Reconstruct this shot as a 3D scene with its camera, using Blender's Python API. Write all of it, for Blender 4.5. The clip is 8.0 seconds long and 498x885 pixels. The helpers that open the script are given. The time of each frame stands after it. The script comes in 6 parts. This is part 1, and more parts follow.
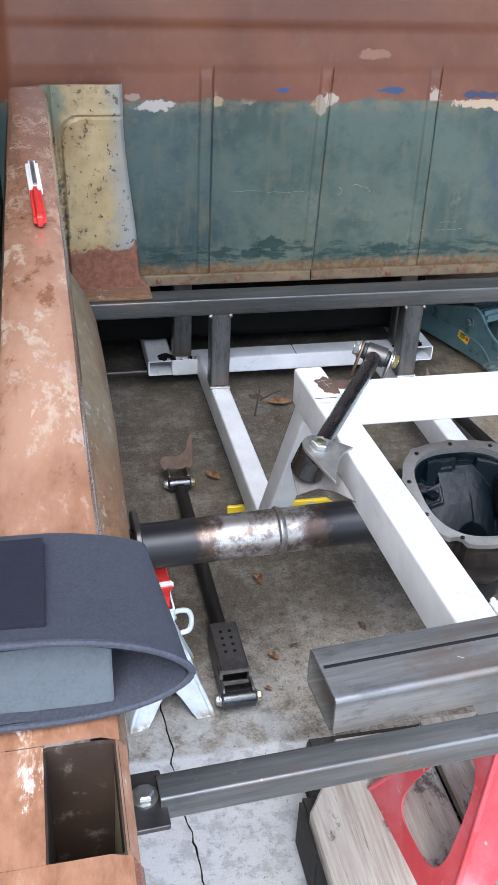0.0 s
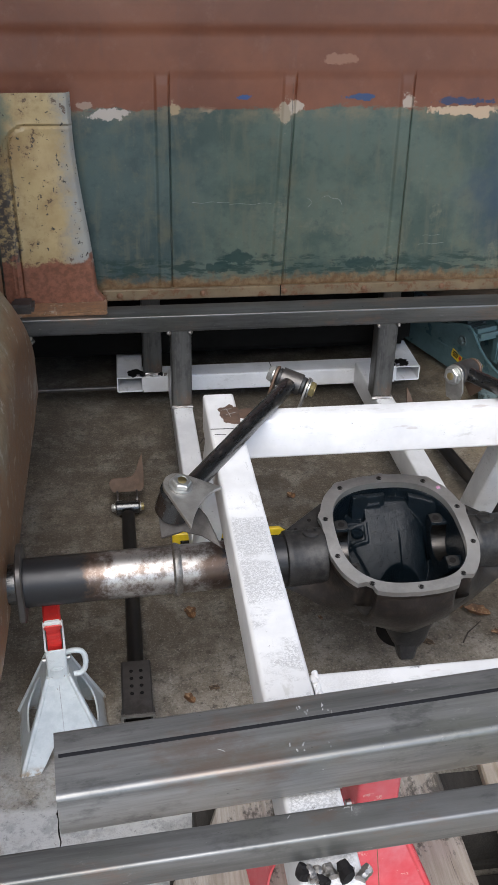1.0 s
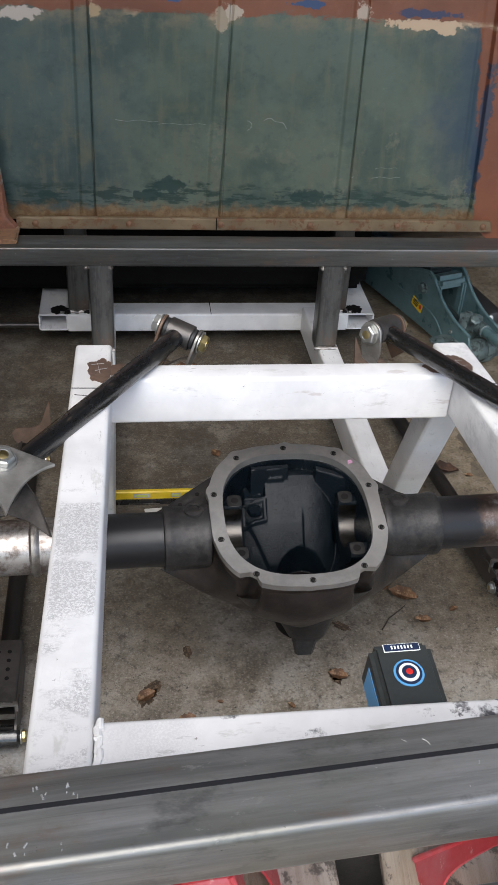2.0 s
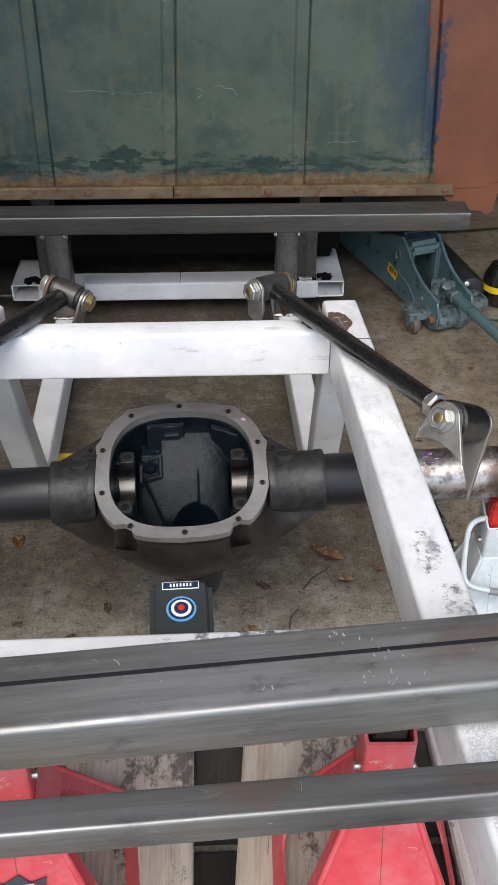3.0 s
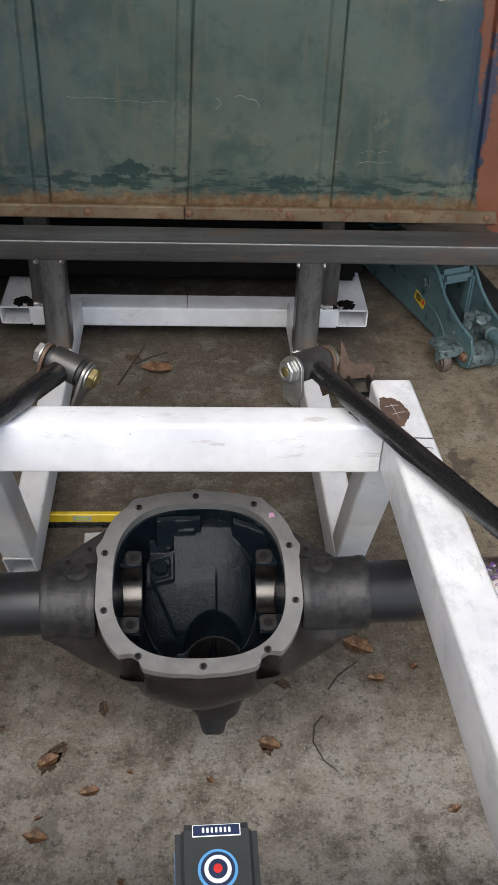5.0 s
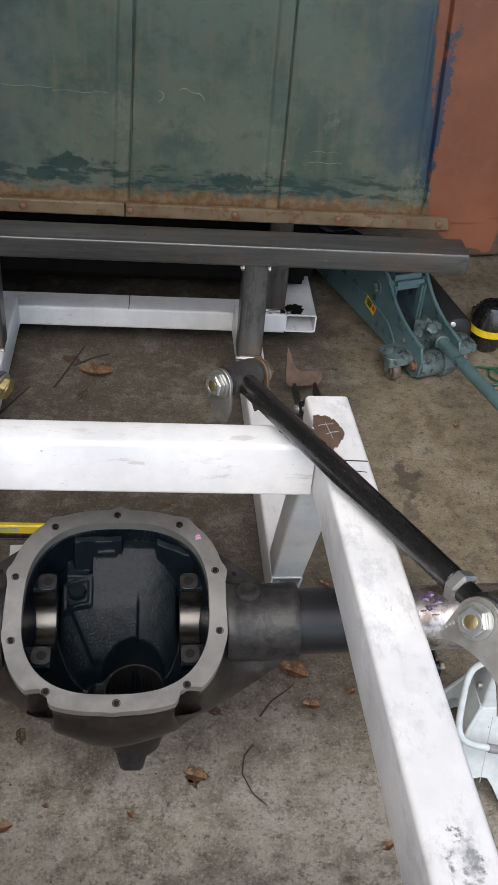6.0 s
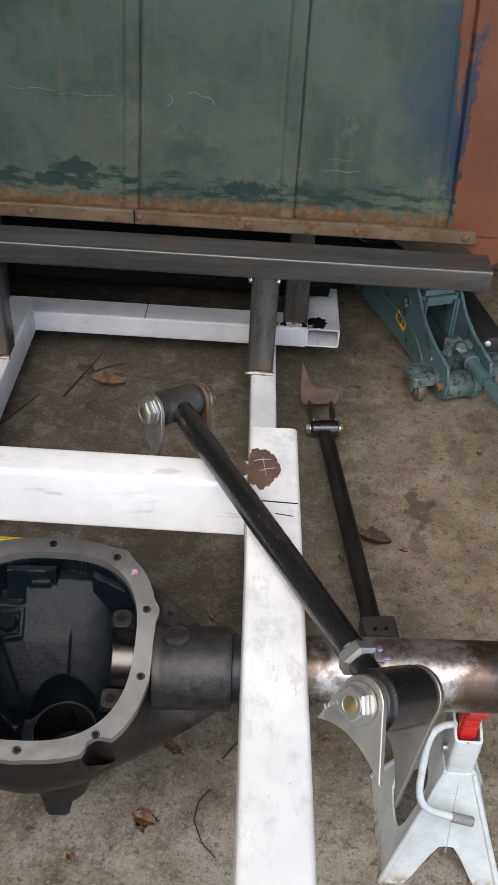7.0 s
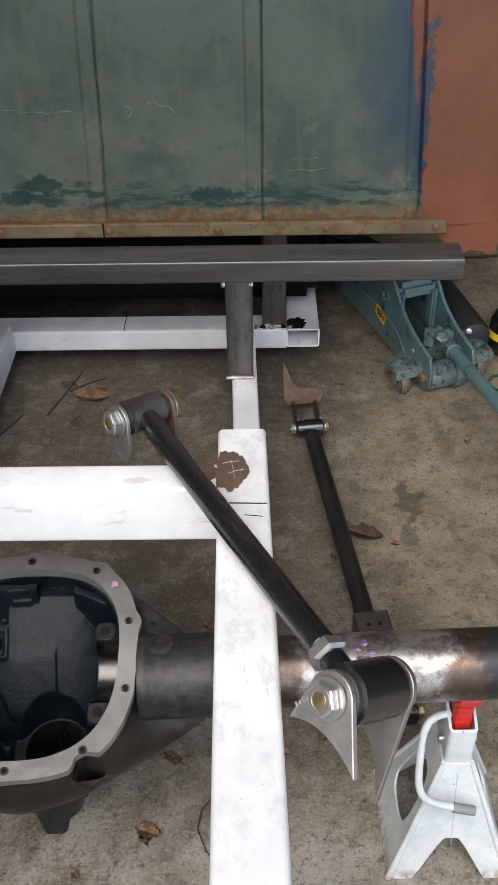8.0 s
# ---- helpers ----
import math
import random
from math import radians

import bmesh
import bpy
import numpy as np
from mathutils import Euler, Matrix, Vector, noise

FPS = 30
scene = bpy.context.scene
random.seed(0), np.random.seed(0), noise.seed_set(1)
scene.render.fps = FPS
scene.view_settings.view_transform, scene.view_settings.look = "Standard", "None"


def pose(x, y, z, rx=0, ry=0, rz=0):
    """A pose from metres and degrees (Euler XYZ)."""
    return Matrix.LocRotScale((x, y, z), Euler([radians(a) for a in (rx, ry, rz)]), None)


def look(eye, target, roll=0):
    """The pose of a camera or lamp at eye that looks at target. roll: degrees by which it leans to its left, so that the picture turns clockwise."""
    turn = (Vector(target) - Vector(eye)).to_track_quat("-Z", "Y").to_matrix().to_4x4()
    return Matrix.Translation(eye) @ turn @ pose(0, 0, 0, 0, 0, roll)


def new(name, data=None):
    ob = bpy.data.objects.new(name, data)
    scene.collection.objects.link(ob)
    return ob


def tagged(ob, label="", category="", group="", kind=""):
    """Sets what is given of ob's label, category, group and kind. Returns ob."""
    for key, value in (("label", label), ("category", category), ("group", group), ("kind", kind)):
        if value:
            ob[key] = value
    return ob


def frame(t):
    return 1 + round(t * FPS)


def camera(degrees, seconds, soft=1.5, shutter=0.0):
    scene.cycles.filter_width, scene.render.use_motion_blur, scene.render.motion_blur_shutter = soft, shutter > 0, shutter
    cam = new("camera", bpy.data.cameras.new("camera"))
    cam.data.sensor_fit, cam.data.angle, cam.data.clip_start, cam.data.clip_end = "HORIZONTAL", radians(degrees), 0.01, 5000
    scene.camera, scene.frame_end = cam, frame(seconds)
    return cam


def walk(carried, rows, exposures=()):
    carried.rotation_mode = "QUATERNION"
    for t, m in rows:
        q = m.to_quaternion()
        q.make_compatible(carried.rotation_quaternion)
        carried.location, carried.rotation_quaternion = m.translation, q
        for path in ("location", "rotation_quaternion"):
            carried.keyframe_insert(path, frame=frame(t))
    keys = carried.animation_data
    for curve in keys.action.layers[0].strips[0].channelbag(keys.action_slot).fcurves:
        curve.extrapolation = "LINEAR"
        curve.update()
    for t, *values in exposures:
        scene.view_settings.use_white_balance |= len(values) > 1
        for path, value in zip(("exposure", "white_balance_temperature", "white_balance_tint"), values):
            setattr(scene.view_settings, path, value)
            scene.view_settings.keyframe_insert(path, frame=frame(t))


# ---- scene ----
cam = camera(29.5, 8.0, soft=1.1)
PATH = [
    (0, (-0.381, -0.033, 1.223), (0.008, 1.631, 0.184), 2.7),
    (0.2, (-0.290, -0.070, 1.258), (-0.010, 1.607, 0.207), 0.2),
    (0.5, (-0.209, -0.061, 1.228), (0.031, 1.634, 0.195), 0.4),
    (1, (-0.105, 0.03, 1.211), (0.136, 1.726, 0.178), 1.3),
    (1.5, (-0.022, 0.174, 1.183), (0.21, 1.84, 0.1), 3.8),
    (2, (0.08, 0.202, 1.146), (0.316, 1.821, -0.005), 3.7),
    (2.2, (0.139, 0.189, 1.143), (0.356, 1.806, -0.015), 3.6),
    (3.3, (0.353, 0.135, 1.141), (0.406, 1.739, -0.051), -0.1),
    (3.5, (0.34, 0.131, 1.143), (0.393, 1.736, -0.049), 0.1),
    (4, (0.306, 0.185, 1.145), (0.35, 1.792, -0.045), 0.4),
    (4.2, (0.314, 0.235, 1.133), (0.338, 1.841, -0.058), -0.4),
    (5.3, (0.277, 0.427, 1.134), (0.421, 1.995, -0.099), 4.0),
    (5.5, (0.273, 0.429, 1.127), (0.443, 2.002, -0.097), 4.4),
    (6, (0.33, 0.473, 1.11), (0.519, 2.04, -0.119), 5.5),
    (6.5, (0.441, 0.528, 1.103), (0.499, 2.099, -0.134), 5.3),
    (7, (0.487, 0.55, 1.097), (0.487, 2.122, -0.14), 3.6),
    (7.5, (0.521, 0.553, 1.092), (0.512, 2.131, -0.137), 0.7),
    (8, (0.524, 0.551, 1.092), (0.511, 2.131, -0.134), -0.9),
]
EXPOSURES = [(0, 0.72, 6150, 10), (0.5, 0.68, 6350, 10), (1.0, 0.08, 6700, 10), (1.5, -0.02, 6800, 10), (6, -0.05, 6900, 10), (7, -0.06, 7000, 10), (8, 0.05, 7000, 10)]
EXPOSURES = [(t, 1.39 + e, k - 300, tint) for t, e, k, tint in EXPOSURES]
walk(cam, [(t, look(eye, target, roll)) for t, eye, target, roll in PATH], EXPOSURES)

# ---------------------------------------------------------------- world, sun, exposure
world = bpy.data.worlds.new("sky")
scene.world = world
world.use_nodes = True
wn = world.node_tree
sky = wn.nodes.new("ShaderNodeTexSky")
sky.sky_type = 'NISHITA'
sky.sun_disc = False
sky.sun_elevation = radians(57)
sky.sun_rotation = radians(160)
wn.links.new(sky.outputs["Color"], wn.nodes["Background"].inputs["Color"])
wn.nodes["Background"].inputs["Strength"].default_value = 0.11
# high bright overcast behind the camera, over the open front of the garage
sun = new("sun", bpy.data.lights.new("sun", 'SUN'))
sun.data.energy, sun.data.angle, sun.data.color = 1.75, radians(50), (1.0, 0.96, 0.90)
sun.matrix_world = look((-1.2, -3.0, 5.2), (0.2, 1, 0))


# ---------------------------------------------------------------- materials
def material(name, build):
    m = bpy.data.materials.new(name)
    m.use_nodes = True
    t = m.node_tree
    b = t.nodes["Principled BSDF"]
    build(Nodes(t), b)
    return m


class Nodes:
    def __init__(self, tree):
        self.t = tree
        self.tc = None

    def node(self, kind, **props):
        n = self.t.nodes.new(kind)
        for k, v in props.items():
            n.inputs[k].default_value = v
        return n

    def link(self, a, b):
        self.t.links.new(a, b)

    def coords(self, scale=(1, 1, 1), world=False):
        if world:
            src = self.t.nodes.new("ShaderNodeNewGeometry").outputs["Position"]
        else:
            src = self.t.nodes.new("ShaderNodeTexCoord").outputs["Object"]
        m = self.node("ShaderNodeMapping")
        m.inputs["Scale"].default_value = scale
        self.link(src, m.inputs["Vector"])
        return m.outputs["Vector"]

    def noise(self, vec, scale, detail=5.0, rough=0.6):
        n = self.node("ShaderNodeTexNoise", Scale=scale, Detail=detail, Roughness=rough)
        self.link(vec, n.inputs["Vector"])
        return n.outputs["Fac"]

    def ramp(self, fac, lo, hi):
        r = self.node("ShaderNodeMapRange")
        r.interpolation_type = 'SMOOTHSTEP'
        r.inputs["From Min"].default_value, r.inputs["From Max"].default_value = lo, hi
        self.link(fac, r.inputs["Value"])
        return r.outputs["Result"]

    def math(self, op, a, b=None):
        n = self.t.nodes.new("ShaderNodeMath")
        n.operation = op
        for i, v in enumerate((a, b)):
            if v is None:
                continue
            if isinstance(v, (int, float)):
                n.inputs[i].default_value = v
            else:
                self.link(v, n.inputs[i])
        return n.outputs[0]

    def mix(self, fac, a, b):
        n = self.t.nodes.new("ShaderNodeMix")
        n.data_type = 'RGBA'
        for i, v in ((0, fac), (6, a), (7, b)):
            if isinstance(v, (int, float)):
                n.inputs[i].default_value = v
            elif isinstance(v, tuple):
                n.inputs[i].default_value = (*v, 1)
            else:
                self.link(v, n.inputs[i])
        return n.outputs[2]

    def bump(self, bsdf, height, strength=0.3, distance=0.002):
        n = self.node("ShaderNodeBump", Strength=strength, Distance=distance)
        self.link(height, n.inputs["Height"])
        self.link(n.outputs["Normal"], bsdf.inputs["Normal"])

    def patch(self, vec, cx, cy, cz, rx, ry, rz, warp, amp=0.9):
        """A ragged oval mark; a radius of 0 ignores that axis."""
        m = self.node("ShaderNodeMapping")
        inv = [1 / r if r else 0.0 for r in (rx, ry, rz)]
        m.inputs["Scale"].default_value = inv
        m.inputs["Location"].default_value = [-c * i for c, i in zip((cx, cy, cz), inv)]
        self.link(vec, m.inputs["Vector"])
        d = self.t.nodes.new("ShaderNodeVectorMath")
        d.operation = 'LENGTH'
        self.link(m.outputs["Vector"], d.inputs[0])
        k = self.math('ADD', d.outputs["Value"], self.math('MULTIPLY', self.math('SUBTRACT', warp, 0.5), amp * 4))
        return self.ramp(k, 1.15, 0.85)

    def split(self, vec):
        n = self.t.nodes.new("ShaderNodeSeparateXYZ")
        self.link(vec, n.inputs[0])
        return n.outputs


def simple(name, col, rough=0.5, metal=0.0, vary=0.25, scale=40.0, stretch=(1, 1, 1), bump=0.15, col2=None, dist=0.001, lo=0.35, hi=0.7, rvary=0.15, coat=0.0, spec=0.5):
    """A plain surface with grain at two scales."""
    def build(n, b):
        v = n.coords(stretch)
        big = n.noise(v, scale * 0.2, 4)
        fine = n.noise(v, scale, 8, 0.7)
        dark = tuple(c * (1 - vary) for c in col)
        c = n.mix(n.ramp(big, 0.3, 0.7), dark, col)
        c = n.mix(n.ramp(fine, lo, hi), c, col2 if col2 else tuple(min(1, x * (1 + vary * 0.6)) for x in col))
        n.link(c, b.inputs["Base Color"])
        b.inputs["Metallic"].default_value = metal
        r = n.math('ADD', n.math('MULTIPLY', fine, rvary * 2), rough - rvary)
        n.link(r, b.inputs["Roughness"])
        b.inputs["Coat Weight"].default_value = coat
        b.inputs["Specular IOR Level"].default_value = spec
        n.bump(b, fine, bump, dist)
    return material(name, build)


def concrete(n, b):
    """Old slab: browner further in, trodden dirt and painted shade together, paler towards the open door, grit and pits
    all over.
    """
    v = n.coords(world=True)
    x, y, z = n.split(v)
    big = n.noise(v, 2.2, 5, 0.6)
    mid = n.noise(v, 11, 8, 0.68)
    blot = n.noise(v, 5.5, 8, 0.72)
    spot = n.noise(v, 34, 6, 0.7)
    sand = n.noise(v, 230, 5, 0.75)
    fine = n.noise(v, 150, 4, 0.7)
    grit = n.noise(v, 420, 2, 0.6)
    # darker further in: dirt, with the shade under the frame painted into its colour
    dark_mask = n.ramp(n.math('ADD', n.math('ADD', y, n.math('MULTIPLY', n.ramp(x, 0.05, -0.12), 0.09)), n.math('MULTIPLY', n.math('SUBTRACT', big, 0.5), 0.5)), 1.05, 1.42)
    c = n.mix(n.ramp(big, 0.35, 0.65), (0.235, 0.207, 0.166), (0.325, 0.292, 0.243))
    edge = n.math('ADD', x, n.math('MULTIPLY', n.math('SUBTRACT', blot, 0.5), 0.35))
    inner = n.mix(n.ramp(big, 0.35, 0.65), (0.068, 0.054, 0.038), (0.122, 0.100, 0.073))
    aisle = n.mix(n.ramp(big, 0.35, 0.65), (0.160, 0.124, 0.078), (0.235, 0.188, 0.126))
    c = n.mix(dark_mask, c, n.mix(n.ramp(edge, 0.62, 0.80), inner, aisle))
    clean = n.math('SUBTRACT', 1.0, n.math('MULTIPLY', dark_mask, 0.55))
    # cloudy stains at two sizes
    c = n.mix(n.math('MULTIPLY', n.math('MULTIPLY', n.ramp(blot, 0.48, 0.36), 0.65), clean), c, (0.085, 0.068, 0.046))
    c = n.mix(n.math('MULTIPLY', n.math('MULTIPLY', n.ramp(mid, 0.51, 0.62), 0.5), clean), c, (0.36, 0.34, 0.30))
    c = n.mix(n.math('MULTIPLY', n.math('MULTIPLY', n.ramp(mid, 0.50, 0.38), 0.55), clean), c, (0.080, 0.064, 0.046))
    c = n.mix(n.math('MULTIPLY', n.ramp(spot, 0.43, 0.33), 0.6), c, (0.045, 0.037, 0.028))
    patchy = n.noise(v, 25, 9, 0.8)
    c = n.mix(n.math('MULTIPLY', n.math('MULTIPLY', n.ramp(patchy, 0.50, 0.62), clean), 0.55), c, (0.33, 0.30, 0.255))
    c = n.mix(n.math('MULTIPLY', n.ramp(patchy, 0.50, 0.40), 0.50), c, (0.070, 0.055, 0.038))
    # sand grains, light and dark
    c = n.mix(n.math('MULTIPLY', n.ramp(sand, 0.53, 0.68), n.math('MULTIPLY', clean, 0.70)), c, (0.48, 0.44, 0.38))
    crumb = n.noise(v, 62, 8, 0.8)
    c = n.mix(n.math('MULTIPLY', n.ramp(crumb, 0.53, 0.66), 0.42), c, (0.215, 0.180, 0.132))
    c = n.mix(n.math('MULTIPLY', n.ramp(crumb, 0.47, 0.37), 0.72), c, (0.036, 0.029, 0.021))
    c = n.mix(n.math('MULTIPLY', n.ramp(sand, 0.46, 0.34), 0.70), c, (0.050, 0.041, 0.031))
    c = n.mix(n.math('MULTIPLY', n.math('MULTIPLY', n.ramp(fine, 0.58, 0.72), n.ramp(mid, 0.42, 0.62)), 0.5), c, (0.44, 0.42, 0.38))
    c = n.mix(n.math('MULTIPLY', n.ramp(grit, 0.64, 0.74), 0.6), c, (0.05, 0.043, 0.036))
    # whiter floor in the aisle towards the open door, with a ragged fringe
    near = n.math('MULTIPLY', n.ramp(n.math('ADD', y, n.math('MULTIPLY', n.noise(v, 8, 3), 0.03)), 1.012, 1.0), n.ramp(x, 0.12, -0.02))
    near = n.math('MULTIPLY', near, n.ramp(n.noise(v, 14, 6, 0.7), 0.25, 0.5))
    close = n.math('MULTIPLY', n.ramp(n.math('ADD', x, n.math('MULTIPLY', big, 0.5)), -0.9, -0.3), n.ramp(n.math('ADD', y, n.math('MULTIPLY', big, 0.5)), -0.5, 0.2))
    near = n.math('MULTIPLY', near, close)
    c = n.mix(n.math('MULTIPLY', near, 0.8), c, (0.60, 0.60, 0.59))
    pale_fringe = n.math('MULTIPLY', n.math('MULTIPLY', n.ramp(x, 0.02, -0.10), n.ramp(y, 1.20, 1.02)), n.ramp(n.noise(v, 18, 7, 0.75), 0.38, 0.58))
    c = n.mix(n.math('MULTIPLY', n.math('MULTIPLY', pale_fringe, close), 0.55), c, (0.50, 0.50, 0.49))
    pits = n.noise(v, 95, 5, 0.75)
    c = n.mix(n.math('MULTIPLY', n.ramp(pits, 0.37, 0.31), 0.7), c, (0.045, 0.04, 0.034))
    c = n.mix(n.math('MULTIPLY', n.math('MULTIPLY', n.ramp(n.noise(v, 120, 6, 0.75), 0.42, 0.34), n.ramp(x, 0.05, -0.10)), 0.55), c, (0.09, 0.085, 0.08))
    c = n.mix(n.math('MULTIPLY', n.math('MULTIPLY', n.ramp(n.noise(v, 30, 8, 0.8), 0.52, 0.42), near), 0.55), c, (0.24, 0.24, 0.24))
    # round oil drips and damp stains on the open floor
    warp = n.noise(v, 26, 4, 0.6)
    for cx, cy, r, k in ((0.790, 1.79, 0.022, 0.70), (0.775, 1.70, 0.014, 0.5), (0.93, 1.62, 0.02, 0.4), (0.60, 1.50, 0.02, 0.4), (0.20, 1.80, 0.05, 0.4), (0.33, 1.62, 0.04, 0.35), (0.10, 1.05, 0.02, 0.4), (0.88, 1.95, 0.02, 0.35), (0.70, 1.83, 0.010, 0.35)):
        c = n.mix(n.math('MULTIPLY', n.patch(v, cx, cy, 0, r, r * 1.7, 0, warp), k), c, (0.045, 0.037, 0.028))
    n.link(c, b.inputs["Base Color"])
    r = n.math('ADD', n.math('MULTIPLY', mid, 0.3), 0.55)
    n.link(r, b.inputs["Roughness"])
    n.bump(b, n.math('ADD', n.math('MULTIPLY', sand, 0.7), mid), 0.6, 0.003)


def cab_paint(n, b):
    """Old cab paint: red-brown primer over a green panel that turns blue towards one side, rust along the foot."""
    v = n.coords(world=True)
    x, y, z = n.split(v)
    wob = n.noise(v, 13, 6, 0.65)
    fine = n.noise(v, 60, 6, 0.7)
    warp = n.noise(v, 38, 5, 0.65)
    blotch = n.noise(v, 6, 6, 0.65)
    mott = n.noise(v, 21, 6, 0.7)
    streak = n.noise(n.coords((9, 1, 1.2), world=True), 6, 5, 0.6)
    g = n.mix(n.ramp(blotch, 0.38, 0.62), (0.043, 0.068, 0.055), (0.088, 0.112, 0.086))
    g = n.mix(n.math('MULTIPLY', n.ramp(x, 0.16, -0.02), 0.7), g, n.mix(n.ramp(blotch, 0.38, 0.62), (0.026, 0.046, 0.050), (0.050, 0.076, 0.078)))
    g = n.mix(n.math('MULTIPLY', n.ramp(mott, 0.50, 0.68), 0.7), g, (0.095, 0.098, 0.066))
    web = n.noise(n.coords((1.0, 1, 1.5), world=True), 75, 8, 0.8)
    g = n.mix(n.math('MULTIPLY', n.math('MULTIPLY', n.ramp(web, 0.56, 0.68), n.ramp(blotch, 0.40, 0.58)), 0.55), g, (0.165, 0.160, 0.112))
    g = n.mix(n.math('MULTIPLY', n.ramp(web, 0.44, 0.34), 0.35), g, (0.016, 0.030, 0.026))
    g = n.mix(n.math('MULTIPLY', n.ramp(streak, 0.48, 0.72), 0.6), g, (0.105, 0.104, 0.072))
    g = n.mix(n.math('MULTIPLY', n.ramp(mott, 0.44, 0.32), 0.35), g, (0.014, 0.034, 0.032))
    # paler teal high on the panel paints the sky's reflected haze into the colour
    g = n.mix(n.math('MULTIPLY', n.math('MULTIPLY', n.ramp(z, 0.5, 0.72), n.ramp(blotch, 0.4, 0.62)), 0.35), g, (0.044, 0.082, 0.076))
    blue = n.math('MULTIPLY', n.ramp(n.math('ADD', x, n.math('MULTIPLY', n.math('SUBTRACT', wob, 0.5), 0.25)), 0.64, 0.80), n.ramp(n.math('ADD', z, n.math('MULTIPLY', wob, 0.08)), 0.44, 0.58))
    g = n.mix(n.math('MULTIPLY', blue, 0.9), g, n.mix(mott, (0.013, 0.032, 0.055), (0.024, 0.052, 0.080)))
    # deep green dabs and dark runs low on the panel
    deep = n.math('MULTIPLY', n.math('MULTIPLY', n.ramp(n.math('ADD', z, n.math('MULTIPLY', n.math('SUBTRACT', wob, 0.5), 0.12)), 0.445, 0.425), n.ramp(z, 0.385, 0.40)), n.ramp(n.noise(n.coords((0.7, 1, 3), world=True), 24, 6, 0.68), 0.46, 0.56))
    g = n.mix(n.math('MULTIPLY', deep, 0.85), g, (0.004, 0.024, 0.021))
    for cx, cz, rx, rz in ((0.116, 0.417, 0.03, 0.012), (0.453, 0.417, 0.05, 0.012), (0.16, 0.44, 0.03, 0.015), (-0.10, 0.415, 0.03, 0.008)):
        g = n.mix(n.math('MULTIPLY', n.patch(v, cx, 0, cz, rx, 0, rz, warp), 0.8), g, (0.004, 0.026, 0.024))
    # tan rubs through the green
    for cx, cz, rx, rz, k in ((0.254, 0.532, 0.012, 0.03, 0.55), (0.33, 0.512, 0.035, 0.012, 0.45), (0.623, 0.54, 0.008, 0.022, 0.6), (0.39, 0.50, 0.02, 0.010, 0.5), (0.257, 0.46, 0.010, 0.05, 0.5), (0.20, 0.56, 0.02, 0.02, 0.35), (0.55, 0.47, 0.012, 0.03, 0.35), (0.52, 0.44, 0.010, 0.014, 0.6), (0.784, 0.42, 0.014, 0.04, 0.7)):
        rub = n.math('MULTIPLY', n.patch(v, cx, 0, cz, rx * 1.3, 0, rz * 1.3, mott, 1.6), n.ramp(fine, 0.40, 0.66))
        g = n.mix(n.math('MULTIPLY', rub, k), g, (0.155, 0.145, 0.105))
    p = n.mix(n.ramp(blotch, 0.3, 0.7), (0.128, 0.040, 0.019), (0.186, 0.062, 0.029))
    p = n.mix(n.math('MULTIPLY', n.ramp(mott, 0.55, 0.75), 0.4), p, (0.22, 0.105, 0.070))
    p = n.mix(n.math('MULTIPLY', n.ramp(streak, 0.42, 0.28), 0.45), p, (0.13, 0.05, 0.033))
    # ragged line where the primer ends over the green
    line = n.math('ADD', z, n.math('ADD', n.math('MULTIPLY', n.math('SUBTRACT', n.noise(n.coords((4, 1, 14), world=True), 6, 6, 0.7), 0.5), 0.035), n.math('MULTIPLY', n.math('SUBTRACT', wob, 0.5), 0.05)))
    up = n.ramp(line, 0.770, 0.778)
    fade = n.math('MULTIPLY', n.ramp(line, 0.735, 0.768), 0.5)
    right = n.ramp(n.math('ADD', n.math('ADD', x, n.math('MULTIPLY', z, 0.16)), n.math('MULTIPLY', n.math('SUBTRACT', wob, 0.5), 0.05)), 0.889, 0.893)
    c = n.mix(n.math('MULTIPLY', fade, n.ramp(mott, 0.4, 0.6)), g, (0.20, 0.155, 0.095))
    mask = n.math('MAXIMUM', up, right)
    c = n.mix(mask, c, p)
    strip = n.math('MULTIPLY', n.patch(v, 0.808, 0, 0.56, 0.012, 0, 0.13, warp), 0.9)
    c = n.mix(strip, c, (0.013, 0.032, 0.062))
    chips = n.math('MULTIPLY', n.math('MULTIPLY', n.ramp(line, 0.760, 0.769), n.ramp(line, 0.785, 0.772)), n.ramp(n.noise(v, 9, 3), 0.52, 0.60))
    c = n.mix(n.math('MULTIPLY', chips, 0.8), c, (0.33, 0.24, 0.155))
    # filler, blue and tan dabs along the primer edge
    for cx, cz, rx, rz, col in ((-0.126, 0.764, 0.038, 0.011, (0.42, 0.36, 0.31)), (-0.172, 0.783, 0.014, 0.008, (0.30, 0.20, 0.15)), (0.017, 0.773, 0.010, 0.016, (0.33, 0.24, 0.14)),
                                (0.274, 0.777, 0.020, 0.013, (0.40, 0.33, 0.26)), (0.255, 0.765, 0.010, 0.03, (0.30, 0.24, 0.17)), (0.531, 0.787, 0.014, 0.015, (0.38, 0.30, 0.24)), (0.367, 0.874, 0.035, 0.010, (0.25, 0.12, 0.075)),
                                (0.66, 0.766, 0.075, 0.010, (0.46, 0.33, 0.22)), (0.70, 0.757, 0.03, 0.008, (0.46, 0.33, 0.22)), (0.652, 0.786, 0.062, 0.007, (0.028, 0.035, 0.085)), (0.422, 0.797, 0.034, 0.006, (0.020, 0.050, 0.13)), (0.169, 0.798, 0.014, 0.005, (0.022, 0.06, 0.18))):
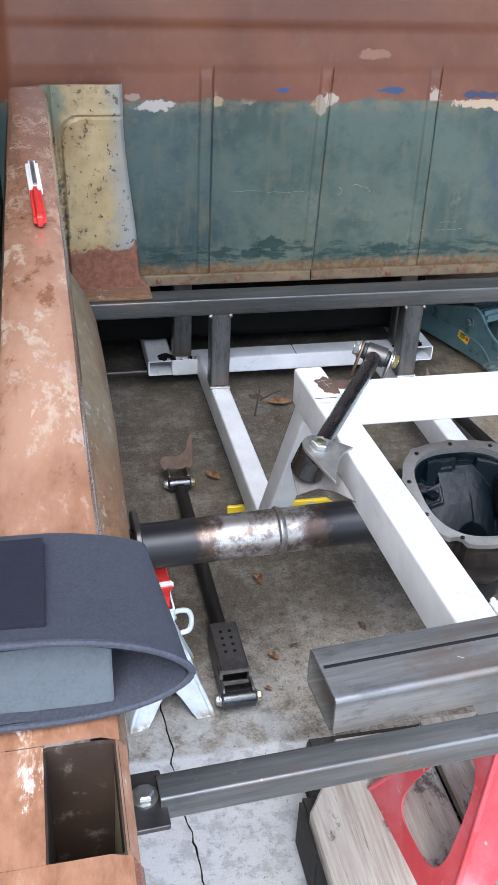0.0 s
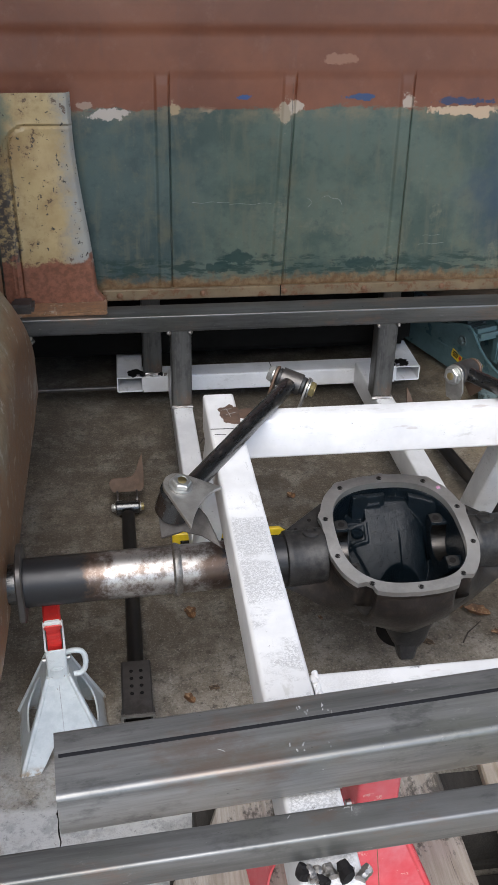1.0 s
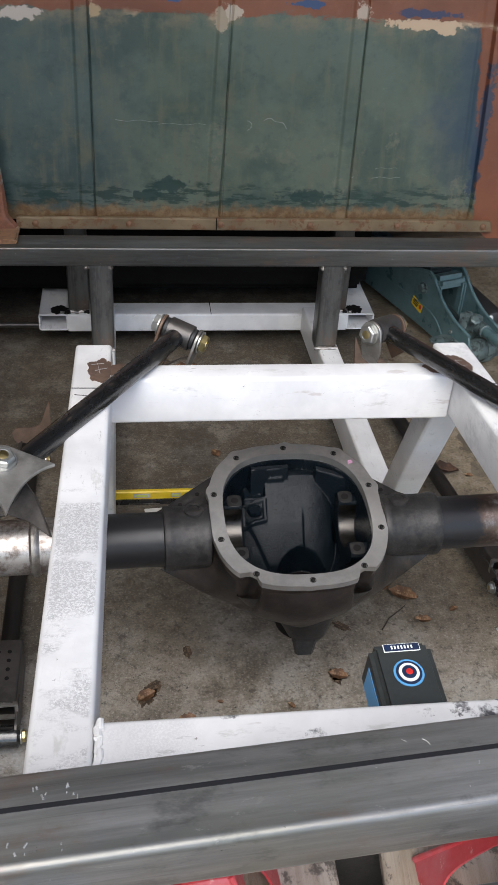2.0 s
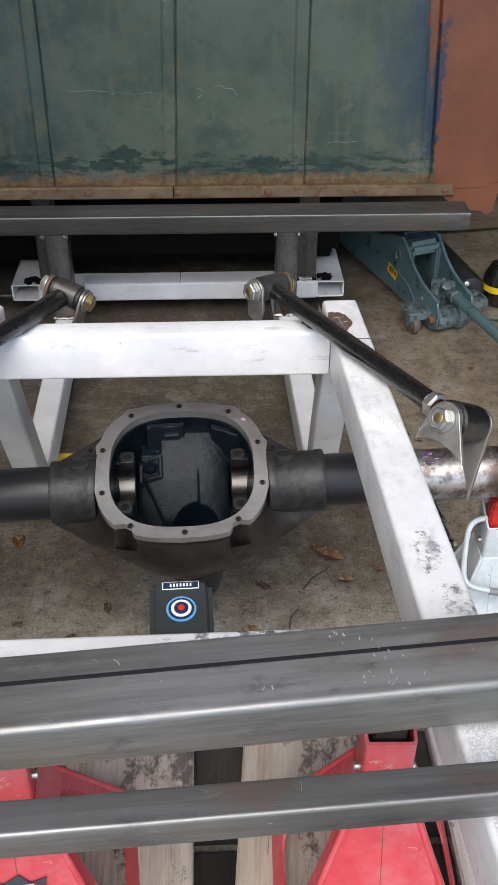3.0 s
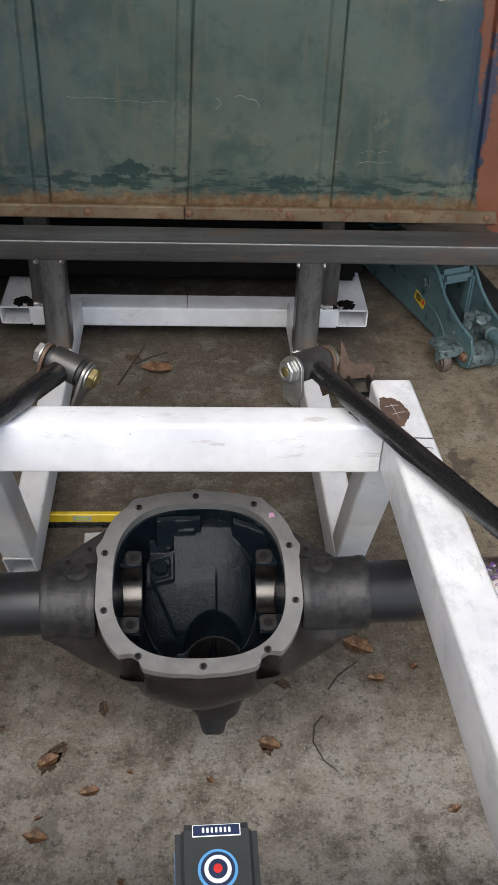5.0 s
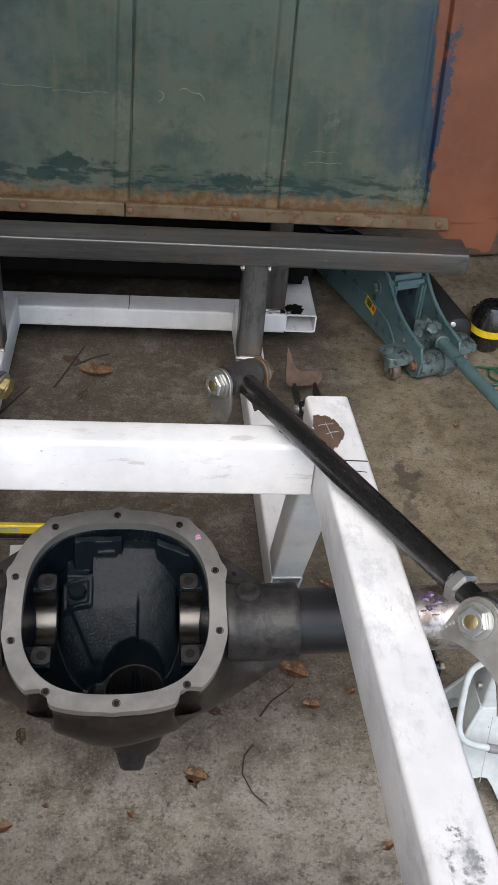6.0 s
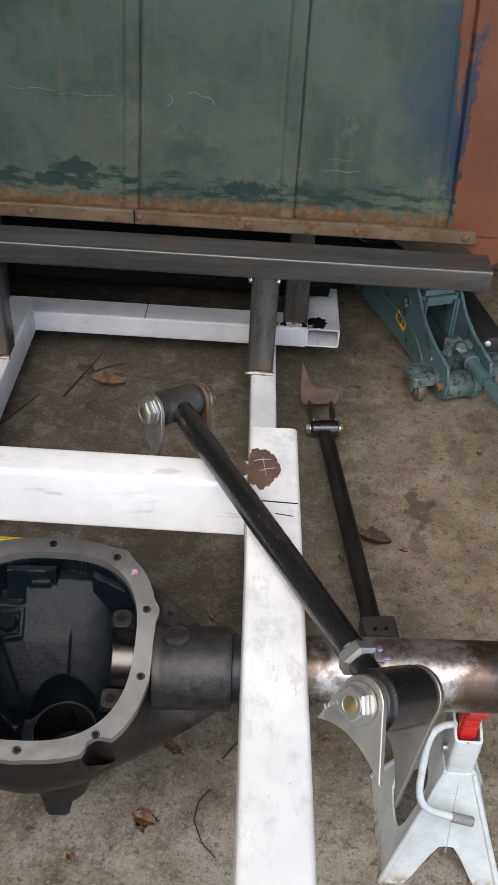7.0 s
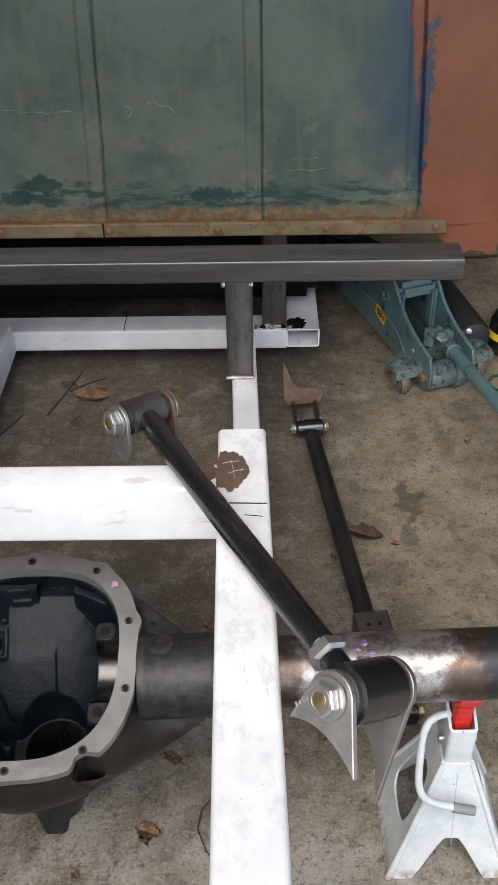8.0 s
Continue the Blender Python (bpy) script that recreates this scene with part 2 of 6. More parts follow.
        c = n.mix(n.patch(v, cx, 0, cz, rx, 0, rz, warp), c, col)
    # rust and old cream along the foot
    foot = n.ramp(n.math('ADD', z, n.math('MULTIPLY', n.math('SUBTRACT', warp, 0.5), 0.08)), 0.402, 0.378)
    c = n.mix(n.math('MULTIPLY', foot, n.math('SUBTRACT', 1.0, right)), c, n.mix(n.ramp(fine, 0.35, 0.65), (0.10, 0.050, 0.020), (0.17, 0.115, 0.060)))
    # thin dark lines along the pressed grooves, fine scratches
    dark_mask = n.math('MULTIPLY', n.ramp(fine, 0.35, 0.6), n.ramp(z, 0.845, 0.80))
    for c0, k in ((0.0035, 0.5), (0.2715, 0.6), (0.5405, 0.6)):
        c = n.mix(n.math('MULTIPLY', n.math('MULTIPLY', n.ramp(n.math('ABSOLUTE', n.math('SUBTRACT', x, c0)), 0.0014, 0.0005), dark_mask), k), c, (0.012, 0.014, 0.012))
    scr = n.ramp(n.noise(n.coords((1.0, 1, 2.0), world=True), 48, 5, 0.75), 0.69, 0.76)
    c = n.mix(n.math('MULTIPLY', scr, 0.4), c, (0.24, 0.23, 0.18))
    n.link(c, b.inputs["Base Color"])
    n.link(n.math('ADD', n.math('MULTIPLY', fine, 0.30), 0.22), b.inputs["Roughness"])
    b.inputs["Specular IOR Level"].default_value = 0.65
    n.bump(b, n.math('ADD', n.math('MULTIPLY', fine, 0.4), n.math('MULTIPLY', mask, 0.6)), 0.18, 0.002)


def cream_paint(n, b):
    v = n.coords(world=True)
    x, y, z = n.split(v)
    fine = n.noise(v, 66, 6, 0.68)
    blob = n.noise(v, 24, 6, 0.7)
    c = n.mix(n.ramp(n.noise(v, 7, 5), 0.35, 0.65), (0.27, 0.180, 0.080), (0.42, 0.315, 0.160))
    c = n.mix(n.math('MULTIPLY', n.ramp(blob, 0.5, 0.62), 0.5), c, (0.24, 0.155, 0.075))
    c = n.mix(n.math('MULTIPLY', n.ramp(n.math('ADD', x, n.math('MULTIPLY', blob, 0.1)), -0.20, -0.14), 0.75), c, (0.25, 0.275, 0.285))
    green = n.math('MULTIPLY', n.ramp(n.math('ADD', x, n.math('MULTIPLY', blob, 0.1)), -0.26, -0.30), n.ramp(z, 0.68, 0.74))
    c = n.mix(n.math('MULTIPLY', green, 0.8), c, (0.10, 0.13, 0.095))
    c = n.mix(n.math('MULTIPLY', n.ramp(blob, 0.62, 0.64), 0.85), c, (0.085, 0.048, 0.026))
    c = n.mix(n.ramp(fine, 0.60, 0.63), c, (0.04, 0.036, 0.03))
    c = n.mix(n.math('MULTIPLY', n.ramp(n.noise(v, 13, 3), 0.66, 0.675), n.ramp(z, 0.5, 0.62)), c, (0.03, 0.065, 0.05))
    left = n.math('MULTIPLY', n.ramp(n.math('ADD', x, n.math('MULTIPLY', n.math('SUBTRACT', blob, 0.5), 0.04)), -0.325, -0.335), n.ramp(z, 0.72, 0.6))
    c = n.mix(n.math('MULTIPLY', left, n.ramp(fine, 0.4, 0.55)), c, (0.06, 0.05, 0.045))
    low = n.ramp(n.math('ADD', z, n.math('MULTIPLY', n.math('SUBTRACT', blob, 0.5), 0.14)), 0.475, 0.455)
    c = n.mix(low, c, n.mix(n.ramp(fine, 0.4, 0.6), (0.14, 0.058, 0.034), (0.22, 0.088, 0.052)))
    n.link(c, b.inputs["Base Color"])
    n.link(n.math('ADD', n.math('MULTIPLY', fine, 0.3), 0.28), b.inputs["Roughness"])
    n.bump(b, n.math('ADD', fine, blob), 0.3, 0.002)


def bed_paint(n, b):
    """Pickup bed skin: tan and olive old paint, rust-brown lower down, pale flakes."""
    v = n.coords(world=True)
    x, y, z = n.split(v)
    fine = n.noise(v, 80, 7, 0.72)
    blob = n.noise(v, 12, 7, 0.7)
    blob2 = n.noise(v, 26, 6, 0.7)
    big = n.noise(v, 4.5, 5, 0.6)
    c = n.mix(n.ramp(blob, 0.36, 0.64), (0.20, 0.145, 0.080), (0.30, 0.230, 0.140))
    c = n.mix(n.math('MULTIPLY', n.ramp(big, 0.48, 0.62), 0.6), c, (0.22, 0.175, 0.115))
    rust = n.ramp(n.math('ADD', z, n.math('MULTIPLY', n.math('SUBTRACT', big, 0.5), 0.7)), 0.54, 0.42)
    c = n.mix(n.math('MULTIPLY', rust, 0.85), c, n.mix(n.ramp(fine, 0.35, 0.65), (0.13, 0.062, 0.032), (0.27, 0.135, 0.068)))
    c = n.mix(n.math('MULTIPLY', n.ramp(blob2, 0.58, 0.68), 0.4), c, (0.20, 0.10, 0.05))
    c = n.mix(n.math('MULTIPLY', n.math('MULTIPLY', n.ramp(blob2, 0.45, 0.38), n.ramp(n.noise(v, 70, 6, 0.75), 0.46, 0.56)), 0.8), c, (0.46, 0.42, 0.35))
    c = n.mix(n.math('MULTIPLY', n.ramp(n.noise(v, 38, 8, 0.8), 0.56, 0.66), 0.6), c, (0.085, 0.045, 0.024))
    c = n.mix(n.math('MULTIPLY', n.ramp(n.noise(v, 9, 8, 0.8), 0.58, 0.64), 0.5), c, (0.42, 0.40, 0.36))
    c = n.mix(n.ramp(fine, 0.66, 0.71), c, (0.05, 0.03, 0.022))
    n.link(c, b.inputs["Base Color"])
    n.link(n.math('ADD', n.math('MULTIPLY', fine, 0.45), 0.18), b.inputs["Roughness"])
    n.bump(b, n.math('ADD', n.math('MULTIPLY', fine, 0.5), blob2), 0.3, 0.002)


def bed_rail_paint(n, b):
    """Top rail: glossy salmon-brown paint worn to cream and rust."""
    v = n.coords((1, 0.4, 1), world=True)
    fine = n.noise(v, 90, 7, 0.72)
    blob = n.noise(v, 22, 7, 0.7)
    big = n.noise(v, 8, 5, 0.6)
    c = n.mix(n.ramp(big, 0.38, 0.62), (0.32, 0.165, 0.100), (0.45, 0.265, 0.175))
    c = n.mix(n.math('MULTIPLY', n.math('MULTIPLY', n.ramp(blob, 0.54, 0.60), n.ramp(n.noise(v, 60, 6, 0.75), 0.44, 0.54)), 0.6), c, (0.58, 0.46, 0.35))
    c = n.mix(n.math('MULTIPLY', n.ramp(blob, 0.44, 0.36), 0.8), c, (0.21, 0.085, 0.038))
    x, y, z = n.split(n.coords(world=True))
    near = n.ramp(y, 0.75, 0.35)
    c = n.mix(n.math('MULTIPLY', near, 0.75), c, n.mix(n.ramp(blob, 0.4, 0.6), (0.17, 0.070, 0.034), (0.33, 0.165, 0.095)))
    flake = n.noise(v, 15, 8, 0.78)
    c = n.mix(n.math('MULTIPLY', n.math('MULTIPLY', n.ramp(flake, 0.53, 0.57), n.math('ADD', n.math('MULTIPLY', near, 0.6), 0.32)), 0.9), c, n.mix(n.ramp(fine, 0.4, 0.6), (0.45, 0.30, 0.19), (0.68, 0.60, 0.52)))
    c = n.mix(n.ramp(fine, 0.66, 0.71), c, (0.07, 0.035, 0.022))
    n.link(c, b.inputs["Base Color"])
    n.link(n.math('ADD', n.math('MULTIPLY', big, 0.40), 0.02), b.inputs["Roughness"])
    b.inputs["Coat Weight"].default_value = 0.9
    b.inputs["Coat Roughness"].default_value = 0.10
    n.bump(b, n.math('ADD', n.math('MULTIPLY', fine, 0.4), n.math('ADD', blob, n.math('MULTIPLY', big, 2.0))), 0.45, 0.004)


def white_paint(rough=0.0, smudges=(), side=0.0):
    """White frame paint; rough gives speckled overspray over the first half, smudges are (x, y, z, radius) black marks."""
    def build(n, b):
        v = n.coords()
        x, y, z = n.split(v)
        fine = n.noise(v, 90, 6, 0.7)
        blob = n.noise(v, 9, 5, 0.6)
        warp = n.noise(v, 48, 6, 0.75)
        scuff = n.noise(n.coords((1, 0.35, 1)), 45, 6, 0.75)
        c = n.mix(n.ramp(blob, 0.35, 0.7), (0.62, 0.62, 0.625), (0.77, 0.77, 0.77))
        c = n.mix(n.math('MULTIPLY', n.ramp(scuff, 0.57, 0.70), 0.5), c, (0.42, 0.41, 0.385))
        c = n.mix(n.math('MULTIPLY', n.ramp(fine, 0.68, 0.72), 0.75), c, (0.12, 0.11, 0.10))
        hair = n.noise(n.coords((3, 0.5, 3)), 70, 6, 0.8)
        c = n.mix(n.math('MULTIPLY', n.math('MULTIPLY', n.ramp(hair, 0.60, 0.66), n.ramp(blob, 0.45, 0.60)), 0.55), c, (0.20, 0.19, 0.18))
        height = n.math('ADD', fine, n.math('MULTIPLY', n.noise(v, 24, 3), 1.5))
        if rough:
            speck = n.noise(v, 520, 4, 0.8)
            near = n.math('MULTIPLY', n.ramp(y, rough + 0.02, rough - 0.02), n.math('MULTIPLY', n.ramp(n.noise(n.coords((0.5, 1, 1)), 13, 6, 0.65), 0.44, 0.52), n.ramp(n.math('ABSOLUTE', x), 0.023, 0.018)))
            near = n.math('MULTIPLY', near, n.ramp(n.math('ABSOLUTE', z), 0.0305, 0.0325))
            c = n.mix(n.math('MULTIPLY', n.math('MULTIPLY', near, n.ramp(speck, 0.43, 0.54)), 0.80), c, (0.105, 0.107, 0.112))
            height = n.math('ADD', height, n.math('MULTIPLY', n.math('MULTIPLY', near, speck), 4.0))
        for sx, sy, sz, r in smudges:
            m = n.patch(v, sx, sy, sz, r * 0.5, r, r * 0.6, warp, 1.2)
            c = n.mix(n.math('MULTIPLY', m, n.math('MULTIPLY', n.ramp(fine, 0.42, 0.62), 0.85)), c, (0.05, 0.05, 0.055))
        if smudges and not side:
            c = n.mix(n.math('MULTIPLY', n.ramp(n.noise(n.coords((1, 0.6, 1)), 32, 7, 0.78), 0.48, 0.66), 0.55), c, (0.42, 0.43, 0.45))
        if side:
            c = n.mix(n.math('MULTIPLY', n.ramp(n.noise(n.coords((1, 0.2, 1)), 60, 4), 0.63, 0.69), 0.35), c, (0.30, 0.22, 0.18))
        n.link(c, b.inputs["Base Color"])
        n.link(n.math('ADD', n.math('MULTIPLY', fine, 0.3), 0.28), b.inputs["Roughness"])
        n.bump(b, height, 0.16, 0.0012)
    return build


def mill_steel(n, b, k=1.0, metal=0.55):
    """Raw hot-rolled tube: dark scale with lengthwise streaks, brown and olive clouds, chalky rubs."""
    v = n.coords((14, 0.8, 14))
    st = n.noise(v, 3, 7, 0.7)
    hair = n.noise(n.coords((60, 0.7, 60)), 5, 4, 0.7)
    w = n.coords()
    fine = n.noise(w, 110, 6, 0.72)
    cloud = n.noise(n.coords((1, 0.45, 1)), 16, 7, 0.7)
    cloud2 = n.noise(n.coords((1, 0.6, 1)), 7, 5, 0.65)
    c = n.mix(n.ramp(st, 0.30, 0.70), (0.082 * k, 0.082 * k, 0.080 * k), (0.195 * k, 0.194 * k, 0.190 * k))
    c = n.mix(n.math('MULTIPLY', n.ramp(cloud2, 0.45, 0.66), 0.45), c, (0.125 * k, 0.125 * k, 0.100 * k))
    c = n.mix(n.math('MULTIPLY', n.ramp(cloud, 0.52, 0.66), 0.55), c, (0.165, 0.108, 0.080))
    c = n.mix(n.math('MULTIPLY', n.ramp(cloud, 0.46, 0.34), 0.55), c, (0.042, 0.042, 0.044))
    c = n.mix(n.math('MULTIPLY', n.ramp(hair, 0.60, 0.72), 0.18), c, (0.30, 0.30, 0.29))
    c = n.mix(n.math('MULTIPLY', n.ramp(hair, 0.40, 0.28), 0.25), c, (0.035, 0.035, 0.036))
    smear = n.noise(n.coords((2, 0.8, 2)), 34, 8, 0.82)
    c = n.mix(n.math('MULTIPLY', n.ramp(smear, 0.60, 0.70), 0.40), c, (0.38, 0.38, 0.36))
    c = n.mix(n.math('MULTIPLY', n.ramp(fine, 0.69, 0.73), 0.7), c, (0.5, 0.49, 0.48))
    n.link(c, b.inputs["Base Color"])
    b.inputs["Metallic"].default_value = metal
    n.link(n.math('ADD', n.math('MULTIPLY', smear, 0.45), 0.12), b.inputs["Roughness"])
    n.bump(b, n.math('ADD', fine, n.math('ADD', st, cloud)), 0.14, 0.001)


def tube_steel(n, b):
    """Axle tube: bright ground band in the middle, brown heat tint, black oxide towards the ends (local z runs along)."""
    v = n.coords()
    x, y, z = n.split(v)
    fine = n.noise(v, 120, 6, 0.7)
    blob = n.noise(v, 16, 5, 0.65)
    d = n.math('ADD', z, n.math('MULTIPLY', n.math('SUBTRACT', n.noise(v, 30, 6, 0.7), 0.5), 0.12))
    bright = n.math('MULTIPLY', n.ramp(d, -0.105, -0.075), n.ramp(d, 0.075, 0.05))
    brown = n.math('MULTIPLY', n.ramp(d, -0.125, -0.10), n.ramp(d, 0.10, 0.08))
    c = n.mix(brown, (0.022, 0.022, 0.024), (0.11, 0.078, 0.062))
    c = n.mix(bright, c, n.mix(n.ramp(n.noise(v, 34, 6, 0.75), 0.40, 0.62), (0.47, 0.45, 0.435), (0.17, 0.135, 0.115)))
    c = n.mix(n.ramp(fine, 0.68, 0.72), c, (0.10, 0.07, 0.05))
    n.link(c, b.inputs["Base Color"])
    n.link(n.math('ADD', n.math('MULTIPLY', brown, 0.5), 0.4), b.inputs["Metallic"])
    n.link(n.math('ADD', n.math('MULTIPLY', fine, 0.35), 0.22), b.inputs["Roughness"])
    n.bump(b, fine, 0.2, 0.001)


def old_wood(n, b):
    """Silvered pallet wood: long grain, cracks, black mould and a yellow split edge here and there."""
    v = n.coords((30, 1.5, 30))
    g = n.noise(v, 3, 8, 0.7)
    hair = n.noise(n.coords((90, 2.5, 90)), 4, 5, 0.7)
    blob = n.noise(n.coords((1.6, 1, 1.6)), 11, 8, 0.75)
    info = n.t.nodes.new("ShaderNodeObjectInfo")
    c = n.mix(n.ramp(g, 0.3, 0.7), (0.25, 0.225, 0.195), (0.52, 0.49, 0.455))
    c = n.mix(n.math('MULTIPLY', info.outputs["Random"], 0.45), c, (0.36, 0.26, 0.15))
    c = n.mix(n.math('MULTIPLY', n.ramp(n.noise(n.coords(), 5, 4), 0.52, 0.68), 0.35), c, (0.40, 0.30, 0.29))
    c = n.mix(n.math('MULTIPLY', n.ramp(blob, 0.54, 0.62), 0.8), c, (0.045, 0.040, 0.035))
    c = n.mix(n.math('MULTIPLY', n.ramp(hair, 0.38, 0.30), 0.8), c, (0.06, 0.05, 0.042))
    n.link(c, b.inputs["Base Color"])
    b.inputs["Roughness"].default_value = 0.8
    n.bump(b, n.math('ADD', g, n.math('MULTIPLY', hair, 0.8)), 0.7, 0.003)


def red_paint(n, b):
    v = n.coords()
    fine = n.noise(v, 70, 6, 0.7)
    blob = n.noise(v, 12, 5, 0.65)
    c = n.mix(n.ramp(blob, 0.35, 0.7), (0.45, 0.036, 0.046), (0.55, 0.085, 0.097))
    c = n.mix(n.math('MULTIPLY', n.ramp(n.noise(v, 7, 6, 0.65), 0.46, 0.66), 0.65), c, (0.50, 0.19, 0.21))
    c = n.mix(n.math('MULTIPLY', n.ramp(n.noise(v, 34, 8, 0.8), 0.60, 0.66), 0.8), c, (0.55, 0.38, 0.33))
    c = n.mix(n.ramp(fine, 0.68, 0.71), c, (0.12, 0.05, 0.04))
    n.link(c, b.inputs["Base Color"])
    n.link(n.math('ADD', n.math('MULTIPLY', fine, 0.35), 0.22), b.inputs["Roughness"])
    n.bump(b, fine, 0.15, 0.001)


def stand_paint(n, b):
    """White stand paint with grey rubs, small chips and rust along the feet."""
    v = n.coords()
    w = n.coords(world=True)
    fine = n.noise(v, 110, 6, 0.7)
    blob = n.noise(v, 22, 6, 0.7)
    c = n.mix(n.ramp(blob, 0.35, 0.65), (0.47, 0.51, 0.52), (0.61, 0.64, 0.64))
    c = n.mix(n.math('MULTIPLY', n.ramp(n.noise(v, 45, 7, 0.78), 0.57, 0.68), 0.5), c, (0.40, 0.42, 0.42))
    c = n.mix(n.math('MULTIPLY', n.ramp(fine, 0.66, 0.70), 0.85), c, (0.16, 0.11, 0.07))
    x, y, z = n.split(w)
    foot = n.math('MULTIPLY', n.ramp(z, 0.020, 0.004), n.ramp(n.noise(w, 60, 5, 0.7), 0.44, 0.58))
    c = n.mix(n.math('MULTIPLY', foot, 0.8), c, (0.26, 0.17, 0.08))
    n.link(c, b.inputs["Base Color"])
    n.link(n.math('ADD', n.math('MULTIPLY', fine, 0.3), 0.25), b.inputs["Roughness"])
    n.bump(b, n.math('ADD', fine, blob), 0.15, 0.001)


CONCRETE = material("stained concrete", concrete)
CAB = material("primer and green cab paint", cab_paint)
CREAM = material("chipped cream paint", cream_paint)
BED = material("rusty brown bed paint", bed_paint)
BED_RAIL = material("flaking salmon rail paint", bed_rail_paint)
WHITE = material("white frame paint", white_paint())
WHITE_ROUGH = material("white paint with rough overspray", white_paint(0.55))
WHITE_SMUDGED = material("white paint with black smudges", white_paint(0.16, ((0.0, 0.325, 0.033, 0.022), (0.012, 0.252, 0.033, 0.026), (0.025, 0.30, 0.0, 0.03))))
WHITE_MARKED = material("white paint with thin rusty marks", white_paint(0.0, (), 0.12))
WHITE_SCUFFED = material("white paint with dark scuffs", white_paint(0.07, ((0.0, 0.16, 0.031, 0.008), (-0.012, 0.245, 0.031, 0.007), (-0.02, 0.10, 0.031, 0.007), (-0.015, 0.36, 0.03, 0.06), (-0.02, 0.30, 0.03, 0.03)), 0.12))
STEEL = material("raw mill steel", lambda n, b: mill_steel(n, b, 1.50))
STEEL_MID = material("grey mill steel", lambda n, b: mill_steel(n, b, 0.95))
# darker copy for beam and posts, dim interior reflections put into its colour
STEEL_DARK = material("shade-darkened mill steel", lambda n, b: mill_steel(n, b, 0.72, 0.6))
AXLE_TUBE = material("ground axle tube", tube_steel)
WOOD = material("weathered wood", old_wood)
# pallet wood with the shade below the deck put into its colour
WOOD_DARK = simple("dark shade-toned wood", (0.030, 0.026, 0.022), 0.85, 0.0, 0.5, 40, stretch=(6, 1, 6), bump=0.6, dist=0.003)
RED = material("worn red paint", red_paint)
CAST = simple("black cast iron", (0.020, 0.020, 0.021), 0.45, 0.3, 0.5, 90, bump=0.7, dist=0.0014, col2=(0.040, 0.037, 0.035))
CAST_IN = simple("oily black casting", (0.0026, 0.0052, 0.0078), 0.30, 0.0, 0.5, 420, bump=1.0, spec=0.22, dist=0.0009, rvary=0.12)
CAST_BELLY = simple("rough dark casting", (0.026, 0.022, 0.020), 0.40, 0.35, 0.5, 70, bump=0.6, dist=0.0015, col2=(0.062, 0.047, 0.037), lo=0.45, hi=0.8, rvary=0.2)
CAST_BROWN = simple("rusty machined edge", (0.062, 0.049, 0.042), 0.5, 0.6, 0.4, 60, bump=0.3)
FACE = simple("machined gasket face", (0.44, 0.43, 0.415), 0.38, 0.8, 0.14, 70, stretch=(1, 1, 1), bump=0.1)
BRIGHT = simple("bright machined steel", (0.066, 0.062, 0.058), 0.30, 1.0, 0.35, 60, stretch=(1, 4, 4), bump=0.08, rvary=0.10)
BLACK = simple("black powder coat", (0.010, 0.0105, 0.011), 0.27, 0.0, 0.35, 60, stretch=(1, 1, 0.3), bump=0.06, col2=(0.085, 0.068, 0.054), lo=0.59, hi=0.69, rvary=0.12, spec=1.0)
# lower link black, darker and duller to stand for the shade it lies in
SATIN = simple("shade-darkened black bar", (0.008, 0.008, 0.0085), 0.50, 0.0, 0.4, 60, stretch=(1, 1, 0.3), bump=0.1, col2=(0.022, 0.018, 0.015), spec=0.35)
RUBBER = simple("black rubber", (0.02, 0.02, 0.021), 0.55, 0.0, 0.3, 60)
ZINC = simple("zinc plated hardware", (0.46, 0.46, 0.44), 0.40, 0.9, 0.15, 90, bump=0.08, rvary=0.06)
GOLD = simple("yellow zinc bolt", (0.55, 0.45, 0.22), 0.38, 1.0, 0.2, 90, bump=0.08)
PLATE = simple("laser cut plate steel", (0.34, 0.325, 0.30), 0.42, 0.8, 0.35, 60, bump=0.1, rvary=0.2)
PLATE_MID = simple("grey plate steel", (0.24, 0.225, 0.205), 0.40, 0.75, 0.3, 40, bump=0.1)
DARK_PLATE = simple("dark oiled plate", (0.095, 0.088, 0.084), 0.42, 0.7, 0.35, 50, bump=0.1)
RUST = simple("bare rusty plate", (0.20, 0.105, 0.06), 0.6, 0.4, 0.35, 45, bump=0.3)
WELD = simple("weld bead", (0.30, 0.28, 0.26), 0.32, 0.9, 0.4, 120, bump=0.8, dist=0.002)
# soot on welds; on bores and hole discs it paints the shade inside
SOOT_SHADE = simple("weld soot and hole shade", (0.010, 0.009, 0.009), 0.8, 0.0, 0.3, 90, bump=0.5, spec=0.15)
STAND_WHITE = material("chipped stand paint", stand_paint)
STAND_RED = simple("bright red paint", (0.55, 0.03, 0.025), 0.35, 0.0, 0.2, 50)
SCUFF = simple("grey paint seam", (0.36, 0.37, 0.37), 0.5, 0.0, 0.3, 80)
GREY_TIP = simple("grey vinyl grip", (0.20, 0.20, 0.20), 0.55, 0.0, 0.2, 60)
JACK = simple("blue-grey jack enamel", (0.085, 0.150, 0.160), 0.3, 0.0, 0.25, 14, bump=0.06, col2=(0.115, 0.185, 0.195))
JACK_WORN = simple("worn blue-grey enamel", (0.15, 0.20, 0.20), 0.45, 0.2, 0.5, 70, bump=0.3, col2=(0.03, 0.035, 0.035), lo=0.5, hi=0.62)
JACK_DARK = simple("rubbed dark enamel", (0.035, 0.050, 0.052), 0.4, 0.1, 0.4, 40, bump=0.2, col2=(0.16, 0.18, 0.175), lo=0.60, hi=0.72)
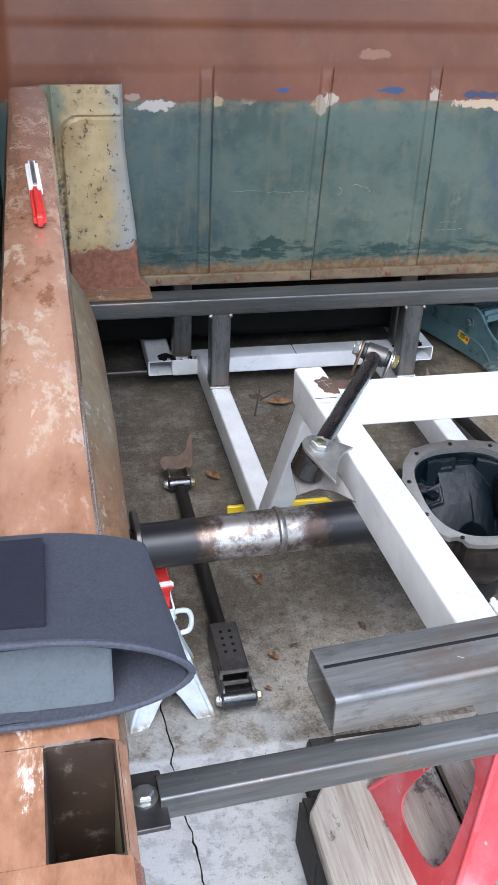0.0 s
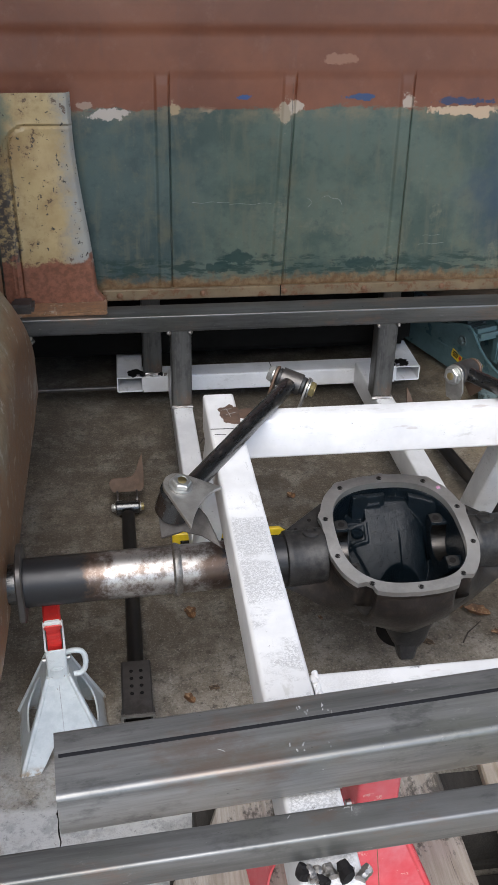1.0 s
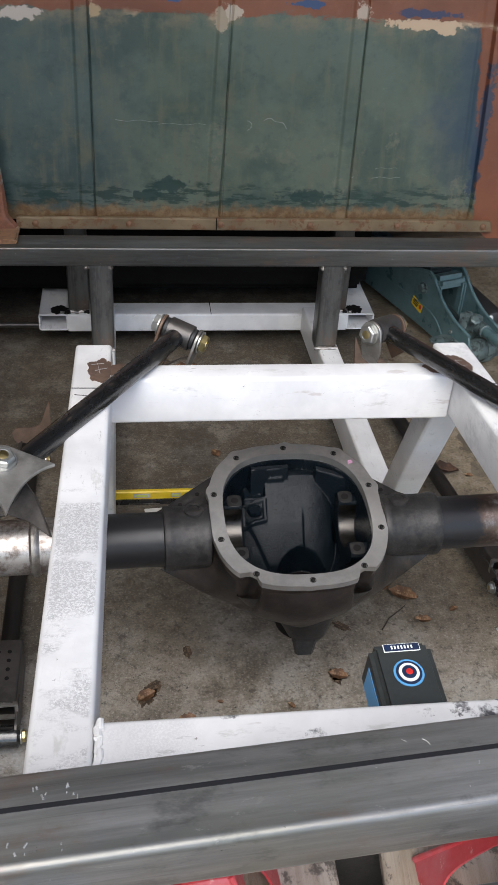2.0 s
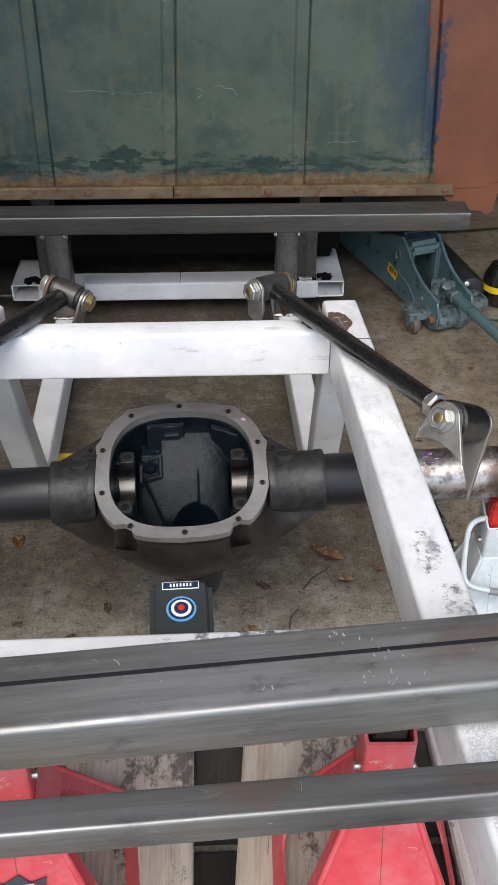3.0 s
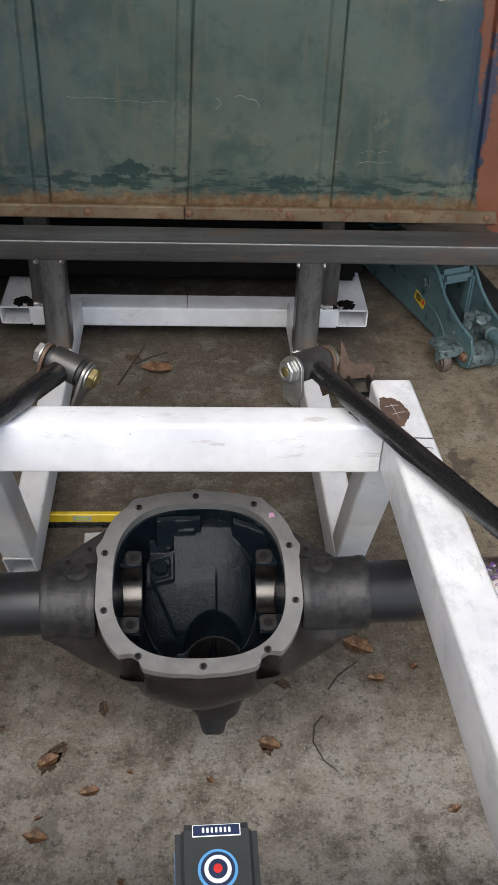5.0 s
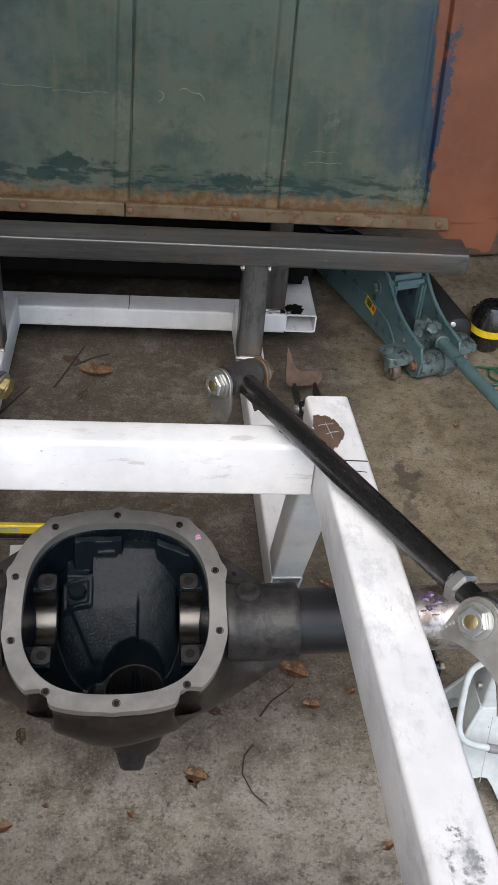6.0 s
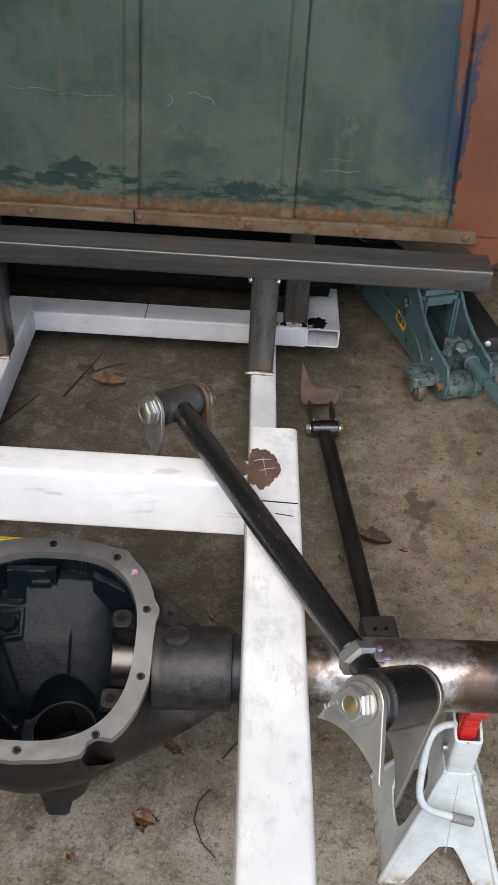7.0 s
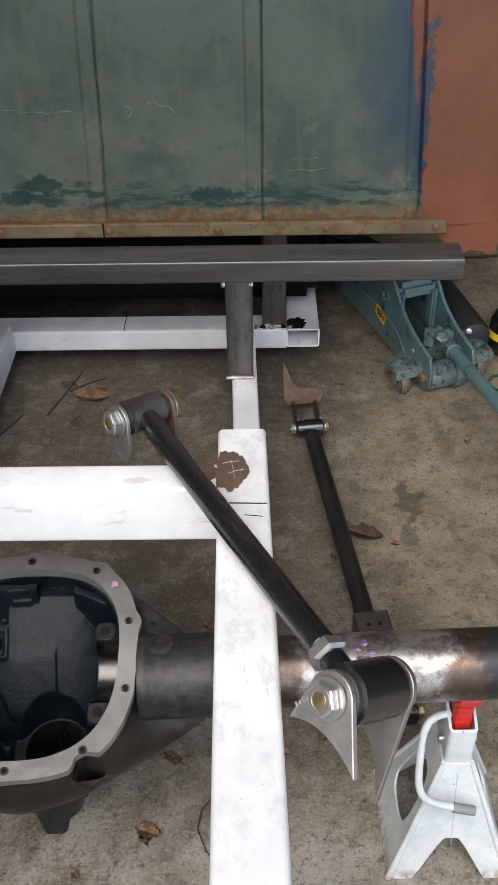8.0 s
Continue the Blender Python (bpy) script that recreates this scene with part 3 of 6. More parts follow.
CASTER = simple("brown caster", (0.10, 0.075, 0.06), 0.6, 0.0, 0.4, 60, bump=0.3)
YELLOW = simple("yellow enamel", (0.72, 0.50, 0.02), 0.35, 0.0, 0.15, 50)
LIME = simple("spirit vial", (0.48, 0.52, 0.10), 0.15, 0.0, 0.1, 60)
TIMBER = simple("old brown timber", (0.11, 0.075, 0.048), 0.8, 0.0, 0.4, 30, stretch=(6, 1, 6), bump=0.5)
HORN = simple("brown scaled plate", (0.125, 0.080, 0.055), 0.55, 0.4, 0.35, 45, bump=0.2)
# dark rust, darkened further to paint the shade inside the stake pocket
POCKET_SHADE = simple("shaded pocket rust", (0.050, 0.030, 0.018), 0.7, 0.1, 0.5, 60, bump=0.4, col2=(0.16, 0.13, 0.09), lo=0.55, hi=0.7)
BARE = simple("burnt bare steel", (0.20, 0.130, 0.095), 0.5, 0.3, 0.35, 60, bump=0.2, col2=(0.11, 0.075, 0.06))
NAVY = simple("navy label print", (0.010, 0.022, 0.06), 0.45, 0.0, 0.1, 50)
SHEEN = simple("grey nylon lining", (0.075, 0.085, 0.095), 0.75, 0.0, 0.2, 500, bump=0.4)
SCRATCH = simple("grey scratch", (0.36, 0.36, 0.35), 0.5, 0.3, 0.3, 300)
CHALK = simple("rubbed chalk", (0.27, 0.27, 0.265), 0.7, 0.2, 0.5, 500)
SADDLE = simple("worn cast saddle", (0.040, 0.039, 0.038), 0.4, 0.6, 0.4, 90, bump=0.3)
STICKER = simple("worn black sticker", (0.03, 0.035, 0.045), 0.5, 0.0, 0.3, 60)
PRINT = simple("pale print", (0.62, 0.62, 0.60), 0.5, 0.0, 0.1, 60)
FABRIC = simple("black nylon cloth", (0.032, 0.034, 0.046), 0.8, 0.0, 0.2, 520, bump=0.5, col2=(0.052, 0.056, 0.072))
FUZZ = simple("hook and loop pile", (0.010, 0.011, 0.022), 0.95, 0.0, 0.35, 420, stretch=(1, 3, 1), bump=1.0, dist=0.003)
PLASTIC = simple("dark grey plastic", (0.028, 0.032, 0.032), 0.45, 0.0, 0.2, 200)
BLUE = simple("sky blue plastic", (0.10, 0.33, 0.62), 0.4, 0.0, 0.1, 50)
IVORY = simple("white plastic", (0.80, 0.80, 0.78), 0.35, 0.0, 0.08, 50)
PURPLE = simple("purple layout dye", (0.22, 0.10, 0.34), 0.5, 0.2, 0.5, 80, col2=(0.5, 0.42, 0.5), lo=0.5, hi=0.6)
INK = simple("black marker ink", (0.012, 0.012, 0.014), 0.7, 0.0, 0.1, 50, spec=0.2)
LEAF = simple("dry brown leaf", (0.165, 0.080, 0.036), 0.60, 0.0, 0.6, 160, bump=0.6, col2=(0.26, 0.165, 0.090), lo=0.50, hi=0.64)
LEAF_DARK = simple("rotten dark leaf", (0.045, 0.020, 0.012), 0.5, 0.0, 0.6, 160, bump=0.6, col2=(0.085, 0.045, 0.025), lo=0.50, hi=0.64)
LITTER = simple("flattened leaf litter", (0.075, 0.048, 0.028), 0.75, 0.0, 0.6, 160, bump=0.6, col2=(0.15, 0.105, 0.065), lo=0.48, hi=0.62)
TWIG = simple("dry twig bark", (0.045, 0.035, 0.028), 0.8, 0.0, 0.3, 90, bump=0.4)
# dark tone, so the unseen walls and ceiling bounce little light
PLASTER = simple("grey garage wall", (0.075, 0.068, 0.058), 0.85, 0.0, 0.2, 12, bump=0.2)
# near-black colour standing for deep shade under and behind panels
DARK = simple("near-black shade", (0.006, 0.0058, 0.0055), 0.9, 0.0, 0.4, 30, bump=0.4, spec=0.1)
CRACK = simple("open crack", (0.008, 0.007, 0.006), 0.9, 0.0, 0.2, 60, spec=0.1)
GREEN = simple("green cord", (0.01, 0.085, 0.045), 0.5, 0.0, 0.2, 80)


# ---------------------------------------------------------------- mesh tools
WORLD_OF = {}


def mesh_of(name, bm, mat, smooth=35):
    me = bpy.data.meshes.new(name)
    bmesh.ops.recalc_face_normals(bm, faces=bm.faces)
    for f in bm.faces:
        f.smooth = True
    for e in bm.edges:
        e.smooth = len(e.link_faces) == 2 and e.calc_face_angle(3.2) < radians(smooth)
    bm.to_mesh(me)
    bm.free()
    for m in (mat if isinstance(mat, (list, tuple)) else [mat]):
        me.materials.append(m)
    return me


def thing(name, at=(0, 0, 0), label="", category="", group="", kind="", m=None):
    """An empty at the base of a thing, which parents its parts."""
    ob = new(name)
    ob.empty_display_size = 0.05
    ob.matrix_basis = m if m is not None else Matrix.Translation(at)
    WORLD_OF[ob.name] = ob.matrix_basis.copy()
    return tagged(ob, label, category, group, kind)


def part(name, bm, mat, parent=None, label="", m=None, smooth=35, **tags):
    """One mesh object at the world pose m, under a thing or a part."""
    ob = new(name, mesh_of(name, bm, mat, smooth))
    m = m if m is not None else Matrix()
    WORLD_OF[ob.name] = m.copy()
    if parent is not None:
        ob.parent = parent
        ob.matrix_basis = WORLD_OF[parent.name].inverted() @ m
    else:
        ob.matrix_basis = m
    return tagged(ob, label, **tags)


def along(a, b, up=(0, 0, 1)):
    """A pose at a whose y axis runs to b and whose z axis is near up."""
    a, b, up = Vector(a), Vector(b), Vector(up)
    y = (b - a).normalized()
    x = y.cross(up).normalized()
    z = x.cross(y)
    r = Matrix((x, y, z)).transposed().to_4x4()
    return Matrix.Translation(a) @ r


def axis_z(a, b, hint=(0, 1, 0)):
    """A pose at a whose z axis runs to b."""
    a, b = Vector(a), Vector(b)
    z = (b - a).normalized()
    x = Vector(hint).cross(z)
    if x.length < 1e-4:
        x = Vector((1, 0, 0)).cross(z)
    x.normalize()
    y = z.cross(x)
    return Matrix.Translation(a) @ Matrix((x, y, z)).transposed().to_4x4()


def round_rect(w, h, r, n=4):
    pts = []
    for cx, cy, a0 in ((1, 1, 0), (-1, 1, 90), (-1, -1, 180), (1, -1, 270)):
        for i in range(n + 1):
            a = radians(a0 + 90 * i / n)
            pts.append((cx * (w / 2 - r) + r * math.cos(a), cy * (h / 2 - r) + r * math.sin(a)))
    return pts


def bridge(bm, a, b):
    n = len(a)
    for i in range(n):
        bm.faces.new((a[i], a[(i + 1) % n], b[(i + 1) % n], b[i]))


def rect_tube(L, w, h, wall=0.0032, r=0.006, steps=1):
    """A hollow square-edged tube with rounded corners and open ends; y runs along it."""
    bm = bmesh.new()
    outer, inner = round_rect(w, h, r), round_rect(w - 2 * wall, h - 2 * wall, max(r - wall, 0.0008))
    rings = []
    for s in range(steps + 1):
        rings.append([bm.verts.new((x, L * s / steps, z)) for x, z in outer])
    ins = [[bm.verts.new((x, y, z)) for x, z in inner] for y in (0, L)]
    for s in range(steps):
        bridge(bm, rings[s], rings[s + 1])
    bridge(bm, ins[0], ins[1])
    bridge(bm, rings[0], ins[0])
    bridge(bm, rings[-1], ins[1])
    return bm


def box(w, d, h, bevel=0.002, centre=True, seg=2):
    bm = bmesh.new()
    bmesh.ops.create_cube(bm, size=1)
    bmesh.ops.scale(bm, vec=(w, d, h), verts=bm.verts)
    if bevel:
        bmesh.ops.bevel(bm, geom=bm.edges[:], offset=bevel, segments=seg, affect='EDGES')
    if not centre:
        bmesh.ops.translate(bm, vec=(0, 0, h / 2), verts=bm.verts)
    return bm


def lathe(profile, seg=32, cap=True):
    """A turned form: rows of (radius, height) about z."""
    bm = bmesh.new()
    rings = []
    for r, z in profile:
        rings.append([bm.verts.new((r * math.cos(2 * math.pi * i / seg), r * math.sin(2 * math.pi * i / seg), z)) for i in range(seg)])
    for a, b in zip(rings, rings[1:]):
        bridge(bm, a, b)
    if cap:
        for ring in (rings[0], rings[-1]):
            if (ring[0].co - ring[seg // 2].co).length > 1e-5:
                bm.faces.new(ring)
    return bm


def rod(r, L, seg=24, bevel=0.001):
    b = min(bevel, r * 0.4)
    return lathe([(r - b, 0), (r, b), (r, L - b), (r - b, L)], seg)


def pipe(r, wall, L, seg=32):
    bm = bmesh.new()
    ring = lambda rr, z: [bm.verts.new((rr * math.cos(2 * math.pi * i / seg), rr * math.sin(2 * math.pi * i / seg), z)) for i in range(seg)]
    a, b, c, d = ring(r, 0), ring(r, L), ring(r - wall, L), ring(r - wall, 0)
    for p, q in ((a, b), (b, c), (c, d), (d, a)):
        bridge(bm, p, q)
    return bm


def plate(pts, thick, bevel=0.0006):
    """A flat plate cut to an outline in xy, thickness along z about 0."""
    bm = bmesh.new()
    f = bm.faces.new([bm.verts.new((x, y, -thick / 2)) for x, y in pts])
    r = bmesh.ops.extrude_face_region(bm, geom=[f])
    bmesh.ops.translate(bm, vec=(0, 0, thick), verts=[v for v in r["geom"] if isinstance(v, bmesh.types.BMVert)])
    if bevel:
        bmesh.ops.recalc_face_normals(bm, faces=bm.faces)
        bmesh.ops.bevel(bm, geom=[e for e in bm.edges if e.calc_face_angle(0) > 0.6], offset=bevel, segments=1, affect='EDGES')
    return bm


def sweep(points, r, seg=12, taper=1.0):
    """A round bar along a line of points."""
    bm = bmesh.new()
    pts = [Vector(p) for p in points]
    rings = []
    up = Vector((0.13, 0.31, 0.94)).normalized()
    for i, p in enumerate(pts):
        d = (pts[min(i + 1, len(pts) - 1)] - pts[max(i - 1, 0)]).normalized()
        x = d.cross(up).normalized()
        y = x.cross(d)
        rr = r * (1 + (taper - 1) * i / max(1, len(pts) - 1))
        rings.append([bm.verts.new(p + (x * math.cos(2 * math.pi * k / seg) + y * math.sin(2 * math.pi * k / seg)) * rr) for k in range(seg)])
    for a, b in zip(rings, rings[1:]):
        bridge(bm, a, b)
    bm.faces.new(rings[0])
    bm.faces.new(rings[-1])
    return bm


def join(*bms):
    out = bmesh.new()
    for b, m in bms:
        me = bpy.data.meshes.new("joint")
        bmesh.ops.transform(b, matrix=m, verts=b.verts)
        b.to_mesh(me)
        b.free()
        out.from_mesh(me)
        bpy.data.meshes.remove(me)
    return out


def hexagon(r, h, bevel=0.001):
    return lathe([(r - bevel * 1.5, 0), (r, bevel), (r, h - bevel), (r - bevel * 1.5, h)], 6)


def bead(L, r, seed=0):
    """A lumpy weld bead along y."""
    rnd = random.Random(seed)
    n = max(6, int(L / (r * 0.9)))
    pts = [(rnd.uniform(-1, 1) * r * 0.15, L * i / n, 0) for i in range(n + 1)]
    bm = sweep(pts, r, 8)
    for v in bm.verts:
        k = noise.noise(v.co * 160 + Vector((seed * 3.1, 0, 0)))
        v.co.z += k * r * 0.5
        v.co.x += k * r * 0.25
    return bm


def shift(x, y, z):
    return Matrix.Translation((x, y, z))


def turn(deg, axis='Z'):
    return Matrix.Rotation(radians(deg), 4, axis)

# ---------------------------------------------------------------- the floor, and an unseen garage added to shape the light
def setting(name, bm, mat, m=None, label="", category=""):
    return part(name, bm, mat, None, label, m, kind="structure", category=category)


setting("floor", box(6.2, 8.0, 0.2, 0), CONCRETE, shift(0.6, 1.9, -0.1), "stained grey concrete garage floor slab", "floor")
# walls, header and ceiling stay out of view and only hold back light
setting("wall_left", box(0.12, 6.1, 2.8, 0), PLASTER, shift(-1.1, 2.85, 1.4), "unseen grey garage wall added to block side light", "wall")
setting("wall_back", box(4.2, 0.12, 2.8, 0), PLASTER, shift(0.94, 5.84, 1.4), "unseen grey garage back wall added to keep the inside dim", "wall")
setting("wall_right", box(0.12, 5.2, 2.8, 0), PLASTER, shift(3.0, 3.3, 1.4), "unseen grey garage wall added to block side light", "wall")
setting("wall_front", box(4.6, 0.12, 0.4, 0), PLASTER, shift(0.65, 0.76, 2.6), "unseen header over the open garage door, added to cut sky light", "wall")
setting("ceiling", box(4.9, 5.2, 0.1, 0), PLASTER, shift(0.65, 3.3, 2.85), "unseen grey garage ceiling added to block sky light", "ceiling")
setting("ground", box(60, 40, 0.1, 0), CONCRETE, shift(0.6, -22.1, -0.06), "pale concrete yard outside the door", "ground")


# ---------------------------------------------------------------- the cab behind the frame
def grid_sheet(xs, zs, f):
    bm = bmesh.new()
    rows = [[bm.verts.new((x, f(x, z), z)) for x in xs] for z in zs]
    for a, b in zip(rows, rows[1:]):
        for i in range(len(xs) - 1):
            bm.faces.new((a[i], a[i + 1], b[i + 1], b[i]))
    return bm


def step(a, b, x):
    t = min(1, max(0, (x - a) / (b - a)))
    return t * t * (3 - 2 * t)


def cab_relief(x, z):
    y = 2.130
    for c0, c1, w in ((-0.013, -0.011, 0.015), (0.250, 0.264, 0.014), (0.527, 0.524, 0.0145)):
        c = c0 + (c1 - c0) * (z - 0.39) / 0.44
        d = abs(x - c)
        if z < 0.845:
            soft = 0.006 if x < c else 0.0025
            y -= 0.0022 * (1 - step(w - soft, w + 0.0005, d)) * (1 - step(0.825, 0.845, z))
            y += (0.0035 if x > c else 0.0004) * math.exp(-((d - w - 0.0015) / 0.0013) ** 2)
    y -= 0.004 * step(0.925, 0.936, z)
    y += 0.003 * math.exp(-((z - 0.928) / 0.003) ** 2)
    y -= 0.0012 * step(0.838, 0.85, z)
    y -= 0.010 * step(0.795 + (0.72 - z) * 0.06, 0.800 + (0.72 - z) * 0.06, x)
    y += 0.0025 * math.exp(-((x - 0.772 - (0.72 - z) * 0.06) / 0.005) ** 2)
    if x < -0.38:
        y += 0.6 * (-0.38 - x) ** 2 + 0.25 * max(0, -0.43 - x)
    if x > 0.86:
        y += 0.9 * (x - 0.86) ** 2
    return y + 0.0016 * noise.noise(Vector((x * 7, 0, z * 7)))


cab = thing("truck_cab", (0.25, 2.7, 0.0), "old pickup cab with red-brown primer over a faded green rear panel", "truck cab")
xs = sorted({round(-0.47 + i * 0.008, 4) for i in range(181)} | {round(c + d, 4) for c in (-0.012, 0.257, 0.5255, 0.79) for d in np.arange(-0.024, 0.025, 0.0014)})
zs = [0.362 + i * 0.0085 for i in range(108)]
part("rear_panel", grid_sheet(xs, zs, cab_relief), CAB, cab, "faded green sheet metal with red-brown primer above")
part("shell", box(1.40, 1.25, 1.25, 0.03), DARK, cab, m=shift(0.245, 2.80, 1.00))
# added box, its black colour stands for the shade under the cab
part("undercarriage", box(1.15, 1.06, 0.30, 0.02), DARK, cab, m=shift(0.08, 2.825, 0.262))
ragged = random.Random(4)
low = [(0.845 + 0.012 * i, 0.352 - min(0.05, 0.012 * i) + ragged.uniform(-0.008, 0.008)) for i in range(11)]
part("lower_corner", join((plate([(0.845, 0.37)] + low + [(0.975, 0.37)], 0.004, 0), shift(0, 2.128, 0) @ turn(90, 'X'))), CAB, cab, "rust-eaten lower corner")
strip = plate([(-0.16, 0), (0.872, 0), (0.865, 0.026), (-0.16, 0.026)], 0.012, 0.002)
rail = part("bottom_rail", strip, simple("rusty tan rail", (0.20, 0.145, 0.085), 0.55, 0.1, 0.4, 40, bump=0.3, col2=(0.13, 0.06, 0.028), lo=0.5, hi=0.62), cab, "rusty tan steel bottom rail", m=shift(0, 2.120, 0.346) @ turn(90, 'X'))
for i in range(6):
    x = 0.849 - 0.194 * i
    part("rivet", lathe([(0.0075, 0), (0.007, 0.002), (0.004, 0.0035), (0.0001, 0.004)], 14, False), RUST, rail, m=shift(x, 2.114, 0.359) @ turn(90, 'X'))
part("seam", box(0.002, 0.004, 0.028, 0), CRACK, rail, m=shift(0.258, 2.1135, 0.359))
# pale hairline scratches on the green panel
for pts in ([(0.315, 0.575), (0.320, 0.574), (0.324, 0.570), (0.3245, 0.564), (0.321, 0.559), (0.316, 0.556)], [(0.350, 0.577), (0.357, 0.581), (0.364, 0.581), (0.370, 0.576), (0.378, 0.574), (0.386, 0.574), (0.392, 0.569), (0.396, 0.561)]):
    part("scratch", sweep([(x, 2.1290, z) for x, z in pts], 0.00034, 6), SCRATCH, cab)
for x0, x1, z0, r in ((0.050, 0.135, 0.571, 0.00022), (0.135, 0.232, 0.566, 0.00018), (0.588, 0.650, 0.462, 0.00024), (0.590, 0.640, 0.482, 0.00014), (0.522, 0.548, 0.463, 0.0003), (0.520, 0.536, 0.536, 0.0003)):
    part("scratch", sweep([(x0 + (x1 - x0) * q / 8, 2.1288, z0 + 0.0016 * math.sin(q * 1.3 + x0 * 40)) for q in range(9)], r, 5), SCRATCH, cab)


# ---------------------------------------------------------------- the pickup bed side
bed = thing("pickup_bed_side", (-0.40, 1.0, 0.28), "rusty brown pickup bed side with wheel tub and cream front post", "truck bed")


def bed_rail():
    bm = bmesh.new()
    prof = [(-0.436, 0.70), (-0.436, 0.805), (-0.432, 0.815), (-0.422, 0.820), (-0.372, 0.821), (-0.362, 0.817), (-0.357, 0.806), (-0.358, 0.78)]
    ys = [-0.15, 0.0, 0.12, 0.2525]
    def run(ys):
        rows = []
        for y in ys:
            rows.append([bm.verts.new((x + 0.0015 * noise.noise(Vector((x * 9, y * 5, z * 9))), y, z + 0.002 * noise.noise(Vector((x * 5, y * 4, 3))))) for x, z in prof])
        for a, b in zip(rows, rows[1:]):
            for i in range(len(prof) - 1):
                bm.faces.new((a[i], a[i + 1], b[i + 1], b[i]))
        return rows
    run(ys)
    far = run([0.3235 + 0.0345 * i for i in range(51)])
    bm.faces.new(far[-1])
    return bm


part("top_rail", bed_rail(), BED_RAIL, bed, "rusty rolled top rail")
hole = [(-0.436, 0.700), (-0.436, 0.810), (-0.425, 0.820), (-0.402, 0.8205), (-0.402, 0.700)]
part("pocket_edge", join((plate(hole, 0.0705, 0), shift(0, 0.288, 0) @ turn(90, 'X')), (plate([(-0.364, 0.72), (-0.364, 0.8195), (-0.358, 0.812), (-0.358, 0.72)], 0.0705, 0), shift(0, 0.288, 0) @ turn(90, 'X'))), BED_RAIL, bed)
# near-black floor and dark walls paint the shade deep in the pocket
part("pocket_floor", box(0.040, 0.072, 0.006, 0), DARK, bed, m=shift(-0.383, 0.288, 0.640))
part("stake_pocket", rect_tube(0.20, 0.041, 0.073, 0.0025, 0.004), POCKET_SHADE, bed, "rusty open stake pocket", m=shift(-0.383, 0.288, 0.818) @ turn(-90, 'X'))


def bed_wall():
    """The inner skin from the rail down, bulging out over the wheel."""
    bm = bmesh.new()
    ys = [-0.15 + 0.0275 * i for i in range(80)]
    rows = []
    for y in ys:
        u = min(1.0, abs((y - 1.40) / 0.49))
        arch = (1 - u ** 3.2) ** 0.5 if u < 1 else 0.0
        top = 0.30 + 0.34 * arch
        foot_z = 0.28 + 0.10 * step(0.790, 0.805, y) * step(0.96, 0.87, y)
        row = []
        for k in range(25):
            z = 0.80 - (0.80 - foot_z) * k / 24
            x = -0.366 - 0.006 * step(0.8, 0.6, z)
            if arch > 0:
                x += 0.076 * step(top, top - 0.17, z) ** 0.6 * min(1, arch * 1.6)
            x += 0.004 * math.exp(-((z - 0.70) / 0.012) ** 2) * step(1.8, 1.7, y)
            x += 0.002 * noise.noise(Vector((0, y * 6, z * 6)))
            row.append(bm.verts.new((x, y, z)))
        rows.append(row)
    for a, b in zip(rows, rows[1:]):
        for i in range(24):
            bm.faces.new((a[i], a[i + 1], b[i + 1], b[i]))
    return bm


part("inner_panel", bed_wall(), BED, bed, "rusty inner panel bulging into a wheel tub")
part("outer_panel", box(0.006, 2.2, 0.52, 0.002), BED, bed, m=shift(-0.432, 0.95, 0.545))
part("lower_flange", box(0.040, 0.95, 0.005, 0.001), BED, bed, m=shift(-0.353, 0.325, 0.2785))


def post_sheet():
    """Pressed front post with a rolled bead and a lip."""
    bm = bmesh.new()
    nu, nv = 46, 90
    rows = []
    for j in range(nv + 1):
        z = 0.365 + (0.822 - 0.365) * j / nv
        right = -0.200 + 0.030 * step(0.76, 0.37, z) + 0.018 * step(0.40, 0.365, z)
        row = []
        for i in range(nu + 1):
            x = -0.372 + (right + 0.372) * i / nu
            cx, cz = -0.290, 0.710
            if x < cx and z > cz:
                d = abs(math.hypot(x - cx, z - cz) - 0.046)
            elif z > cz:
                d = abs(z - 0.756)
            else:
                d = abs(x + 0.336 - 0.008 * (0.71 - z))
            y = 2.062 + 0.004 * math.exp(-(d / 0.0035) ** 2) - 0.0025 * math.exp(-((d - 0.007) / 0.004) ** 2)
            y -= 0.002 * math.exp(-((x + 0.350) / 0.003) ** 2)
            y += 0.022 * step(right - 0.006, right, x) * 0.6
            y += 0.003 * noise.noise(Vector((x * 16, 0, z * 12)))
            row.append(bm.verts.new((x, y, z)))
        rows.append(row)
    for a, b in zip(rows, rows[1:]):
        for i in range(nu):
            bm.faces.new((a[i], a[i + 1], b[i + 1], b[i]))
    return bm


part("front_post", post_sheet(), CREAM, bed, "chipped cream painted pressed steel post")
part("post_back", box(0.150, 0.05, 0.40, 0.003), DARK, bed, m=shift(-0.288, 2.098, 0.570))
part("post_foot", box(0.225, 0.075, 0.012, 0.003), BED, bed, "rusty foot flange", m=shift(-0.262, 2.045, 0.3625))
part("foot_block", box(0.05, 0.05, 0.03, 0.006), DARK_PLATE, bed, m=shift(-0.335, 2.035, 0.37))

# ---------------------------------------------------------------- the white chassis frame
frame_thing = thing("truck_chassis", (0.26, 1.3, 0.05), "white painted welded tube truck frame with raw steel uprights", "chassis")


def tube_part(name, a, b, w, h, mat, parent, label="", wall=0.0032, r=0.005, up=(0, 0, 1)):
    L = (Vector(b) - Vector(a)).length
    return part(name, rect_tube(L, w, h, wall, r), mat, parent, label, along(a, b, up))


def soot_blot(r, seed, k=0.45):
    """A ragged thin blot."""
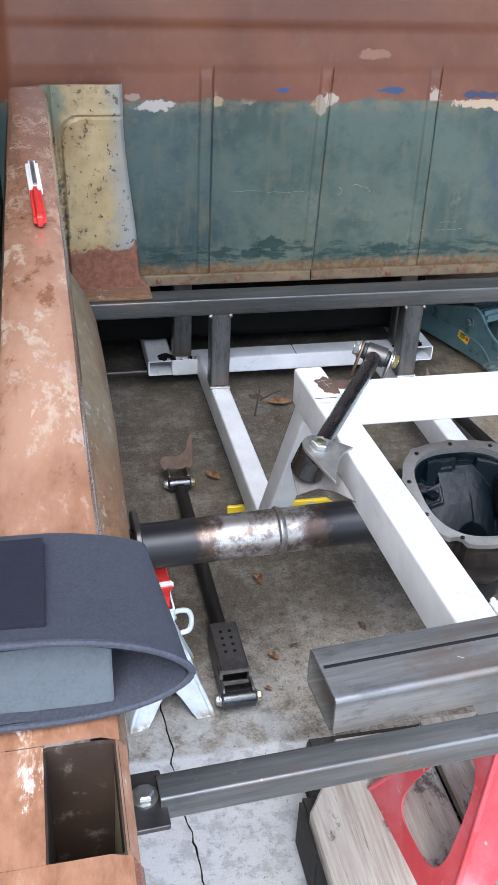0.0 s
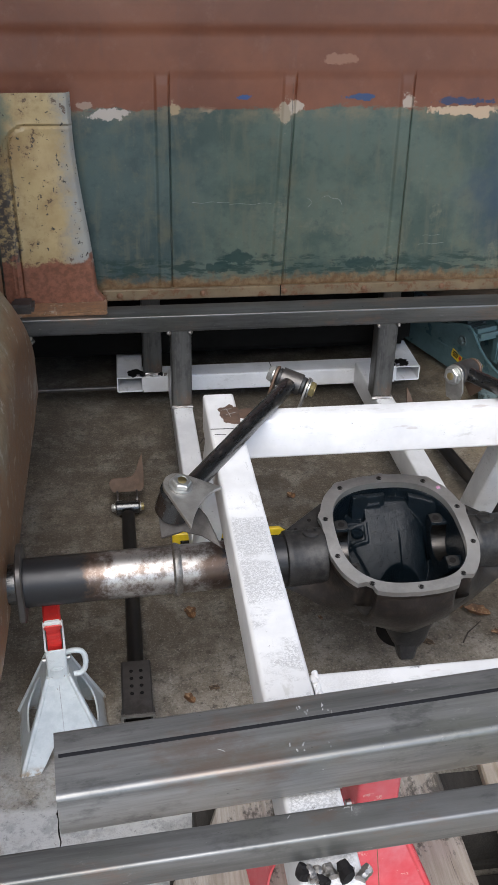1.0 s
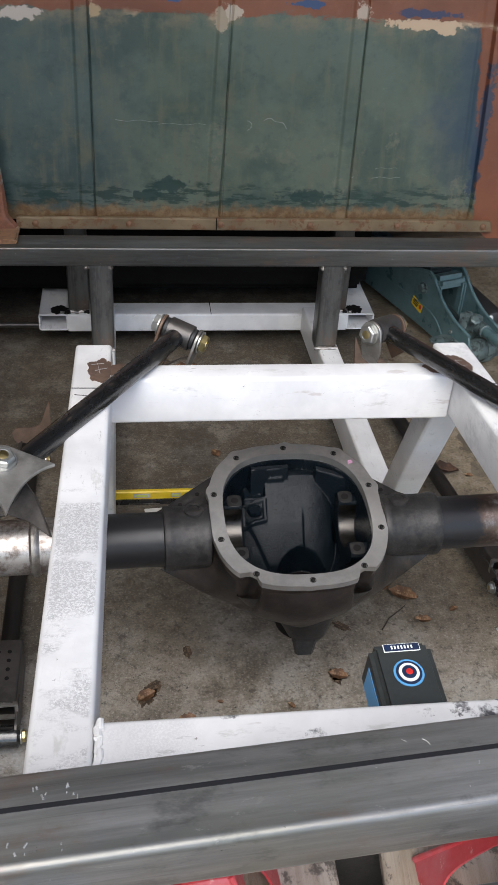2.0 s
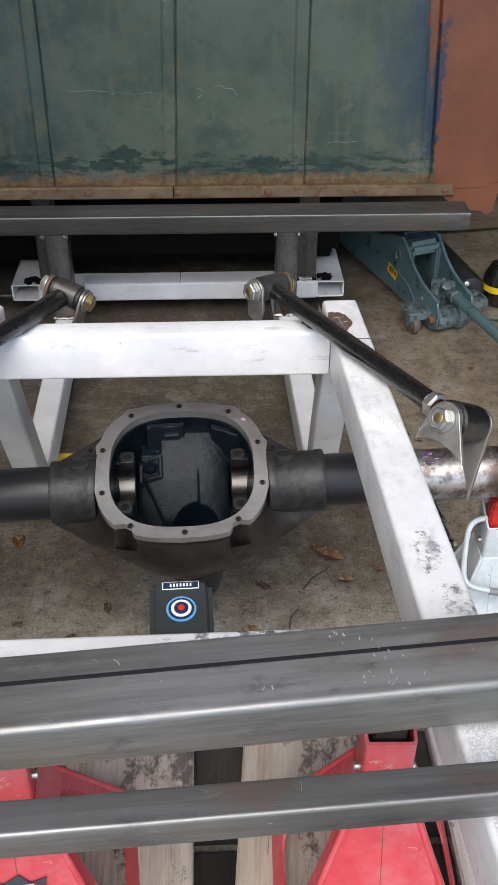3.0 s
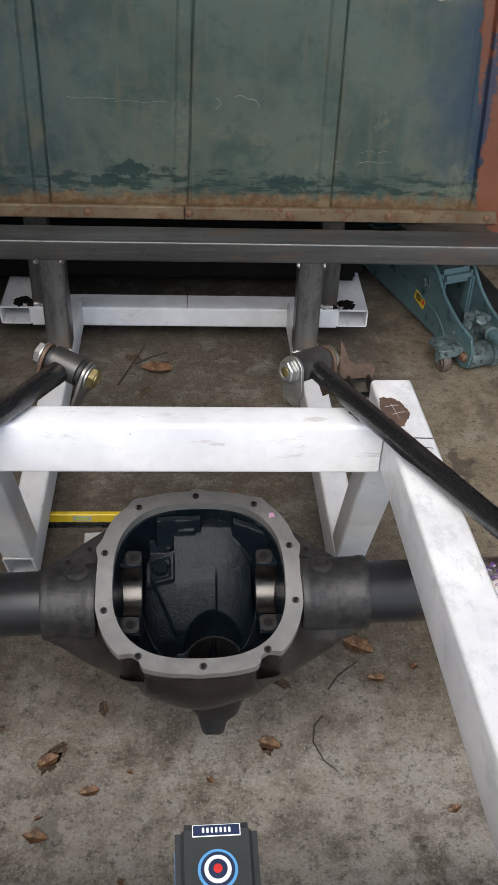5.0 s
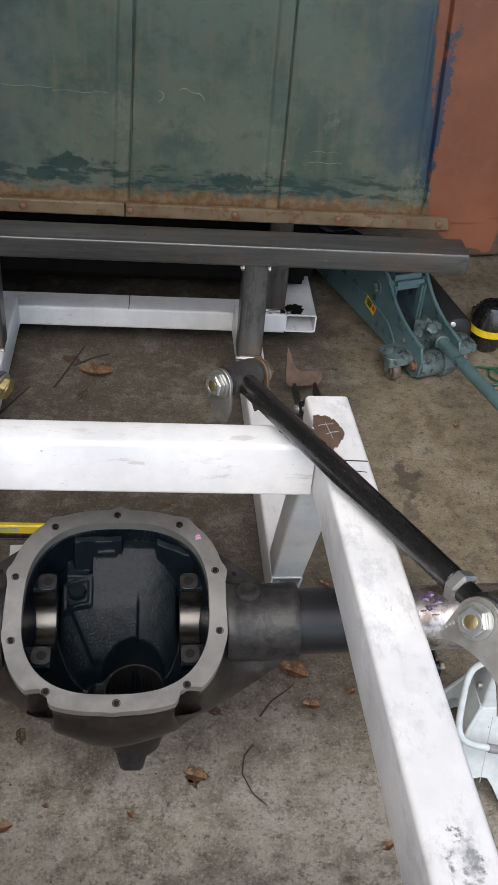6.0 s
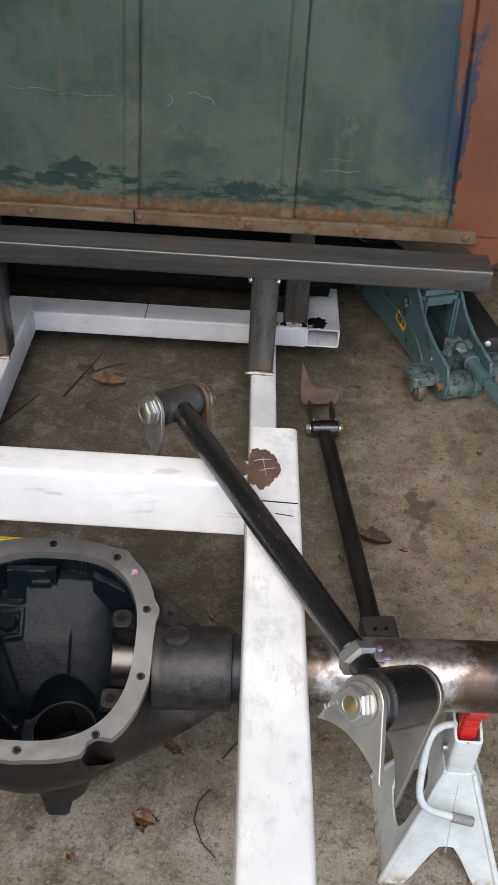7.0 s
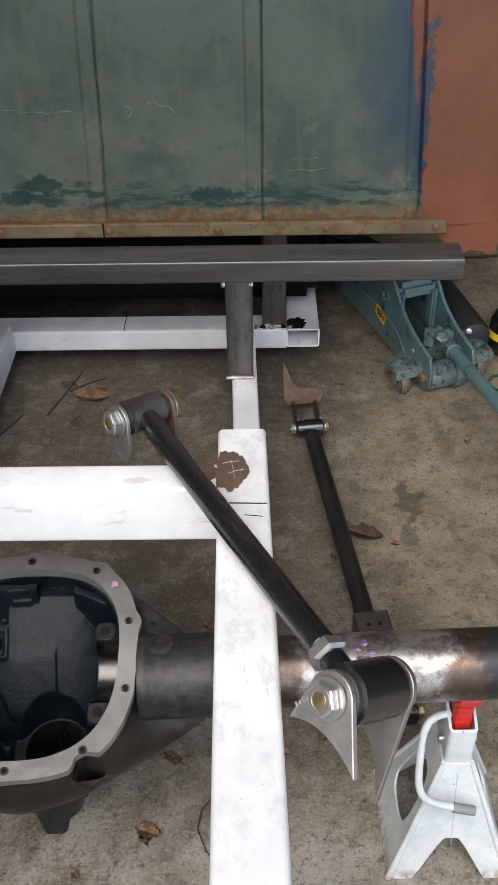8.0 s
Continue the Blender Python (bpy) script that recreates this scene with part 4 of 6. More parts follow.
    rnd = random.Random(seed)
    n = 40
    return plate([(r * (1 + k * noise.noise(Vector((2.2 * math.cos(a), 2.2 * math.sin(a), seed))) + 0.12 * rnd.uniform(-1, 1)) * math.cos(a), r * (1 + k * noise.noise(Vector((2.2 * math.cos(a), 2.2 * math.sin(a), seed))) + 0.12 * rnd.uniform(-1, 1)) * math.sin(a)) for a in [2 * math.pi * i / n for i in range(n)]], 0.001, 0)


ZF, ZN = 0.5235, 0.5965      # top of the upper rails at the kick-up and at the open end
for s, x, xn, xl in ((-1, 0.0265, 0.0200, 0.0130), (1, 0.5110, 0.5250, 0.4985)):
    hh = 0.063
    upper = tube_part("upper_rail", (xn, 0.425, ZN - hh / 2), (x, 1.303, ZF - hh / 2), 0.0475, hh, WHITE_ROUGH if s < 0 else WHITE_SMUDGED, frame_thing, "white painted rail with scuffs")
    # kick-up: the low rail starts with an open mitred end, a leaning strut stands on it and carries the upper rail
    near = (0.0185, 1.42, 0.086) if s < 0 else (0.5190, 1.42, 0.086)
    far = (xl, 2.199, 0.086) if s < 0 else (xl + 0.003, 2.199, 0.086)
    bm = rect_tube((Vector(far) - Vector(near)).length, 0.046, 0.068, 0.0032, 0.005)
    for v in bm.verts:
        if v.co.y < 0.05:
            v.co.y += 0.45 * (0.034 - v.co.z)
    part("low_rail", bm, WHITE, frame_thing, "white low rail with an open mitred end", along(near, far))
    foot, head = Vector((near[0], 1.443, 0.132)), Vector((near[0] - s * 0.011, 1.265, 0.472))
    bm = rect_tube((head - foot).length, 0.0455, 0.048, 0.0032, 0.005)
    d = (head - foot).normalized()
    bm.transform(along(foot, head, (0, -1, 0)))
    for v in bm.verts:
        v.co += d * (((0.1195 if v.co.z < 0.3 else 0.4665) - v.co.z) / d.z)
    part("strut", bm, WHITE, frame_thing, "white strut leaning from the low rail up to the upper rail")
    # bare patch where the paint was burnt off beside the weld
    shape = [(max(-0.0235, min(0.0235, 0.0165 * (1 + 0.5 * noise.noise(Vector((1.6 * math.cos(a), 1.6 * math.sin(a), 4.0 + s))) + 0.15 * noise.noise(Vector((7 * math.cos(a), 7 * math.sin(a), 2)))) * math.cos(a) - s * 0.0105)), 0.030 * (1 + 0.4 * noise.noise(Vector((1.6 * math.cos(a), 1.6 * math.sin(a), 4.0 + s))) + 0.14 * noise.noise(Vector((9 * math.cos(a), 9 * math.sin(a), 1)))) * math.sin(a)) for a in [2 * math.pi * i / 48 for i in range(48)]]
    bare = part("bare_patch", plate(shape, 0.001, 0), BARE, upper, "bare rusty patch burnt clear of paint", m=along((x, 1.232, 0.5300), (x, 1.332, 0.5217)))
    for a, b in (((-0.010, 0.012), (0.006, 0.016)), ((-0.004, -0.004), (0.010, 0.002)), ((-0.002, 0.018), (0.002, -0.012))):
        part("scribe_line", sweep([(a[0] - s * 0.008, a[1], 0.0006), ((a[0] + b[0]) / 2 - s * 0.008, (a[1] + b[1]) / 2 + 0.001, 0.0006), (b[0] - s * 0.008, b[1], 0.0006)], 0.0004, 5), SCRATCH, bare, m=along((x, 1.232, 0.5300), (x, 1.332, 0.5217)))
    for k, (oy, ox, ln) in enumerate(((-0.050, s * 0.006, 0.034), (-0.068, s * 0.011, 0.016))):
        part("marker_line", box(ln, 0.0010 - 0.0005 * k, 0.0006, 0), INK, upper, "black marker line", m=along((x, 1.232 + oy, 0.5301 - oy * 0.083), (x, 1.332 + oy, 0.5218 - oy * 0.083)) @ shift(ox, 0, 0) @ turn(-2 - 7 * k))
    xc = -0.1075 if s < 0 else 0.6235
    chan = tube_part("channel", (xc, 2.2, 0.080), (xc, 3.05, 0.080), 0.067, 0.042, WHITE, frame_thing, "white tube with an open end")
    part("burn_mark", soot_blot(0.021, 11 + s), SOOT_SHADE, chan, "black torch mark", m=shift(xc - s * 0.014, 2.222, 0.1017))
    xp = -0.048 if s < 0 else 0.565
    post = tube_part("rear_post", (xp, 2.238, 0.1015), (xp, 2.238, 0.34), 0.048, 0.048, STEEL_DARK, frame_thing, "raw dark steel upright", up=(0, 1, 0))
    part("weld", bead(0.052, 0.0045, 3 + s), WELD, post, m=shift(xp + 0.026, 2.211, 0.103) @ turn(90))
    for i, dx in enumerate((-0.034, -0.020, 0.0, 0.022, 0.036)):
        part("weld", bead(0.008, 0.0035 + 0.001 * (i % 2), 50 + i + s), SOOT_SHADE if i % 2 else WELD, post, m=shift(xp + dx, 2.205 + 0.002 * (i % 2), 0.1035) @ turn(90))
    xq = xl
    post = tube_part("front_post", (xq, 2.0220, 0.121), (xq, 2.0220, 0.3165), 0.0475, 0.0475, STEEL_DARK, frame_thing, "raw dark steel upright", up=(0, 1, 0))
    part("weld", bead(0.05, 0.0042, 7 + s), WELD, post, m=shift(xq + 0.025, 1.996, 0.122) @ turn(90))
    for dx in (-0.024, 0.024):
        part("tack_weld", bead(0.006, 0.004, 9 + s), WELD, post, m=shift(xq + dx, 1.994, 0.3145) @ turn(90))

tube_part("crossbar", (-0.074, 2.230, 0.078), (0.590, 2.230, 0.078), 0.062, 0.046, WHITE, frame_thing, "white crossbar low over the floor")
part("seam", box(0.0015, 0.0625, 0.0006, 0), CRACK, frame_thing, "thin dark joint line", m=shift(0.261, 2.230, 0.1013))
mid = tube_part("cross_tube", (0.0465, 1.2265, 0.4965), (0.4875, 1.2265, 0.4965), 0.038, 0.066, WHITE_MARKED, frame_thing, "white crossmember")
for cx, k in ((0.0625, 1), (0.4715, 2)):
    part("bare_patch", plate([(0.0185 * (1 + 0.3 * noise.noise(Vector((2 * math.cos(a), 2 * math.sin(a), k * 3.0)))) * math.cos(a), 0.0150 * math.sin(a)) for a in [2 * math.pi * i / 36 for i in range(36)]], 0.001, 0), BARE, mid, "bare rusty patch burnt clear of paint", m=shift(cx, 1.2300, 0.5298))
rear = tube_part("cross_tube", (0.0465, 0.632, 0.547), (0.4875, 0.632, 0.552), 0.046, 0.062, WHITE_SCUFFED, frame_thing, "white rear crossmember with dark scuffs")
for xw, k in ((0.050, 1), (0.482, 2)):
    for i in range(7):
        part("weld", bead(0.009, 0.0022 + 0.0010 * (i * 3 % 4) / 3, 30 + 9 * k + i), WHITE_SMUDGED, rear, "lumpy painted weld", m=shift(xw + 0.0015 * (i % 2) * (1 - 2 * k), 0.607 + i * 0.0065, 0.5755 + 0.002 * k))
beam = tube_part("beam", (-0.352, 2.027, 0.3370), (0.880, 2.027, 0.3370), 0.066, 0.041, STEEL_DARK, frame_thing, "raw dark steel box beam")
part("beam_bolt", join((rod(0.004, 0.03, 12), shift(0, 0, -0.03)), (hexagon(0.0085, 0.007), shift(0, 0, -0.026))), ZINC, beam, m=shift(-0.325, 2.03, 0.3125))
part("brake_bar", rod(0.006, 0.30, 12), DARK_PLATE, frame_thing, "thin bright steel bar", m=axis_z((-0.44, 2.245, 0.05), (-0.14, 2.245, 0.05)))

# ---------------------------------------------------------------- loose steel on the frame
big = thing("steel_tube", (0.28, 0.56, 0.595), "raw dark rectangular steel tube lying across the frame", "steel tube")
ba, bb = (-0.176, 0.5255, 0.6155), (0.80, 0.6015, 0.6185)
body = part("tube", rect_tube((Vector(bb) - Vector(ba)).length, 0.066, 0.043, 0.003, 0.006), STEEL, big, m=along(ba, bb))
part("weld_seam", box(0.0035, 0.97, 0.0008, 0.0002), INK, body, "black seam line", m=along(ba, bb) @ shift(-0.006, 0.488, 0.0216))
for k, (cx, cy, n) in enumerate(((0.025, 0.555, 9), (0.017, 0.519, 6), (0.425, 0.591, 8), (0.437, 0.556, 7), (0.459, 0.553, 4), (0.363, 0.549, 3), (0.448, 0.576, 5))):
    chalk = random.Random(70 + k)
    for i in range(n):
        px, py, qa = cx + chalk.uniform(-0.016, 0.016), cy + chalk.uniform(-0.005, 0.005), chalk.uniform(1.0, 2.2)
        ln = chalk.uniform(0.001, 0.0035)
        z = 0.6373 + 0.0031 * (px + 0.176)
        part("chalk_mark", sweep([(px, py, z), (px + ln * 0.5 * math.cos(qa), py + ln * 0.5 * math.sin(qa) + 0.0006, z), (px + ln * math.cos(qa), py + ln * math.sin(qa), z)], chalk.uniform(0.0003, 0.0008), 5), CHALK, body)

brace = thing("brace_tube", (0.2, 0.45, 0.60), "raw square steel brace tube with a bolted end plate", "steel tube")
ta, tb = (-0.328, 0.4410, 0.6150), (0.85, 0.5025, 0.6170)
thin = part("tube", rect_tube((Vector(tb) - Vector(ta)).length, 0.025, 0.025, 0.0025, 0.003), STEEL_MID, brace, m=along(ta, tb))
part("end_plate", plate(round_rect(0.052, 0.036, 0.002), 0.005), DARK_PLATE, brace, "dark steel end plate", m=along((-0.341, 0.4372, 0.6165), (-0.303, 0.4392, 0.6165)) @ shift(0, 0, 0.0))
part("end_bolt", join((lathe([(0.0105, 0), (0.0105, 0.0016), (0.007, 0.0018)], 24), shift(0, 0, 0)), (hexagon(0.0078, 0.005), shift(0, 0, 0.002))), ZINC, brace, "zinc hex bolt", m=shift(-0.3385, 0.4400, 0.6190))
rnd = random.Random(12)
for own, host, a, b, w, top_z in ((big, body, ba, bb, 0.026, 0.0217), (brace, thin, ta, tb, 0.009, 0.0127)):
    L = (Vector(b) - Vector(a)).length
    for i in range(9):
        p0 = Vector((rnd.uniform(-w, w), rnd.uniform(0.08, L - 0.08), top_z))
        ang, ln, bend = rnd.uniform(0, 6.3), rnd.uniform(0.002, 0.007), rnd.uniform(-1.2, 1.2)
        pts = []
        for q in range(5):
            pts.append(p0.copy())
            p0 += Vector((math.cos(ang) * ln / 4, math.sin(ang) * ln / 4, 0))
            p0.x = max(-w, min(w, p0.x))
            ang += bend / 4
        part("scratch", sweep(pts, rnd.uniform(0.00015, 0.0004), 5), SCRATCH, host, m=along(a, b))
lumps = random.Random(5)
for i in range(9):
    part("weld", bead(lumps.uniform(0.006, 0.012), lumps.uniform(0.0035, 0.0060), 40 + i), WELD if i % 3 else SOOT_SHADE, thin, "lumpy weld on the frame rail", m=shift(0.001 + 0.0048 * i, lumps.uniform(0.428, 0.436), 0.5985 + lumps.uniform(-0.001, 0.003)) @ turn(lumps.uniform(-60, 60)))


# ---------------------------------------------------------------- the axle
AX = lambda x: (x, 1.147 + 0.035 * x, 0.3175 + 0.0055 * x)
axle = thing("rear_axle", (0.2885, 1.16, 0.10), "bare rear axle housing with open differential and ground tubes", "axle")
FC = Vector((0.2893, 1.160, 0.3560))
FN = Vector((-0.0030, -0.170, 0.985)).normalized()
FU = (Vector((1, 0.014, 0.0040)) - FN * Vector((1, 0.014, 0.0040)).dot(FN)).normalized()
FV = FN.cross(FU)
FLANGE = Matrix((FU, FV, FN)).transposed().to_4x4()
FLANGE.translation = FC


def flange_ring(a, b, p, scallop=0.0, n=80, dy=-0.003):
    pts = []
    for i in range(n):
        t = 2 * math.pi * i / n
        c, s = math.cos(t), math.sin(t)
        k = (abs(c) ** p + abs(s) ** p) ** (-1 / p)
        e = scallop * max(0, math.cos(10 * t + math.pi)) ** 4 * (1.0 if s > 0.1 else 0.25)
        pts.append((a * k * c + e * c, b * k * s + e * s + dy))
    return pts


def loft(rings, close_last=False):
    bm = bmesh.new()
    vs = [[bm.verts.new(p) for p in ring] for ring in rings]
    for a, b in zip(vs, vs[1:]):
        bridge(bm, a, b)
    if close_last:
        bm.faces.new(vs[-1])
    return bm


def at_z(pts, z, k=1.0, dy=0.0, dx=0.0):
    return [(x * k + dx, y * k + dy, z) for x, y in pts]


def dented(pts, depth):
    """Two hollows at the front corners of the flange."""
    out = []
    for x, y in pts:
        a = math.degrees(math.atan2(y, x))
        e = depth * max(math.exp(-((a + 56) / 4.6) ** 4), math.exp(-((a + 124) / 4.6) ** 4))
        r = math.hypot(x, y)
        out.append((x * (1 - e / r), y * (1 - e / r)))
    return out


outer, inner = dented(flange_ring(0.1160, 0.1232, 2.75, 0.0042, 160), 0.011), flange_ring(0.0975, 0.105, 2.7, 0.0, 160)
face = part("gasket_face", loft([at_z(inner, -0.012), at_z(inner, 0.0), at_z(outer, 0.0), at_z(outer, -0.009)]), FACE, axle, "machined grey gasket face", m=FLANGE)
lip = dented(flange_ring(0.1145, 0.1218, 2.75, 0.0, 160), 0.020)
part("flange_lip", loft([at_z(outer, -0.009), at_z(lip, -0.011), at_z(lip, -0.026, 0.99), at_z(lip, -0.030, 0.96)]), CAST_BROWN, axle, "rusty brown lip under the flange", m=FLANGE)
part("housing", loft([at_z(lip, -0.024, 0.965), at_z(lip, -0.042, 0.92), at_z(lip, -0.062, 0.88)]), CAST, axle, "black cast iron housing", m=FLANGE)
# smooth belly that runs from the lip out to both tube collars and down to the nose
bm = bmesh.new()
rows = []
for k in range(15):
    v = k / 14
    row = []
    for i in range(73):
        s = i / 72
        a = (190 + 160 * s) / 360 * 160
        p0, p1 = lip[int(a) % 160], lip[(int(a) + 1) % 160]
        f = a - int(a)
        top = FLANGE @ Vector(((p0[0] + (p1[0] - p0[0]) * f) * 0.985, (p0[1] + (p1[1] - p0[1]) * f) * 0.985, -0.013))
        q = abs(2 * s - 1)
        xb = 0.108 + 0.372 * s
        low = Vector((xb, 1.082 + (AX(xb)[1] - 0.016 - 1.082) * q ** 1.6, 0.214 + 0.066 * q ** 1.25))
        w = v ** 2.0
        p = Vector((top.x + (low.x - top.x) * w, top.y + (low.y - top.y) * w, top.z + (low.z - top.z) * v ** 0.9))
        p.y -= 0.006 * math.sin(math.pi * v) * (1 - q)
        p += Vector((1, 1, 1)) * 0.0012 * noise.noise(p * 30)
        row.append(bm.verts.new(p))
    rows.append(row)
for a, b in zip(rows, rows[1:]):
    for i in range(72):
        bm.faces.new((a[i], a[i + 1], b[i + 1], b[i]))
part("belly", bm, CAST_BELLY, axle, "dark cast belly narrowing to the pinion nose", smooth=60)
nose = []
for depth, half, y_near, y_far in ((0.044, 0.088, -0.112, -0.094), (0.075, 0.076, -0.108, -0.076), (0.105, 0.054, -0.098, -0.060), (0.140, 0.038, -0.094, -0.052), (0.168, 0.028, -0.096, -0.060), (0.180, 0.020, -0.094, -0.066)):
    nose.append(at_z(flange_ring(half, (y_far - y_near) / 2, 2.6, 0.0, 64, 0), -depth, 1, (y_far + y_near) / 2, 0.020 * step(0.05, 0.18, depth)))
part("pinion_nose", loft(nose, True), CAST, axle, "rough cast nose tapering below the flange", m=FLANGE)


def bowl_height(x, y):
    """The rough casting inside: a deep bowl, a steep far wall with a wide smooth ramp, pads and ledges, a boss round the pinion bore."""
    yy = y + 0.003
    k = ((abs(x) / 0.097) ** 2.5 + (abs(yy) / 0.105) ** 2.5) ** (1 / 2.5)
    near_wall = ((0.0, 0.150), (0.46, 0.148), (0.62, 0.128), (0.80, 0.098), (0.94, 0.060), (0.985, 0.035), (1.0, 0.012), (2.0, 0.0115))
    far_wall = ((0.0, 0.150), (0.82, 0.148), (0.92, 0.120), (0.97, 0.050), (1.0, 0.012), (2.0, 0.0115))
    prof = far_wall if y > 0.022 else near_wall
    for (k0, d0), (k1, d1) in zip(prof, prof[1:]):
        if k0 <= k <= k1:
            d = d0 + (d1 - d0) * (k - k0) / (k1 - k0)
    inset = lambda lo, hi, q, e=0.003: step(lo - e, lo + e, q) * (1 - step(hi - e, hi + e, q))
    r = math.hypot(x - 0.018, y + 0.034)
    # wide barrel-shaped ramp down the far wall, its foot cut away round the pinion boss, with a low block on the lower half
    run = max(0, 0.088 - y)
    ramp_d = 0.030 + run * 0.50 + run * run * 3.6 + 0.016 * max(0, (x - 0.026) / 0.040) ** 2 + 0.006 * max(0, (-0.012 - x) / 0.03) ** 2
    ramp_d -= 0.0036 * inset(-0.058, 0.021, x, 0.0018) * step(0.050, 0.030, y) * step(-0.014, -0.008, y) * step(-0.002, 0.002, x + 0.054 - (0.034 - y) * 0.55)
    # square plate and its ring, a rounded lump above it
    ramp_d -= 0.0040 * inset(-0.066, -0.030, x, 0.0013) * inset(0.034, 0.061, y, 0.0013) - 0.0022 * inset(-0.061, -0.035, x, 0.0013) * inset(0.038, 0.057, y, 0.0013)
    left = -0.070 + 0.036 * step(0.060, 0.066, y)
    on = step(left - 0.004, left + 0.004, x) * (1 - step(0.064, 0.072, x)) * step(0.034, 0.042, r) * step(-0.030, -0.014, y)
    if ramp_d < d:
        d += (ramp_d - d) * on
    lump = 0.052 + 1.6 * max(0, abs(x + 0.047) - 0.012) + 1.6 * max(0, abs(y - 0.076) - 0.010)
    d = min(d, lump)
    # boss round the pinion bore
    d = min(d, 0.140 + 0.012 * step(0.044, 0.060, r)) if r > 0.033 else 0.2095
    # short step and two oily ledges near the far wall
    d -= 0.006 * inset(-0.026, -0.004, x, 0.0015) * inset(0.080, 0.084, y, 0.0015)
    d = min(d, 0.015 + 3.0 * max(0, abs(y - 0.0905 - 0.03 * (x + 0.03)) - 0.0035) + 9 * max(0, abs(x + 0.024) - 0.026))
    d = min(d, 0.017 + 3.0 * max(0, abs(y - 0.078 + 0.47 * (x - 0.066)) - 0.004) + 9 * max(0, abs(x - 0.066) - 0.024))
    return -max(0.0115, d + 0.0006 * noise.noise(Vector((x * 90, y * 90, 0)))), k


bm = bmesh.new()
grid = {}
for i in range(-102, 103):
    for j in range(-117, 105):
        x, y = i * 0.001, j * 0.001
        z, k = bowl_height(x, y)
        if k < 1.06:
            grid[i, j] = bm.verts.new((x, y, z))
for i, j in list(grid):
    q = [(i, j), (i + 1, j), (i + 1, j + 1), (i, j + 1)]
    if all(c in grid for c in q):
        bm.faces.new([grid[c] for c in q])
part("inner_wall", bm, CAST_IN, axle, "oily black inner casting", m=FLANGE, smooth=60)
# black colour stands for the shade down the bore
part("pinion_bore", join((pipe(0.0338, 0.0008, 0.07, 40), Matrix()), (lathe([(0.033, 0), (0.033, 0.0012)], 40), shift(0, 0, 0.001))), SOOT_SHADE, axle, "dark pinion bore", m=FLANGE @ shift(0.018, -0.034, -0.2090))
part("bore_ring", pipe(0.0345, 0.0012, 0.003, 40), BRIGHT, axle, m=FLANGE @ shift(0.018, -0.034, -0.1420))
part("plug", lathe([(0.0105, 0), (0.0105, 0.005), (0.009, 0.007), (0.006, 0.007), (0.006, 0.006)], 8), CAST_IN, axle, "eight-sided casting plug", m=FLANGE @ shift(-0.047, 0.0475, -0.0590))
for s in (-1, 1):
    # half-round bearing saddle with bolt holes fore and aft
    bm = bmesh.new()
    ringa, ringb = [], []
    pro = [(-0.058, 0.0), (-0.055, 0.004), (-0.036, 0.004)] + [(0.033 * math.cos(radians(a)), -0.033 * math.sin(radians(a))) for a in range(180, -1, -15)][::1] + [(0.036, 0.004), (0.053, 0.004), (0.058, 0.0), (0.058, -0.010), (0.050, -0.024), (0.040, -0.038), (0.022, -0.05), (-0.022, -0.05), (-0.040, -0.038), (-0.050, -0.024), (-0.058, -0.010)]
    for x, ring in ((0, ringa), (s * 0.026, ringb)):
        ring += [bm.verts.new((x, y, z)) for y, z in pro]
    bridge(bm, ringa, ringb)
    bm.faces.new(ringa)
    bm.faces.new(ringb)
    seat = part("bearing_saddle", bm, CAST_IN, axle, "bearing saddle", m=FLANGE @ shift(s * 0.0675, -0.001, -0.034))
    half = [(0.0325 * math.cos(radians(a)), 0.0325 * math.sin(radians(a))) for a in range(180, 361, 10)]
    bm = bmesh.new()
    r0 = [bm.verts.new((0, y, z)) for y, z in half]
    r1 = [bm.verts.new((s * 0.024, y, z)) for y, z in half]
    for i in range(len(half) - 1):
        bm.faces.new((r0[i], r0[i + 1], r1[i + 1], r1[i]))
    part("bore_surface", bm, BRIGHT, seat, "bright machined bore", m=FLANGE @ shift(s * 0.0685, -0.001, -0.0335))
    for dy in (-0.0455, 0.0455):
        part("bolt_hole", lathe([(0.0052, 0), (0.0052, 0.0012)], 16), SOOT_SHADE, seat, m=FLANGE @ shift(s * 0.0770, -0.002 + dy, -0.0298))
        part("lug_pad", plate(round_rect(0.020, 0.021, 0.007), 0.0016, 0.0004), SADDLE, seat, m=FLANGE @ shift(s * 0.0775, -0.002 + dy, -0.0300))
for bx, by in ((-0.003, 0.1125), (0.067, 0.099), (0.105, 0.037), (0.107, -0.038), (0.072, -0.099), (0.003, -0.1175), (-0.066, -0.104), (-0.105, -0.047), (-0.108, 0.030), (-0.071, 0.096)):
    # flat black disc for the shaded hole, bright speck painted as the thread's glint
    part("bolt_hole", lathe([(0.0028, 0), (0.0028, 0.0008)], 16), SOOT_SHADE, face, m=FLANGE @ shift(bx, by, 0.0))
    part("hole_rim", pipe(0.0042, 0.0009, 0.0006, 20), SADDLE, face, m=FLANGE @ shift(bx, by, 0.0))
    part("thread_glint", lathe([(0.0015, 0), (0.0012, 0.0004)], 10), BRIGHT, face, m=FLANGE @ shift(bx + 0.0006, by - 0.0006, 0.0007))
part("pink_mark", soot_blot(0.0032, 5, 0.9), simple("pink paint pen", (0.50, 0.27, 0.40), 0.5, 0.2, 0.3, 300), face, "smear of pink paint pen", m=FLANGE @ shift(0.088, 0.082, 0.0002))
